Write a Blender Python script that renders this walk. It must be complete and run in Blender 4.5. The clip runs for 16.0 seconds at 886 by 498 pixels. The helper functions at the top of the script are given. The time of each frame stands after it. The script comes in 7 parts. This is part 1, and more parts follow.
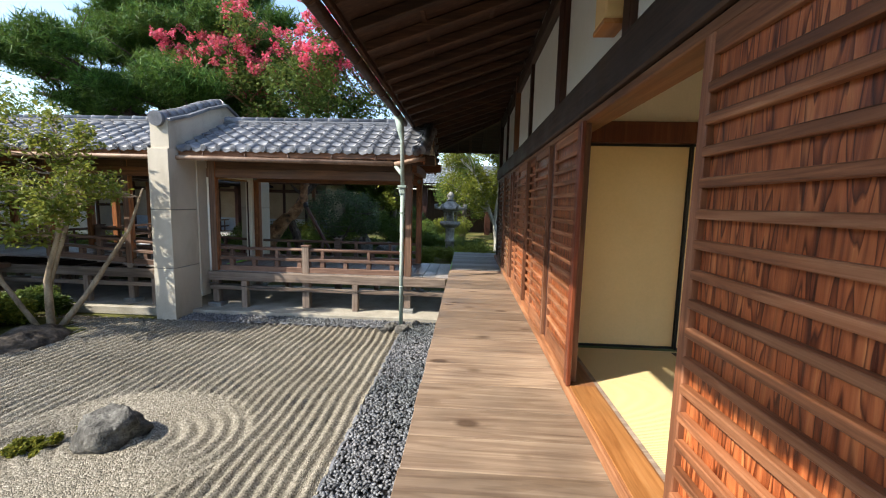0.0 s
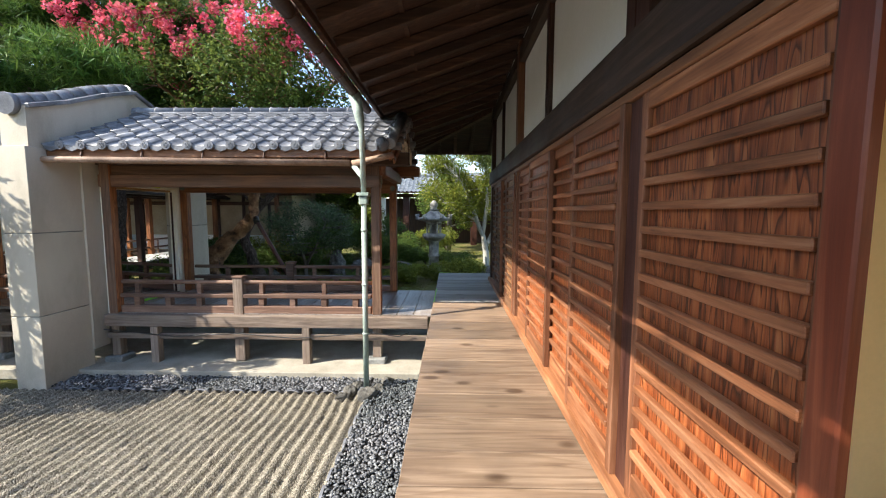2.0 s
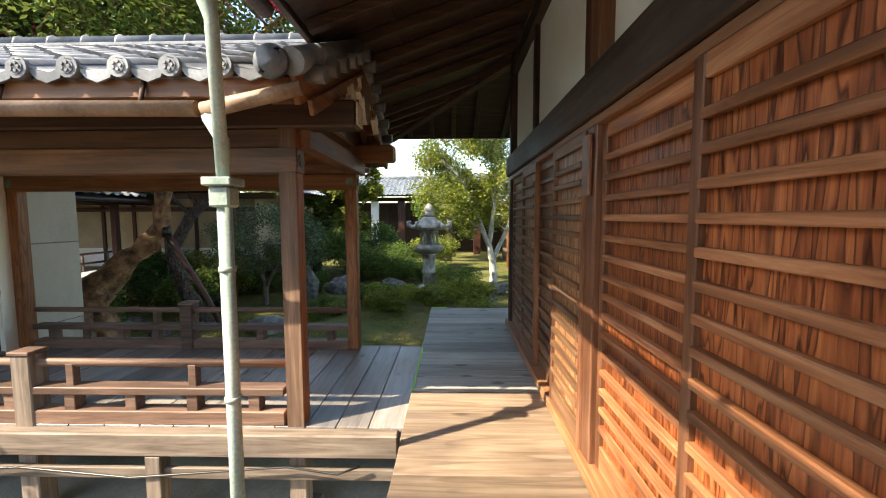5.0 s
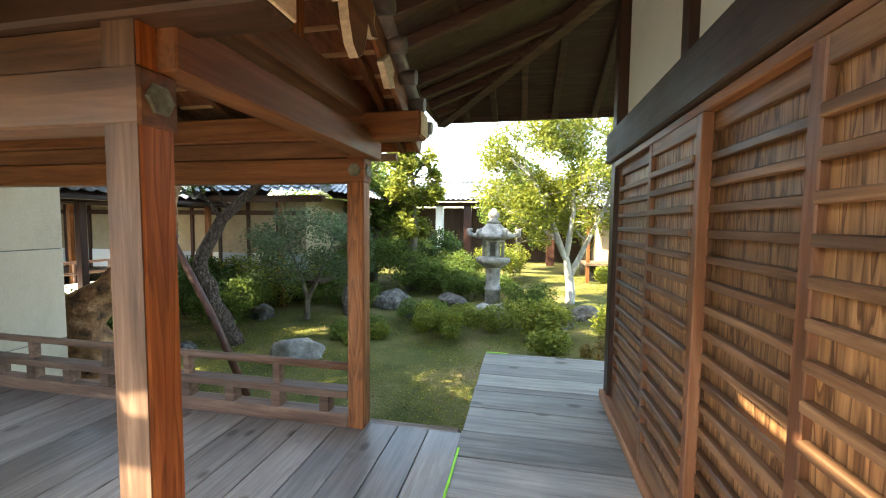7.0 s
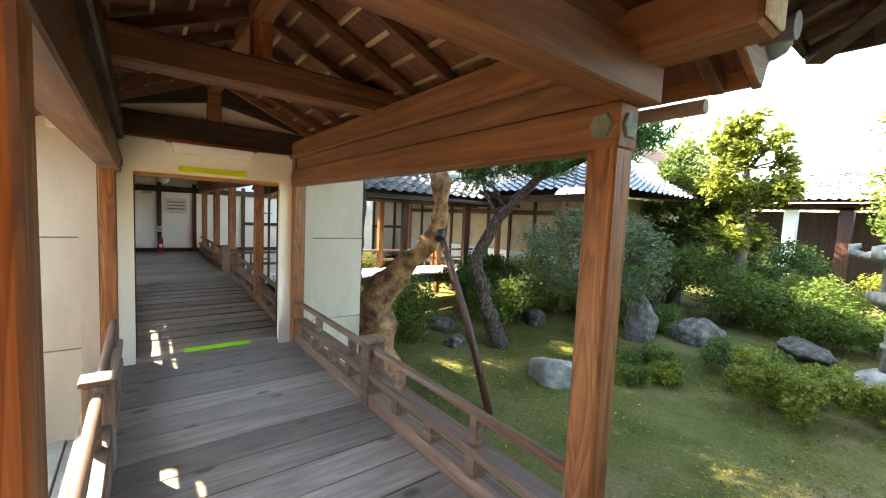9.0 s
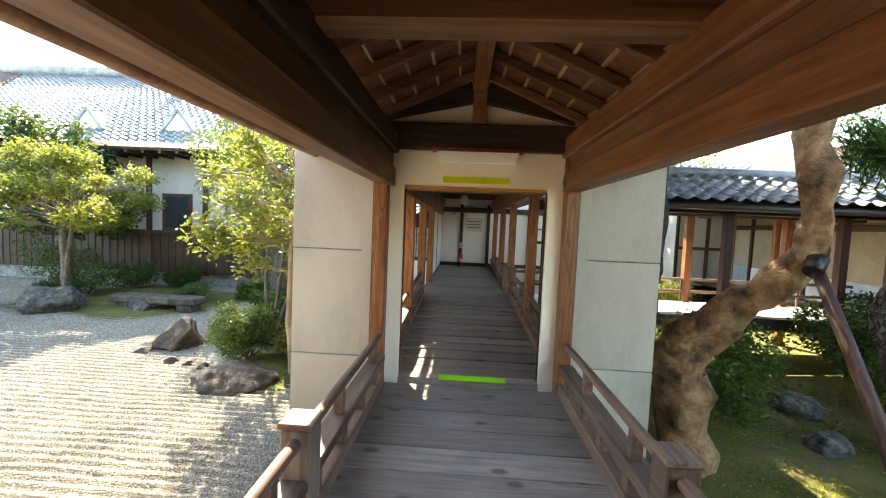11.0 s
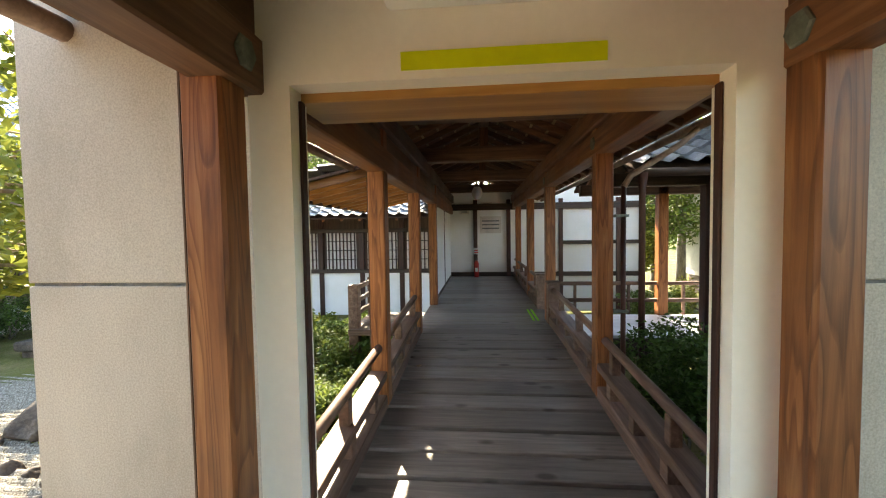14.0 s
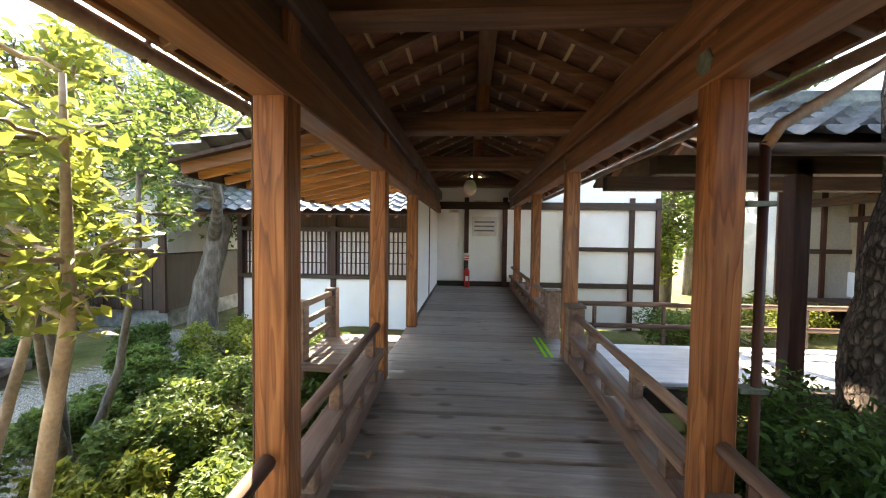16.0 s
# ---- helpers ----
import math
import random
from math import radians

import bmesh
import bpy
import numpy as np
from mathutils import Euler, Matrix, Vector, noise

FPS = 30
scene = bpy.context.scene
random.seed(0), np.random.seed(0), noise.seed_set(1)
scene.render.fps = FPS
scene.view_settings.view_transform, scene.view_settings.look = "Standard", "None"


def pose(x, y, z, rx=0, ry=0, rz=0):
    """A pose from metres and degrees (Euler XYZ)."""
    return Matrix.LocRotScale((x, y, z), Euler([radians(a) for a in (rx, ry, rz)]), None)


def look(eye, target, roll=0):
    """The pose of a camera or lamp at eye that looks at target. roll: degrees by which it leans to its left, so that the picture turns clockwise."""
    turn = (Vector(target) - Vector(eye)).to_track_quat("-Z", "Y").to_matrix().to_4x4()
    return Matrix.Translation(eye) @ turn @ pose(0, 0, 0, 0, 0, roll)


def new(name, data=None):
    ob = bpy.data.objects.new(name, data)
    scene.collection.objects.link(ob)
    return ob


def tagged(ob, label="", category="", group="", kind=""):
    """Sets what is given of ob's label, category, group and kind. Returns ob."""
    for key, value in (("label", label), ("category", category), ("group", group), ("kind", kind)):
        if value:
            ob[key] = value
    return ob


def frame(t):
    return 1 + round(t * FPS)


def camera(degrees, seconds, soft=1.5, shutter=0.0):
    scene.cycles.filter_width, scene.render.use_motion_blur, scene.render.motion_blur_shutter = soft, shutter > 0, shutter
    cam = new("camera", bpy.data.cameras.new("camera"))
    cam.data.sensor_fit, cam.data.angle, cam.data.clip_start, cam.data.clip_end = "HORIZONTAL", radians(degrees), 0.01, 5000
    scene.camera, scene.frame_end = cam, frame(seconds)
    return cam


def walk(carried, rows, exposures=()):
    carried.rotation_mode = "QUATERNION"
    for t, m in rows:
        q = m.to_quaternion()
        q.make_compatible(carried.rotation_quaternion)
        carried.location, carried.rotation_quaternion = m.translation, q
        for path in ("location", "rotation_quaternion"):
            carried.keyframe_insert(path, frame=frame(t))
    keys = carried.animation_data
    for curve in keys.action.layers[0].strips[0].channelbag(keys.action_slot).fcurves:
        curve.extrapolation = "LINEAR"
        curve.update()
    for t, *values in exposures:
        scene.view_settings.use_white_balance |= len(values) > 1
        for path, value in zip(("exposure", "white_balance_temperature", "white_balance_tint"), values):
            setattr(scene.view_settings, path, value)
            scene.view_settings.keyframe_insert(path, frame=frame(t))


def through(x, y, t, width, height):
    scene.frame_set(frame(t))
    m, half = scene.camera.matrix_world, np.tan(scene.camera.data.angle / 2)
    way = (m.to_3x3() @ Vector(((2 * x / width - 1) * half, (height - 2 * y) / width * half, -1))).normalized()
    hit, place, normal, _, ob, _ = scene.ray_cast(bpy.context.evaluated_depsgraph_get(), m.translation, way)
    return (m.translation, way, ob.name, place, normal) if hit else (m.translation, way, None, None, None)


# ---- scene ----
cam = camera(96.0, 16.0, soft=1.1)
METRES, EYE, TILT, LEAN, TURN = 12.8, 2.16, 0.0, 0.0, 3.2
ROWS = [
    (0.0, 0.0, 0.0, 0.0, 0.16, -6.48, -1.39),
    (0.5, 0.0001, 0.037, 0.001, -0.38, -6.2, -0.9),
    (1.0, 0.0015, 0.0737, 0.0022, -1.04, -5.82, -0.58),
    (1.5, 0.0015, 0.1088, 0.0032, -1.63, -5.49, -0.38),
    (2.0, 0.0054, 0.1463, 0.0042, -2.08, -5.23, -0.23),
    (2.5, 0.0079, 0.1829, 0.0039, -2.47, -5.0, -0.03),
    (3.0, 0.0115, 0.2192, 0.0049, -2.75, -4.85, 0.16),
    (3.5, 0.0152, 0.2567, 0.0058, -2.9, -4.69, 0.21),
    (4.0, 0.0173, 0.2937, 0.0069, -2.86, -4.64, 0.21),
    (6.5, 0.0327, 0.4655, 0.0069, 4.3, -4.01, -0.23),
    (7.0, 0.0346, 0.4976, 0.0089, 8.25, -3.71, -0.59),
    (7.5, 0.033, 0.5262, 0.0085, 14.04, -3.43, -1.13),
    (8.0, 0.0323, 0.5533, 0.0084, 22.78, -3.57, -1.93),
    (8.5, 0.028, 0.5749, 0.0076, 34.99, -4.12, -2.45),
    (9.0, 0.0172, 0.5947, 0.0084, 49.63, -4.52, -2.55),
    (9.5, 0.0026, 0.6145, 0.0081, 64.49, -4.61, -2.69),
    (10.0, -0.0159, 0.6264, 0.0055, 76.94, -4.3, -2.92),
    (12.5, -0.1553, 0.6471, 0.0033, 94.29, -3.8, -1.22),
    (13.0, -0.1879, 0.6483, 0.0017, 93.98, -3.94, 0.26),
    (13.5, -0.2211, 0.6509, 0.0003, 93.03, -3.5, 1.06),
    (14.0, -0.2527, 0.6516, -0.0033, 91.92, -2.54, 0.9),
    (14.5, -0.2815, 0.6525, -0.0051, 91.14, -1.62, 0.32),
    (15.0, -0.3087, 0.6547, -0.0056, 90.78, -1.36, -0.08),
    (15.5, -0.3381, 0.6533, -0.0068, 90.65, -1.63, -0.4),
    (16.0, -0.3667, 0.6547, -0.006, 90.46, -2.11, -0.69),
]
EXPO = [(0.0, 1.55, 6700, 9), (2.5, 1.95, 6700, 9), (4.2, 2.05, 7100, 8), (6.3, 3.15, 8300, 6), (7.5, 3.85, 8400, 6), (8.5, 3.95, 8300, 6), (10.2, 3.8, 8000, 6), (12.5, 3.4, 8200, 8), (14.5, 3.75, 8100, 9), (16.0, 4.05, 8000, 10)]
walk(cam, [(t, pose(0, 0, EYE, TILT, LEAN, TURN) @ pose(METRES * x, METRES * y, METRES * z, 90 + pitch, roll, yaw)) for t, x, y, z, yaw, pitch, roll in ROWS], EXPO)

# ---- light ----
SUN_AZ, SUN_EL = radians(242.0), radians(41.5)
world = bpy.data.worlds.new("sky")
scene.world = world
world.use_nodes = True
wn = world.node_tree
sky = wn.nodes.new("ShaderNodeTexSky")
sky.sky_type, sky.sun_disc = "NISHITA", False
sky.sun_elevation, sky.sun_rotation = SUN_EL, SUN_AZ
sky.air_density, sky.dust_density, sky.ozone_density = 1.0, 0.7, 1.5
wn.nodes["Background"].inputs[1].default_value = 0.138
wn.links.new(sky.outputs[0], wn.nodes["Background"].inputs[0])
sun = new("sun", bpy.data.lights.new("sun", "SUN"))
sun.data.energy, sun.data.angle, sun.data.color = 3.4, radians(0.5), (1.0, 0.94, 0.84)
to_sun = Vector((math.sin(SUN_AZ) * math.cos(SUN_EL), math.cos(SUN_AZ) * math.cos(SUN_EL), math.sin(SUN_EL)))
sun.matrix_world = look(to_sun * 30, (0, 0, 0))

# ---- materials ----
def shader(name, rough=0.7, metal=0.0, spec=0.4):
    m = bpy.data.materials.new(name)
    m.use_nodes = True
    b = m.node_tree.nodes["Principled BSDF"]
    b.inputs["Roughness"].default_value = rough
    b.inputs["Metallic"].default_value = metal
    b.inputs["Specular IOR Level"].default_value = spec
    return m, m.node_tree, b


def ramp(nt, fac, stops):
    r = nt.nodes.new("ShaderNodeValToRGB")
    while len(r.color_ramp.elements) < len(stops):
        r.color_ramp.elements.new(0.5)
    for e, (p, c) in zip(r.color_ramp.elements, stops):
        e.position, e.color = p, (*c, 1)
    nt.links.new(fac, r.inputs[0])
    return r.outputs[0]


def coords(nt, stretch=(1, 1, 1)):
    """Object coordinates, shifted for every object by its random number."""
    tc = nt.nodes.new("ShaderNodeTexCoord")
    oi = nt.nodes.new("ShaderNodeObjectInfo")
    mul = nt.nodes.new("ShaderNodeVectorMath")
    mul.operation = "SCALE"
    mul.inputs[0].default_value = (37.0, 53.0, 71.0)
    nt.links.new(oi.outputs["Random"], mul.inputs["Scale"])
    add = nt.nodes.new("ShaderNodeVectorMath")
    nt.links.new(tc.outputs["Object"], add.inputs[0])
    nt.links.new(mul.outputs[0], add.inputs[1])
    mp = nt.nodes.new("ShaderNodeMapping")
    mp.inputs["Scale"].default_value = stretch
    nt.links.new(add.outputs[0], mp.inputs[0])
    return mp.outputs[0], oi.outputs["Random"]


def noise_tex(nt, vec, scale, detail=5.0, rough=0.6, distort=0.0):
    n = nt.nodes.new("ShaderNodeTexNoise")
    n.inputs["Scale"].default_value = scale
    n.inputs["Detail"].default_value = detail
    n.inputs["Roughness"].default_value = rough
    n.inputs["Distortion"].default_value = distort
    nt.links.new(vec, n.inputs["Vector"])
    return n.outputs[0]


def mixed(nt, a, b, fac, kind="MIX"):
    m = nt.nodes.new("ShaderNodeMix")
    m.data_type, m.blend_type = "RGBA", kind
    for sock, v in ((m.inputs[6], a), (m.inputs[7], b), (m.inputs[0], fac)):
        if hasattr(v, "links"):
            nt.links.new(v, sock)
        else:
            sock.default_value = v if isinstance(v, float) else (*v, 1)
    return m.outputs[2]


def bump(nt, b, height, strength, dist=0.01):
    bm_ = nt.nodes.new("ShaderNodeBump")
    bm_.inputs["Strength"].default_value = strength
    bm_.inputs["Distance"].default_value = dist
    nt.links.new(height, bm_.inputs["Height"])
    nt.links.new(bm_.outputs[0], b.inputs["Normal"])


def wood(name, dark, mid, light, axis, rough=0.55, grain=28.0, spec=0.4, vary=0.35, relief=0.5, knots=0.0, figure=None):
    """Long-grained wood along an axis, with blotches of wear and a tone of its own for every piece."""
    m, nt, b = shader(name, rough, 0, spec)
    st = {"x": (0.06, 1, 1), "y": (1, 0.06, 1), "z": (1, 1, 0.06)}[axis]
    v, rnd = coords(nt, st)
    g = noise_tex(nt, v, grain, 6, 0.65, 0.6)
    big, _ = coords(nt)
    w = noise_tex(nt, big, 1.7, 4, 0.6)
    col = ramp(nt, g, [(0.3, dark), (0.52, mid), (0.75, light)])
    if figure:
        # flat-sawn figure: contour lines of a slow, stretched noise
        size, rings, amount, late = figure
        fst = {"x": (0.10, 1, 1), "y": (1, 0.10, 1), "z": (1, 1, 0.10)}[axis]
        fv, _ = coords(nt, fst)
        f = noise_tex(nt, fv, size, 2, 0.45, 0.3)
        mul = nt.nodes.new("ShaderNodeMath")
        mul.operation = "MULTIPLY"
        mul.inputs[1].default_value = rings
        nt.links.new(f, mul.inputs[0])
        fr = nt.nodes.new("ShaderNodeMath")
        fr.operation = "FRACT"
        nt.links.new(mul.outputs[0], fr.inputs[0])
        col = mixed(nt, col, ramp(nt, fr.outputs[0], [(0.0, (1.12, 1.12, 1.12)), (0.55, (0.95, 0.92, 0.9)), (0.9, late), (1.0, (0.9, 0.88, 0.85))]), amount, "MULTIPLY")
    worn = ramp(nt, w, [(0.35, (0.72, 0.72, 0.74)), (0.65, (1.15, 1.12, 1.08))])
    col = mixed(nt, col, worn, 0.8, "MULTIPLY")
    if knots:
        kst = {"x": (0.55, 1, 1), "y": (1, 0.55, 1), "z": (1, 1, 0.55)}[axis]
        kv, _ = coords(nt, kst)
        vo = nt.nodes.new("ShaderNodeTexVoronoi")
        vo.inputs["Scale"].default_value = knots
        nt.links.new(kv, vo.inputs["Vector"])
        col = mixed(nt, col, ramp(nt, vo.outputs["Distance"], [(0.10, (0.34, 0.29, 0.26)), (0.19, (1.0, 1.0, 1.0))]), 0.9, "MULTIPLY")
    tone = ramp(nt, rnd, [(0.0, (1 - vary,) * 3), (1.0, (1 + vary * 0.6,) * 3)])
    col = mixed(nt, col, tone, 1.0, "MULTIPLY")
    nt.links.new(col, b.inputs["Base Color"])
    r = ramp(nt, w, [(0.3, (rough * 0.75,) * 3), (0.7, (min(1, rough * 1.25),) * 3)])
    nt.links.new(r, b.inputs["Roughness"])
    bump(nt, b, g, relief, 0.004)
    return m


def mineral(name, c1, c2, c3, scale=6.0, rough=0.9, fine=90.0, relief=0.4, dist=0.01, spec=0.3, stretch=(1, 1, 1), vary=0.0, grainy=0.9):
    """Stone, plaster, earth: blotches at one scale, grain at another."""
    m, nt, b = shader(name, rough, 0, spec)
    v, rnd = coords(nt, stretch)
    n1 = noise_tex(nt, v, scale, 6, 0.62)
    v2, _ = coords(nt)
    n2 = noise_tex(nt, v2, fine, 3, 0.6)
    col = ramp(nt, n1, [(0.3, c1), (0.5, c2), (0.7, c3)])
    g = ramp(nt, n2, [(0.3, (0.78,) * 3), (0.7, (1.15,) * 3)])
    col = mixed(nt, col, g, grainy, "MULTIPLY")
    if vary:
        tone = ramp(nt, rnd, [(0.0, (1 - vary,) * 3), (1.0, (1 + vary,) * 3)])
        col = mixed(nt, col, tone, 1.0, "MULTIPLY")
    nt.links.new(col, b.inputs["Base Color"])
    h = mixed(nt, n1, n2, 0.5)
    bump(nt, b, h, relief, dist)
    return m


def islands(name, c1, c2, c3, rough=0.8, spec=0.4, through=0.0, noise_scale=0.8):
    """Many small pieces in one mesh: each has its own tone; leaves let some light through."""
    m, nt, b = shader(name, rough, 0, spec)
    geo = nt.nodes.new("ShaderNodeNewGeometry")
    col = ramp(nt, geo.outputs["Random Per Island"], [(0.0, c1), (0.5, c2), (1.0, c3)])
    v, _ = coords(nt)
    w = noise_tex(nt, v, noise_scale, 3)
    col = mixed(nt, col, ramp(nt, w, [(0.35, (0.7, 0.75, 0.7)), (0.65, (1.2, 1.15, 1.1))]), 0.9, "MULTIPLY")
    nt.links.new(col, b.inputs["Base Color"])
    if through:
        t = nt.nodes.new("ShaderNodeBsdfTranslucent")
        nt.links.new(mixed(nt, col, (0.72, 0.72, 0.22), 0.14), t.inputs[0])
        mx = nt.nodes.new("ShaderNodeMixShader")
        mx.inputs[0].default_value = through
        nt.links.new(b.outputs[0], mx.inputs[1])
        nt.links.new(t.outputs[0], mx.inputs[2])
        nt.links.new(mx.outputs[0], nt.nodes["Material Output"].inputs[0])
    return m


M_DECK = wood("weathered_deck", (0.15, 0.10, 0.07), (0.235, 0.17, 0.12), (0.33, 0.25, 0.18), "x", 0.5, 20, vary=0.3, knots=3.8, figure=(4.0, 10.0, 0.45, (0.55, 0.47, 0.40)))
M_FLOOR = wood("grey_floorboard", (0.18, 0.157, 0.142), (0.275, 0.243, 0.221), (0.365, 0.328, 0.30), "y", 0.38, 24, 0.5, knots=5.0, figure=(5.0, 12.0, 0.3, (0.55, 0.52, 0.5)))
M_DARK_Y = wood("dark_beam_y", (0.02, 0.012, 0.009), (0.045, 0.027, 0.019), (0.085, 0.052, 0.035), "y", 0.6)
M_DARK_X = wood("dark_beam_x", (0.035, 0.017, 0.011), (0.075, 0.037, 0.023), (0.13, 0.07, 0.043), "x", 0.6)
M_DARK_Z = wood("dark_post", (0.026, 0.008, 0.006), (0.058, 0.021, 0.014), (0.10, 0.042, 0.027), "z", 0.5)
M_POST = wood("cedar_post", (0.14, 0.046, 0.015), (0.295, 0.11, 0.038), (0.44, 0.195, 0.076), "z", 0.5, 22, figure=(8.5, 11.0, 0.75, (0.5, 0.38, 0.3)))
M_BEAM_X = wood("cedar_beam_x", (0.12, 0.047, 0.02), (0.24, 0.10, 0.043), (0.37, 0.182, 0.09), "x", 0.55, 20)
M_BEAM_Y = wood("cedar_beam_y", (0.14, 0.056, 0.025), (0.28, 0.122, 0.055), (0.42, 0.215, 0.11), "y", 0.55, 20)
M_TIE_X = wood("deep_brown_beam_x", (0.075, 0.035, 0.018), (0.165, 0.08, 0.042), (0.27, 0.145, 0.08), "x", 0.55, 20)
M_TIE_Y = wood("deep_brown_beam_y", (0.075, 0.035, 0.018), (0.165, 0.08, 0.042), (0.27, 0.145, 0.08), "y", 0.55, 20)
M_ROOFBOARD = wood("roof_board", (0.08, 0.03, 0.016), (0.17, 0.068, 0.036), (0.27, 0.12, 0.065), "y", 0.6, 20)
M_RAFTER_X = wood("eave_rafter_x", (0.030, 0.015, 0.010), (0.068, 0.034, 0.022), (0.13, 0.07, 0.042), "x", 0.7)
M_RAIL = wood("rail_timber", (0.075, 0.04, 0.028), (0.16, 0.092, 0.065), (0.27, 0.175, 0.13), "x", 0.6, 22)
M_RAIL_Y = wood("rail_timber_y", (0.075, 0.04, 0.028), (0.16, 0.092, 0.065), (0.27, 0.175, 0.13), "y", 0.6, 22)
M_PANEL = wood("shutter_board", (0.11, 0.026, 0.010), (0.37, 0.105, 0.034), (0.56, 0.235, 0.09), "z", 0.36, 30, 0.5, relief=0.8, figure=(17.0, 8.0, 1.0, (0.2, 0.11, 0.08)))
M_SLAT = wood("shutter_slat", (0.10, 0.036, 0.016), (0.30, 0.118, 0.052), (0.48, 0.245, 0.13), "y", 0.5, 26, 0.4)
# Tan shutter wood under the gallery roof; slats darkened for the shadow below each.
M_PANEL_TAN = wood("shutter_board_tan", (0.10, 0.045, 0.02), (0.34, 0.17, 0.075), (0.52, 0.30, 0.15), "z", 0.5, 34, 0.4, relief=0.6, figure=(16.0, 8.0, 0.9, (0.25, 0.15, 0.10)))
M_SLAT_TAN_SHADE = wood("shutter_slat_tan_shade", (0.07, 0.033, 0.017), (0.165, 0.083, 0.042), (0.29, 0.165, 0.092), "y", 0.55, 26, 0.35)
M_STILE = wood("shutter_stile", (0.08, 0.03, 0.014), (0.21, 0.083, 0.04), (0.36, 0.18, 0.105), "z", 0.5, 24)
M_JAMB = wood("red_jamb", (0.09, 0.018, 0.008), (0.17, 0.04, 0.017), (0.28, 0.085, 0.038), "z", 0.4, 22)
M_SILL = wood("honey_sill", (0.30, 0.11, 0.03), (0.48, 0.21, 0.07), (0.58, 0.30, 0.12), "y", 0.4, 24)
M_LINTEL = wood("honey_lintel", (0.34, 0.15, 0.035), (0.5, 0.25, 0.07), (0.6, 0.34, 0.12), "y", 0.45, 14)
M_GREY_X = wood("bleached_beam_x", (0.12, 0.085, 0.065), (0.25, 0.19, 0.15), (0.38, 0.31, 0.25), "x", 0.7, 24)
M_DECK_SHADE = wood("shaded_grey_deck", (0.19, 0.175, 0.16), (0.33, 0.312, 0.29), (0.46, 0.438, 0.41), "x", 0.5, 26, knots=4.5)
# Brown for the posts' south faces: weathering, plus shade put into the tone.
M_WEATHER_SHADE_Z = wood("weathered_face", (0.065, 0.036, 0.023), (0.14, 0.08, 0.052), (0.24, 0.15, 0.10), "z", 0.7, 24)
M_BRONZE = mineral("verdigris_bronze", (0.07, 0.085, 0.07), (0.13, 0.155, 0.125), (0.23, 0.255, 0.21), 14.0, 0.55, 60, 0.3, 0.004)
M_LATH = wood("pale_lath", (0.30, 0.20, 0.12), (0.46, 0.33, 0.21), (0.6, 0.46, 0.32), "x", 0.7, 20)
M_PALE_EDGE = mineral("pale_painted_edge", (0.55, 0.48, 0.36), (0.68, 0.61, 0.48), (0.76, 0.70, 0.57), 9.0, 0.85, 60, 0.2, 0.004)
M_GREY_Z = wood("bleached_post", (0.12, 0.085, 0.065), (0.25, 0.19, 0.15), (0.38, 0.31, 0.25), "z", 0.7, 24)
M_PLASTER = mineral("white_plaster", (0.82, 0.81, 0.77), (0.86, 0.85, 0.82), (0.88, 0.87, 0.85), 1.6, 0.9, 60, 0.05, 0.004, grainy=0.12)
# Darker copy of the white plaster: far walls' shade is in its colour.
M_PLASTER_SHADE = mineral("shaded_plaster", (0.42, 0.41, 0.37), (0.50, 0.49, 0.45), (0.56, 0.55, 0.51), 1.5, 0.9, 40, 0.1, 0.004, stretch=(1, 1, 0.4))
M_CREAM = mineral("cream_paint", (0.86, 0.80, 0.68), (0.88, 0.83, 0.72), (0.89, 0.84, 0.74), 1.2, 0.6, 30, 0.05, 0.003, grainy=0.1)
M_SANDWALL = mineral("sand_rendered_wall", (0.36, 0.32, 0.255), (0.50, 0.45, 0.37), (0.57, 0.52, 0.43), 1.7, 0.92, 150, 0.35, 0.005, stretch=(1, 1, 0.4))
M_TILE = mineral("roof_tile", (0.075, 0.08, 0.092), (0.15, 0.155, 0.172), (0.25, 0.257, 0.275), 4.0, 0.42, 60, 0.2, 0.005, 0.5, vary=0.22)
def gravel_material():
    """Crushed pale stone: each grain has its own tone and facet."""
    m, nt, b = shader("raked_gravel", 0.95, 0, 0.2)
    v, _ = coords(nt)
    vo = nt.nodes.new("ShaderNodeTexVoronoi")
    vo.inputs["Scale"].default_value = 85.0
    nt.links.new(v, vo.inputs["Vector"])
    sep = nt.nodes.new("ShaderNodeSeparateColor")
    nt.links.new(vo.outputs["Color"], sep.inputs[0])
    col = ramp(nt, sep.outputs[0], [(0.0, (0.11, 0.098, 0.077)), (0.35, (0.21, 0.19, 0.152)), (0.75, (0.29, 0.265, 0.215)), (1.0, (0.44, 0.405, 0.34))])
    big = noise_tex(nt, v, 0.9, 5)
    col = mixed(nt, col, ramp(nt, big, [(0.3, (0.82, 0.80, 0.76)), (0.7, (1.08, 1.07, 1.05))]), 1.0, "MULTIPLY")
    nt.links.new(col, b.inputs["Base Color"])
    inv = nt.nodes.new("ShaderNodeMath")
    inv.operation = "SUBTRACT"
    inv.inputs[0].default_value = 1.0
    nt.links.new(vo.outputs["Distance"], inv.inputs[1])
    bump(nt, b, inv.outputs[0], 1.0, 0.012)
    return m


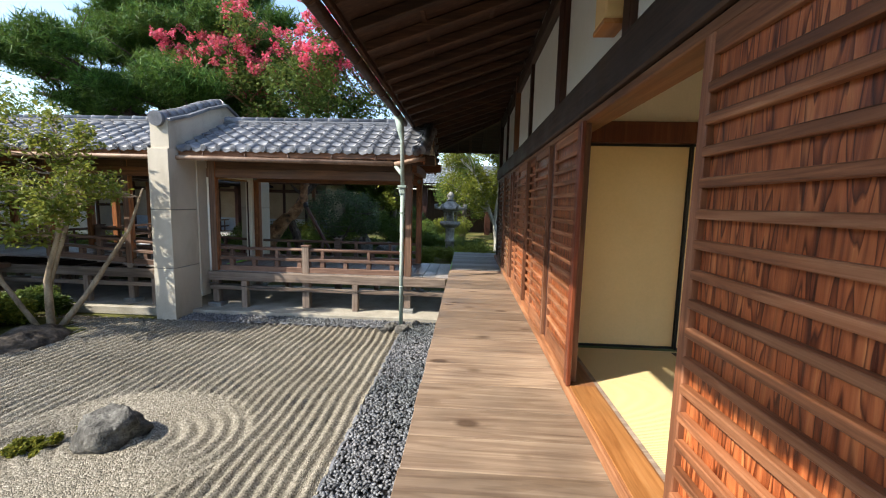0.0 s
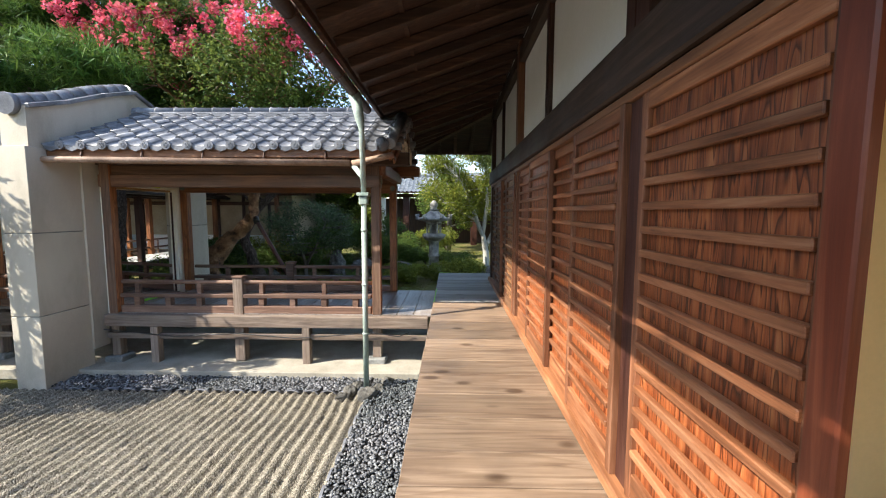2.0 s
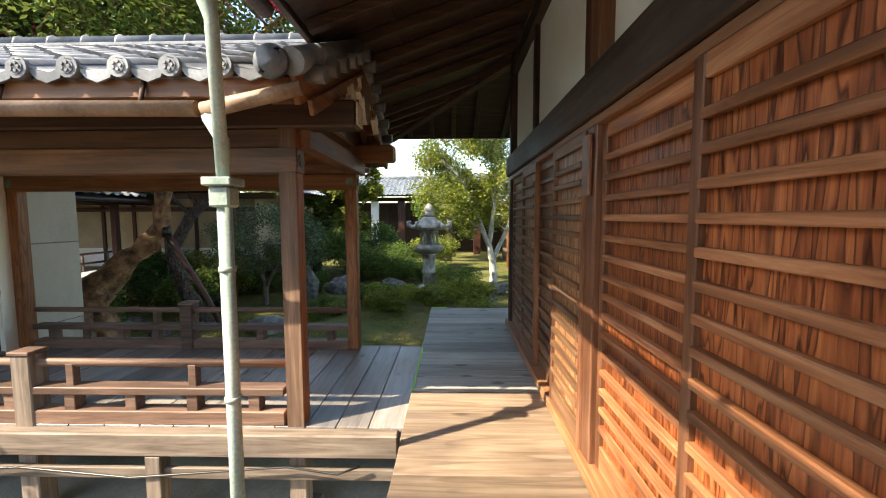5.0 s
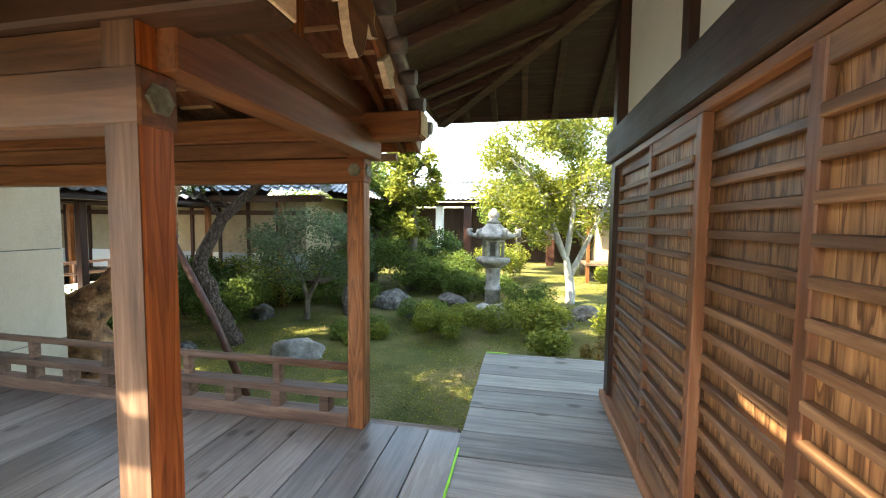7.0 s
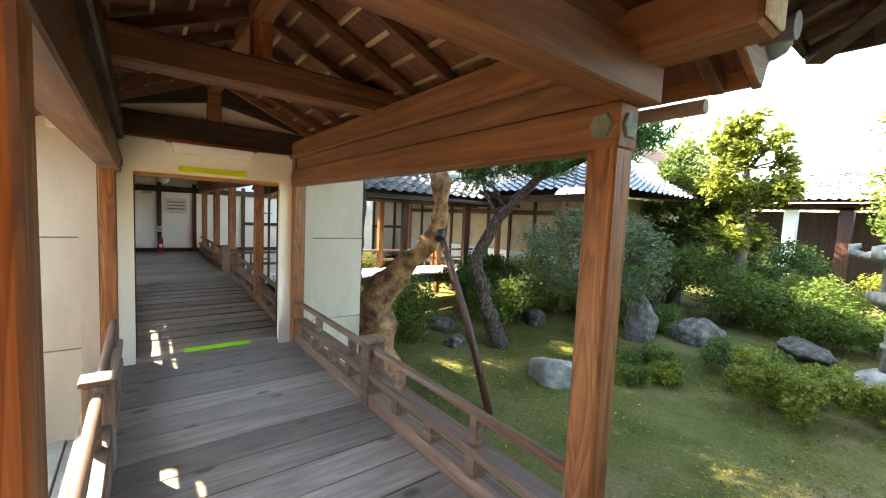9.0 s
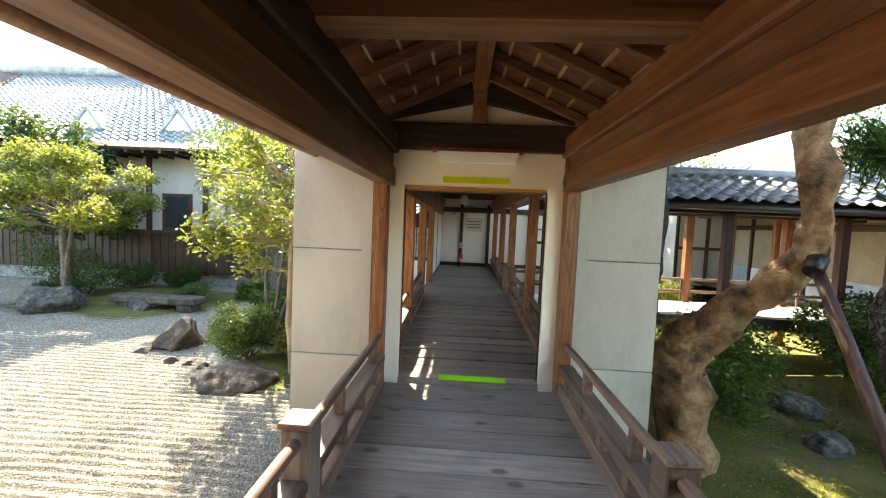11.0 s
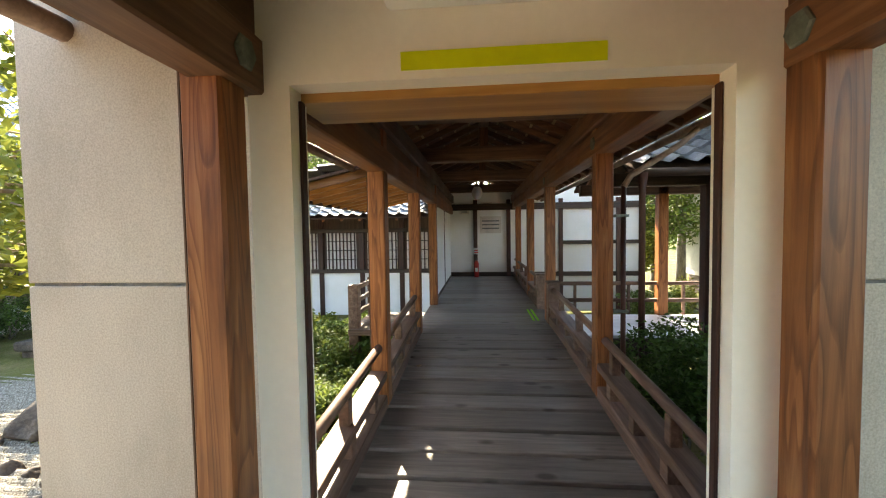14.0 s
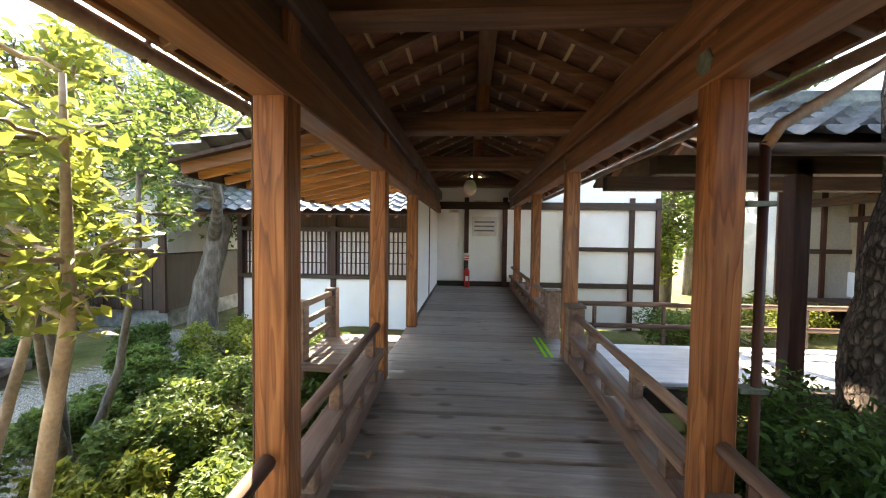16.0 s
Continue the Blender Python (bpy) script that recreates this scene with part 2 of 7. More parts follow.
M_GRAVEL = gravel_material()
M_PEBBLE = islands("black_pebble", (0.045, 0.048, 0.055), (0.10, 0.105, 0.118), (0.23, 0.24, 0.26), 0.5)
M_CONCRETE = mineral("trodden_concrete", (0.25, 0.228, 0.183), (0.34, 0.312, 0.257), (0.42, 0.388, 0.322), 2.2, 0.93, 80, 0.25, 0.006)
M_STONE = mineral("grey_stone", (0.10, 0.102, 0.098), (0.20, 0.203, 0.195), (0.31, 0.31, 0.29), 5.0, 0.88, 45, 0.7, 0.02, vary=0.15)
M_ROCK = mineral("garden_rock", (0.036, 0.034, 0.03), (0.095, 0.09, 0.08), (0.215, 0.205, 0.18), 9.0, 0.88, 30, 1.0, 0.05, vary=0.15)
M_ROCK_BROWN = mineral("brown_rock", (0.034, 0.026, 0.02), (0.08, 0.063, 0.049), (0.165, 0.133, 0.107), 6.0, 0.9, 38, 0.9, 0.03)
M_MOSS = mineral("moss_ground", (0.042, 0.054, 0.009), (0.098, 0.100, 0.022), (0.18, 0.135, 0.062), 1.1, 0.97, 26, 1.0, 0.06)
M_FUSUMA = mineral("fusuma_paper", (0.80, 0.55, 0.27), (0.83, 0.585, 0.30), (0.85, 0.61, 0.33), 1.2, 0.8, 50, 0.03, 0.002, grainy=0.12)
M_ROOMWALL = mineral("room_plaster", (0.68, 0.58, 0.47), (0.72, 0.62, 0.51), (0.75, 0.65, 0.54), 1.5, 0.9, 50, 0.1, 0.003, grainy=0.15)
M_COPPER = mineral("verdigris_pipe", (0.14, 0.20, 0.17), (0.30, 0.37, 0.33), (0.48, 0.53, 0.48), 5.0, 0.6, 60, 0.15, 0.003, stretch=(1, 1, 0.3))
M_GUTTER = mineral("brown_gutter", (0.14, 0.085, 0.055), (0.25, 0.16, 0.11), (0.36, 0.25, 0.18), 4.0, 0.55, 50, 0.1, 0.003)
M_BLACK = mineral("black_lacquer", (0.008, 0.008, 0.009), (0.014, 0.013, 0.013), (0.022, 0.02, 0.02), 4.0, 0.35, 40, 0.05, 0.002, 0.5)
M_WHITE = mineral("white_enamel", (0.76, 0.75, 0.70), (0.82, 0.81, 0.77), (0.85, 0.84, 0.81), 3.0, 0.4, 40, 0.03, 0.002, grainy=0.08)


def tape(name, colour):
    m, nt, b = shader(name, 0.45)
    v, _ = coords(nt)
    nt.links.new(ramp(nt, noise_tex(nt, v, 9), [(0.3, tuple(c * 0.85 for c in colour)), (0.7, colour)]), b.inputs["Base Color"])
    return m


M_TAPE = tape("green_tape", (0.30, 0.88, 0.015))
M_TAPE_Y = tape("yellow_tape", (0.72, 0.80, 0.03))

_m, _nt, _b = shader("tatami", 0.75)
_v, _r = coords(_nt)
_w = _nt.nodes.new("ShaderNodeTexWave")
_w.bands_direction, _w.inputs["Scale"].default_value, _w.inputs["Distortion"].default_value = "Y", 22.0, 0.3
_nt.links.new(_v, _w.inputs["Vector"])
_nt.links.new(ramp(_nt, _w.outputs[0], [(0.1, (0.52, 0.395, 0.19)), (0.6, (0.70, 0.555, 0.30))]), _b.inputs["Base Color"])
bump(_nt, _b, _w.outputs[0], 0.5, 0.004)
M_TATAMI = _m
M_MATCLOTH = mineral("mat_cloth", (0.05, 0.03, 0.02), (0.10, 0.065, 0.04), (0.17, 0.12, 0.08), 18.0, 0.9, 90, 0.2, 0.002)

# ---- mesh helpers ----
def box(bm, x0, x1, y0, y1, z0, z1, bevel=0.0):
    r = bmesh.ops.create_cube(bm, size=1, matrix=Matrix.Translation(((x0 + x1) / 2, (y0 + y1) / 2, (z0 + z1) / 2)) @ Matrix.Diagonal((abs(x1 - x0), abs(y1 - y0), abs(z1 - z0), 1)))
    if bevel:
        es = list({e for v in r["verts"] for e in v.link_edges})
        bmesh.ops.bevel(bm, geom=es, offset=bevel, segments=1, affect="EDGES")
    return bm


def boxed(x0, x1, y0, y1, z0, z1, bevel=0.006):
    return box(bmesh.new(), x0, x1, y0, y1, z0, z1, bevel)


def beam(a, b, w, h, bevel=0.006, roll=0.0):
    """A squared timber from a to b."""
    bm = bmesh.new()
    a, b = Vector(a), Vector(b)
    q = (b - a).to_track_quat("Y", "Z").to_matrix().to_4x4()
    box(bm, -w / 2, w / 2, 0, (b - a).length, -h / 2, h / 2, bevel)
    bmesh.ops.transform(bm, matrix=Matrix.Translation(a) @ q @ pose(0, 0, 0, 0, roll, 0), verts=bm.verts)
    return bm


def tube(bm, pts, radii, sides=8, caps=True):
    """A tapered round limb through points."""
    pts = [Vector(p) for p in pts]
    rings, q, last = [], None, None
    for i, p in enumerate(pts):
        d = (pts[min(i + 1, len(pts) - 1)] - pts[max(i - 1, 0)]).normalized()
        q = last.rotation_difference(d) @ q if q else d.to_track_quat("Z", "Y")
        last = d
        rings.append([bm.verts.new(p + q @ Vector((math.cos(k * 2 * math.pi / sides) * radii[i], math.sin(k * 2 * math.pi / sides) * radii[i], 0))) for k in range(sides)])
    for r0, r1 in zip(rings, rings[1:]):
        for k in range(sides):
            bm.faces.new((r0[k], r0[(k + 1) % sides], r1[(k + 1) % sides], r1[k])).smooth = True
    if caps:
        bm.faces.new(rings[0][::-1])
        bm.faces.new(rings[-1])
    return bm


def lathe(bm, profile, centre, sides=20):
    """A turned body from (radius, z) pairs."""
    c = Vector(centre)
    tube(bm, [c + Vector((0, 0, z)) for _, z in profile], [max(r, 0.002) for r, _ in profile], sides)
    return bm


def mesh_of(bm, name, material):
    me = bpy.data.meshes.new(name)
    bmesh.ops.recalc_face_normals(bm, faces=bm.faces)
    bm.to_mesh(me)
    bm.free()
    me.materials.append(material)
    return me


def part(name, bm, material, parent, label=""):
    ob = new(name, mesh_of(bm, name, material))
    ob.parent = parent
    if label:
        ob["label"] = label
    return ob


def thing(name, label, category, group="", at=(0, 0, 0), kind=""):
    """An Empty at a thing's base; its parts are modelled in world metres when at is the origin."""
    ob = new(name)
    ob.empty_display_size = 0.1
    ob.location = at
    return tagged(ob, label, category, group, kind)


def solid(name, bm, material, label, category, kind="", group=""):
    return tagged(new(name, mesh_of(bm, name, material)), label, category, group, kind)


def piece(name, mesh, parent, m):
    ob = new(name, mesh)
    ob.parent = parent
    ob.matrix_basis = m
    return ob


def raw(name, verts, faces, material, smooth=False):
    me = bpy.data.meshes.new(name)
    me.from_pydata(verts if isinstance(verts, list) else verts.tolist(), [], faces if isinstance(faces, list) else faces.tolist())
    me.materials.append(material)
    if smooth:
        me.shade_smooth()
    return me


# ---- plan, metres ----
WALL = 0.80          # face of the hall's wall
DECK_Z, DECK_L, DECK_END = 0.88, -0.29, 10.65
FLOOR_Z = 0.78       # gallery floor
SOUTH, NORTH = 7.42, 9.06   # post lines of the gallery
GATE = -4.92         # face of the fire wall's doorway
EAVE_X, EAVE_Z = -1.05, 3.62
rng = random.Random(7)

# ---- ground ----
def ground():
    xs = np.concatenate([np.linspace(-160, -22, 12), np.linspace(-20, 12, 81), np.linspace(14, 160, 12)])
    ys = np.concatenate([np.linspace(-160, -12, 12), np.linspace(-10, 30, 101), np.linspace(33, 160, 12)])
    vs, fs = [], []
    for y in ys:
        for x in xs:
            z = -0.06
            if y > 9.3 and -30 < x < 12 and y < 40:
                z = 0.02 + 0.10 * noise.noise((x * 0.35, y * 0.35, 3)) * min(1, (y - 9.3))
            vs.append((float(x), float(y), float(z)))
    n = len(xs)
    for j in range(len(ys) - 1):
        for i in range(n - 1):
            a = j * n + i
            fs.append((a, a + 1, a + n + 1, a + n))
    return tagged(new("ground", raw("ground", vs, fs, M_MOSS, True)), "mossy garden earth with bare brown patches", "ground", kind="structure")


ground()
ROCK_AT = (-3.0, 3.15)


def gravel_sheet():
    """Raked gravel: long furrows, with rings round the lying rock."""
    x = np.arange(-13.0, -1.02, 0.0187)
    y = np.arange(-6.0, 6.52, 0.05)
    X, Y = np.meshgrid(x, y)
    P = 0.112
    wob = 0.012 * np.sin(Y * 2.1 + X * 0.7) + 0.008 * np.sin(Y * 5.3 + X)
    long = np.abs(((X + wob) / P) % 1 - 0.5) * 2
    R = np.hypot((X - ROCK_AT[0]) / 1.25, (Y - ROCK_AT[1]))
    ring = np.abs(((R + 0.01 * np.sin(X * 9)) / P) % 1 - 0.5) * 2
    k = np.clip((0.92 - R) / 0.06, 0, 1)
    h = (long * (1 - k) + ring * k)
    Z = 0.050 * h ** 1.05 + np.random.default_rng(2).normal(0, 0.0022, X.shape)
    n = len(x)
    idx = np.arange(len(y) * n).reshape(len(y), n)
    f = np.stack([idx[:-1, :-1], idx[:-1, 1:], idx[1:, 1:], idx[1:, :-1]], -1).reshape(-1, 4)
    v = np.stack([X, Y, Z], -1).reshape(-1, 3)
    return tagged(new("gravel_bed", raw("gravel_bed", v, f, M_GRAVEL, True)), "pale gravel garden raked into long furrows", "gravel", kind="structure")


gravel_sheet()


def pebbles(name, areas, count, size, material, label, seed):
    """Water-worn pebbles heaped in strips, one mesh of small stones."""
    g = np.random.default_rng(seed)
    b0 = bmesh.new()
    bmesh.ops.create_icosphere(b0, subdivisions=1, radius=1)
    bv = np.array([v.co[:] for v in b0.verts])
    bf = np.array([[v.index for v in f.verts] for f in b0.faces])
    b0.free()
    vs, fs = [], []
    tot = sum((a[1] - a[0]) * (a[3] - a[2]) for a in areas)
    k = 0
    for x0, x1, y0, y1, z in areas:
        for _ in range(int(count * (x1 - x0) * (y1 - y0) / tot)):
            s = size * g.uniform(0.6, 1.35, 3) * (1, 0.8, 0.55)
            a, t = g.uniform(0, 6.28), g.uniform(-0.5, 0.5)
            p = bv * s * g.uniform(0.88, 1.1, (len(bv), 1))
            p = p @ np.array([[1, 0, 0], [0, math.cos(t), math.sin(t)], [0, -math.sin(t), math.cos(t)]])
            p = p @ np.array([[math.cos(a), math.sin(a), 0], [-math.sin(a), math.cos(a), 0], [0, 0, 1]])
            vs.append(p + (g.uniform(x0, x1), g.uniform(y0, y1), z + g.uniform(-0.005, 0.02)))
            fs.append(bf + k * len(bv))
            k += 1
    return tagged(new(name, raw(name, np.concatenate(vs), np.concatenate(fs), material, True)), label, "pebbles", kind="stuff")


pebbles("black_pebbles", [(-1.02, -0.25, -2.5, 6.9, 0.03), (-5.0, -1.05, 6.56, 6.93, 0.03)], 18500, 0.0185, M_PEBBLE, "glossy black pebbles in a drip strip", 4)
solid("pebble_bed", box(boxed(-1.03, 0.7, -4, 7.2, -0.05, 0.015, 0), -5.0, -1.03, 6.53, 6.95, -0.05, 0.014), M_BLACK, "dark wet earth under the black pebbles", "ground", "structure")
solid("gallery_pad", box(boxed(-14.2, -0.42, 7.06, 9.35, -0.05, 0.085, 0.01), -14.2, -0.42, 6.94, 7.058, -0.05, 0.10, 0.01), M_CONCRETE, "trodden concrete pad with a pale kerb under the gallery", "pavement", "structure")

# ---- the hall: wall, shutters, deck ----
def shutter(y0, y1, x, label, z0=0.955, z1=2.70, board=M_PANEL, stick=M_SLAT):
    """A sliding wooden shutter with stiles, back boards and many cross slats."""
    t = thing("sliding_shutter", label, "shutter", "wooden shutters of the hall", (x, y0, z0))
    w, h = y1 - y0, z1 - z0
    part("back_board", boxed(0.012, 0.03, 0.03, w - 0.03, 0.03, h - 0.03, 0), board, t)
    for a, b in ((0, 0.05), (w - 0.05, w)):
        part("stile", boxed(-0.012, 0.032, a, b, 0, h, 0.004), M_STILE, t)
    part("bottom_rail", boxed(-0.01, 0.03, 0.05, w - 0.05, 0, 0.13, 0.004), stick, t)
    part("top_rail", boxed(-0.01, 0.03, 0.05, w - 0.05, h - 0.07, h, 0.004), stick, t)
    sm = mesh_of(boxed(-0.02, 0.012, 0.05, w - 0.05, -0.0155, 0.0155, 0.004), "slat", stick)
    n = 15
    for i in range(n):
        piece("slat", sm, t, Matrix.Translation((0, 0, 0.13 + (h - 0.20) * (i + 1) / (n + 1))))
    return t


SH = "reddish-brown wooden sliding shutter with close horizontal slats"
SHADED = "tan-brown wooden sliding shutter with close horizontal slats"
OPEN = "reddish-brown slatted shutter slid open beside the doorway"
for y0, y1, x, lab in [(0.36, 1.365, 0.745, OPEN), (2.695, 3.58, 0.762, SH),
                       (3.71, 4.46, 0.745, SH), (4.42, 5.15, 0.79, SH), (5.06, 5.88, 0.745, SH), (5.84, 6.69, 0.79, SH)]:
    shutter(y0, y1, x, lab)
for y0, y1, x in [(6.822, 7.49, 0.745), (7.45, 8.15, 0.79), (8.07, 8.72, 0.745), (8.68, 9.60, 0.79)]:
    shutter(y0, y1, x, SHADED, board=M_PANEL_TAN, stick=M_SLAT_TAN_SHADE)


def hall_wall():
    w = tagged(new("wall_hall"), "timber-framed hall wall with white plaster above dark beams", "wall", kind="structure")
    for y in (-2.5, 0.40, 3.65, 6.755, 9.66):
        part("post", boxed(WALL - (0.035 if y == 3.65 else 0.055), WALL + 0.10, y - 0.065, y + 0.065, 0.88, 4.2), M_STILE if y == 6.755 else M_DARK_Z, w)
    part("door_post", boxed(0.705, 0.738, 2.615, 2.692, 0.955, 2.70), M_JAMB, w, "red-stained door post")
    part("door_post", boxed(WALL + 0.04, WALL + 0.09, 1.36, 1.45, 0.955, 2.70), M_JAMB, w, "red-stained door post")
    part("ground_sill", boxed(WALL - 0.09, WALL + 0.12, -4, 9.72, 0.885, 0.955), M_BEAM_Y, w)
    part("sill_track", boxed(WALL - 0.07, WALL + 0.10, 1.47, 2.61, 0.956, 0.966, 0.002), M_SILL, w, "honey-coloured worn door track")
    part("head_track", boxed(WALL - 0.06, WALL + 0.10, -4, 9.60, 2.70, 2.745), M_BEAM_Y, w)
    part("tie_beam", boxed(WALL - 0.085, WALL + 0.10, -4, 9.79, 2.75, 2.985, 0.01), M_DARK_Y, w, "heavy black tie beam")
    for y in (-2.6, -1.0, 0.6, 2.2, 3.8, 5.42, 6.96, 8.42, 9.66):
        part("strut", boxed(WALL - 0.02, WALL + 0.06, y - 0.05, y + 0.05, 2.985, 4.25), M_DARK_Z, w)
    part("plaster", boxed(WALL + 0.02, WALL + 0.12, -4, 9.64, 2.985, 4.3, 0), M_PLASTER, w, "white plaster panels")
    part("top_plate", boxed(WALL - 0.05, WALL + 0.12, -4, 9.75, 3.95, 4.12, 0.01), M_DARK_Y, w)
    # the north side of the hall, seen edge-on past the corner
    part("north_wall", boxed(WALL + 0.13, 9, 9.60, 9.71, 0.5, 4.3, 0), M_PLASTER, w)
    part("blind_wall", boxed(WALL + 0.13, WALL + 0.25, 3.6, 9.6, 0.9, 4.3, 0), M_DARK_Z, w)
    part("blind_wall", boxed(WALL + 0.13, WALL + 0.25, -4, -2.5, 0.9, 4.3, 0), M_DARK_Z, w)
    part("over_door", boxed(WALL + 0.125, WALL + 0.25, -2.5, 3.6, 2.85, 4.3, 0), M_ROOMWALL, w)


hall_wall()


def tatami_room():
    solid("tatami_floor", boxed(WALL + 0.10, 5.2, -2.5, 3.42, 0.80, 0.945, 0), M_TATAMI, "pale straw tatami mats", "floor", "structure")
    for y in (1.1,):
        solid("mat_border", boxed(WALL + 0.11, 5.2, y, y + 0.03, 0.945, 0.949, 0), M_BLACK, "dark cloth border of the tatami mats", "mat border", "structure")
    solid("mat_border", boxed(1.775, 1.815, -2.4, 3.38, 0.945, 0.949, 0), M_MATCLOTH, "dark brown cloth border of the tatami mats", "mat border", "structure")
    solid("mat_edge", boxed(WALL + 0.10, WALL + 0.145, -2.4, 3.4, 0.945, 0.951, 0), M_GREY_X, "pale grey timber edge along the tatami", "trim", "structure")
    w = tagged(new("wall_room"), "beige plaster room walls with a red-brown rail", "wall", kind="structure")
    part("upper_wall", boxed(WALL + 0.25, 5.3, 3.47, 3.55, 2.86, 3.6, 0), M_ROOMWALL, w)
    part("lintel_rail", boxed(WALL + 0.2, 5.3, 3.40, 3.52, 2.69, 2.86), M_JAMB, w)
    # East side stays open below, unseen, so added daylight brightens the room.
    part("east_wall", boxed(5.2, 5.3, -2.6, 3.5, 2.75, 3.6, 0), M_ROOMWALL, w)
    part("south_wall", boxed(WALL + 0.25, 5.3, -2.6, -2.5, 0.9, 3.6, 0), M_ROOMWALL, w)
    solid("ceiling", boxed(WALL + 0.25, 5.3, -2.6, 3.55, 3.5, 3.6, 0), M_ROOMWALL, "beige room ceiling", "ceiling", "structure")
    for i in range(5):
        x0 = WALL + 0.17 + i * 0.85
        t = thing("fusuma", "yellow paper sliding partition with a black lacquer frame", "sliding door", "sliding partitions of the room", (x0, 3.44 if i % 2 else 3.47, 0.95))
        part("paper", boxed(0.02, 0.85, 0, 0.012, 0.02, 1.72, 0), M_FUSUMA, t)
        for a in (0.004, 0.848):
            part("frame_stile", boxed(a, a + 0.016, -0.006, 0.018, 0, 1.74, 0.002), M_BLACK, t)
        for z in (0, 1.72):
            part("frame_rail", boxed(0.022, 0.85, -0.006, 0.018, z, z + 0.022, 0.002), M_BLACK, t)


tatami_room()
solid("veranda_joists", box(boxed(DECK_L + 0.03, DECK_L + 0.13, -4, DECK_END - 0.05, 0.66, 0.83, 0.008), 0.55, 0.65, -4, DECK_END - 0.05, 0.66, 0.83, 0.008), M_DARK_Y, "dark joists under the veranda boards", "joist", "structure")
for y in np.arange(-3.5, 10.4, 1.65):
    p = solid("veranda_post", boxed(DECK_L + 0.03, DECK_L + 0.13, y, y + 0.1, 0.10, 0.66), M_DARK_Z, "short dark post under the veranda", "post", "", "veranda posts")
    solid("base_stone", lathe(bmesh.new(), [(0.13, -0.03), (0.13, 0.06), (0.1, 0.10)], (DECK_L + 0.08, y + 0.05, 0), 8), M_STONE, "flat stone under a veranda post", "stone", "", "veranda stones")

# eaves of the hall
def hall_eaves():
    r = tagged(new("roof_hall"), "deep dark timber eaves under a grey tile roof", "roof", kind="structure")
    y0, y1 = -4.0, 11.75
    top = 4.25
    slope = (top - EAVE_Z) / (WALL - EAVE_X)
    part("eave_boards", beam((EAVE_X - 0.02, (y0 + y1) / 2, EAVE_Z + 0.07), (WALL + 0.3, (y0 + y1) / 2, top + 0.07 + 0.3 * slope), y1 - y0, 0.03, 0), M_RAFTER_X, r)
    rm = mesh_of(beam((EAVE_X + 0.03, 0, EAVE_Z + 0.02), (WALL, 0, top), 0.07, 0.09, 0.006), "rafter", M_RAFTER_X)
    for y in np.arange(y0 + 0.2, 9.95, 0.46):
        piece("rafter", rm, r, Matrix.Translation((0, float(y), 0)))
    for x in (-0.45, 0.2):
        z = EAVE_Z + 0.085 + slope * (x - EAVE_X)
        part("batten", boxed(x - 0.02, x + 0.02, y0, 9.9, z - 0.04, z - 0.012, 0), M_RAFTER_X, r)
    # north eave past the corner
    part("eave_boards_north", beam((4.0, 11.78, EAVE_Z + 0.08), (4.0, 9.85, top + 0.08), 10.2, 0.03, 0), M_RAFTER_X, r)
    part("hip_rafter", beam((EAVE_X, 11.75, EAVE_Z + 0.02), (WALL, 9.9, top + 0.0), 0.13, 0.17), M_RAFTER_X, r)
    rn = mesh_of(beam((0, 11.7, EAVE_Z + 0.02), (0, 9.9, top), 0.07, 0.09), "rafter", M_RAFTER_X)
    for x in np.arange(0.9, 4, 0.46):
        piece("rafter", rn, r, Matrix.Translation((float(x), 0, 0)))
    for i in range(1, 5):
        k = i / 5
        part("jack_rafter", beam((EAVE_X + 1.85 * k, 11.72, EAVE_Z + 0.02), (EAVE_X + 1.85 * k, 11.75 - 1.85 * k, EAVE_Z + 0.02 + 0.63 * k), 0.07, 0.09), M_RAFTER_X, r)
        part("jack_rafter", beam((EAVE_X + 0.03, 9.9 + 1.85 * (1 - k), EAVE_Z + 0.02), (EAVE_X + 1.85 * k, 9.9 + 1.85 * (1 - k), EAVE_Z + 0.02 + 0.63 * k), 0.07, 0.09), M_RAFTER_X, r)
    part("fascia", boxed(EAVE_X - 0.06, EAVE_X - 0.01, y0, y1, EAVE_Z + 0.0, EAVE_Z + 0.09), M_RAFTER_X, r)
    part("fascia", boxed(EAVE_X, 8, y1 + 0.01, y1 + 0.06, EAVE_Z + 0.0, EAVE_Z + 0.09), M_RAFTER_X, r)
    # rows of eave tiles and the slope above
    bm = bmesh.new()
    tube(bm, [(EAVE_X - 0.12, 0, EAVE_Z + 0.13), (EAVE_X + 0.5, 0, EAVE_Z + 0.36)], [0.062, 0.062], 8)
    em = mesh_of(bm, "eave_tile", M_TILE)
    for y in np.arange(y0 + 0.1, y1, 0.25):
        piece("eave_tile", em, r, Matrix.Translation((0, float(y), 0)))
    part("tile_slope", beam((EAVE_X - 0.10, (y0 + y1) / 2, EAVE_Z + 0.12), (5.0, (y0 + y1) / 2, 6.6), y1 - y0, 0.05, 0), M_TILE, r)
    part("tile_slope_north", beam((6.0, 11.8, EAVE_Z + 0.13), (6.0, 4.0, 7.3), 14.1, 0.05, 0), M_TILE, r)
    # hanging gutter
    g = thing("hall_gutter", "dark half-round gutter under the tile eave", "gutter")
    bm = bmesh.new()
    tube(bm, [(EAVE_X - 0.10, y0, EAVE_Z - 0.03), (EAVE_X - 0.10, 7.3, EAVE_Z - 0.05)], [0.055, 0.055], 10)
    part("trough", bm, M_RAFTER_X, g)
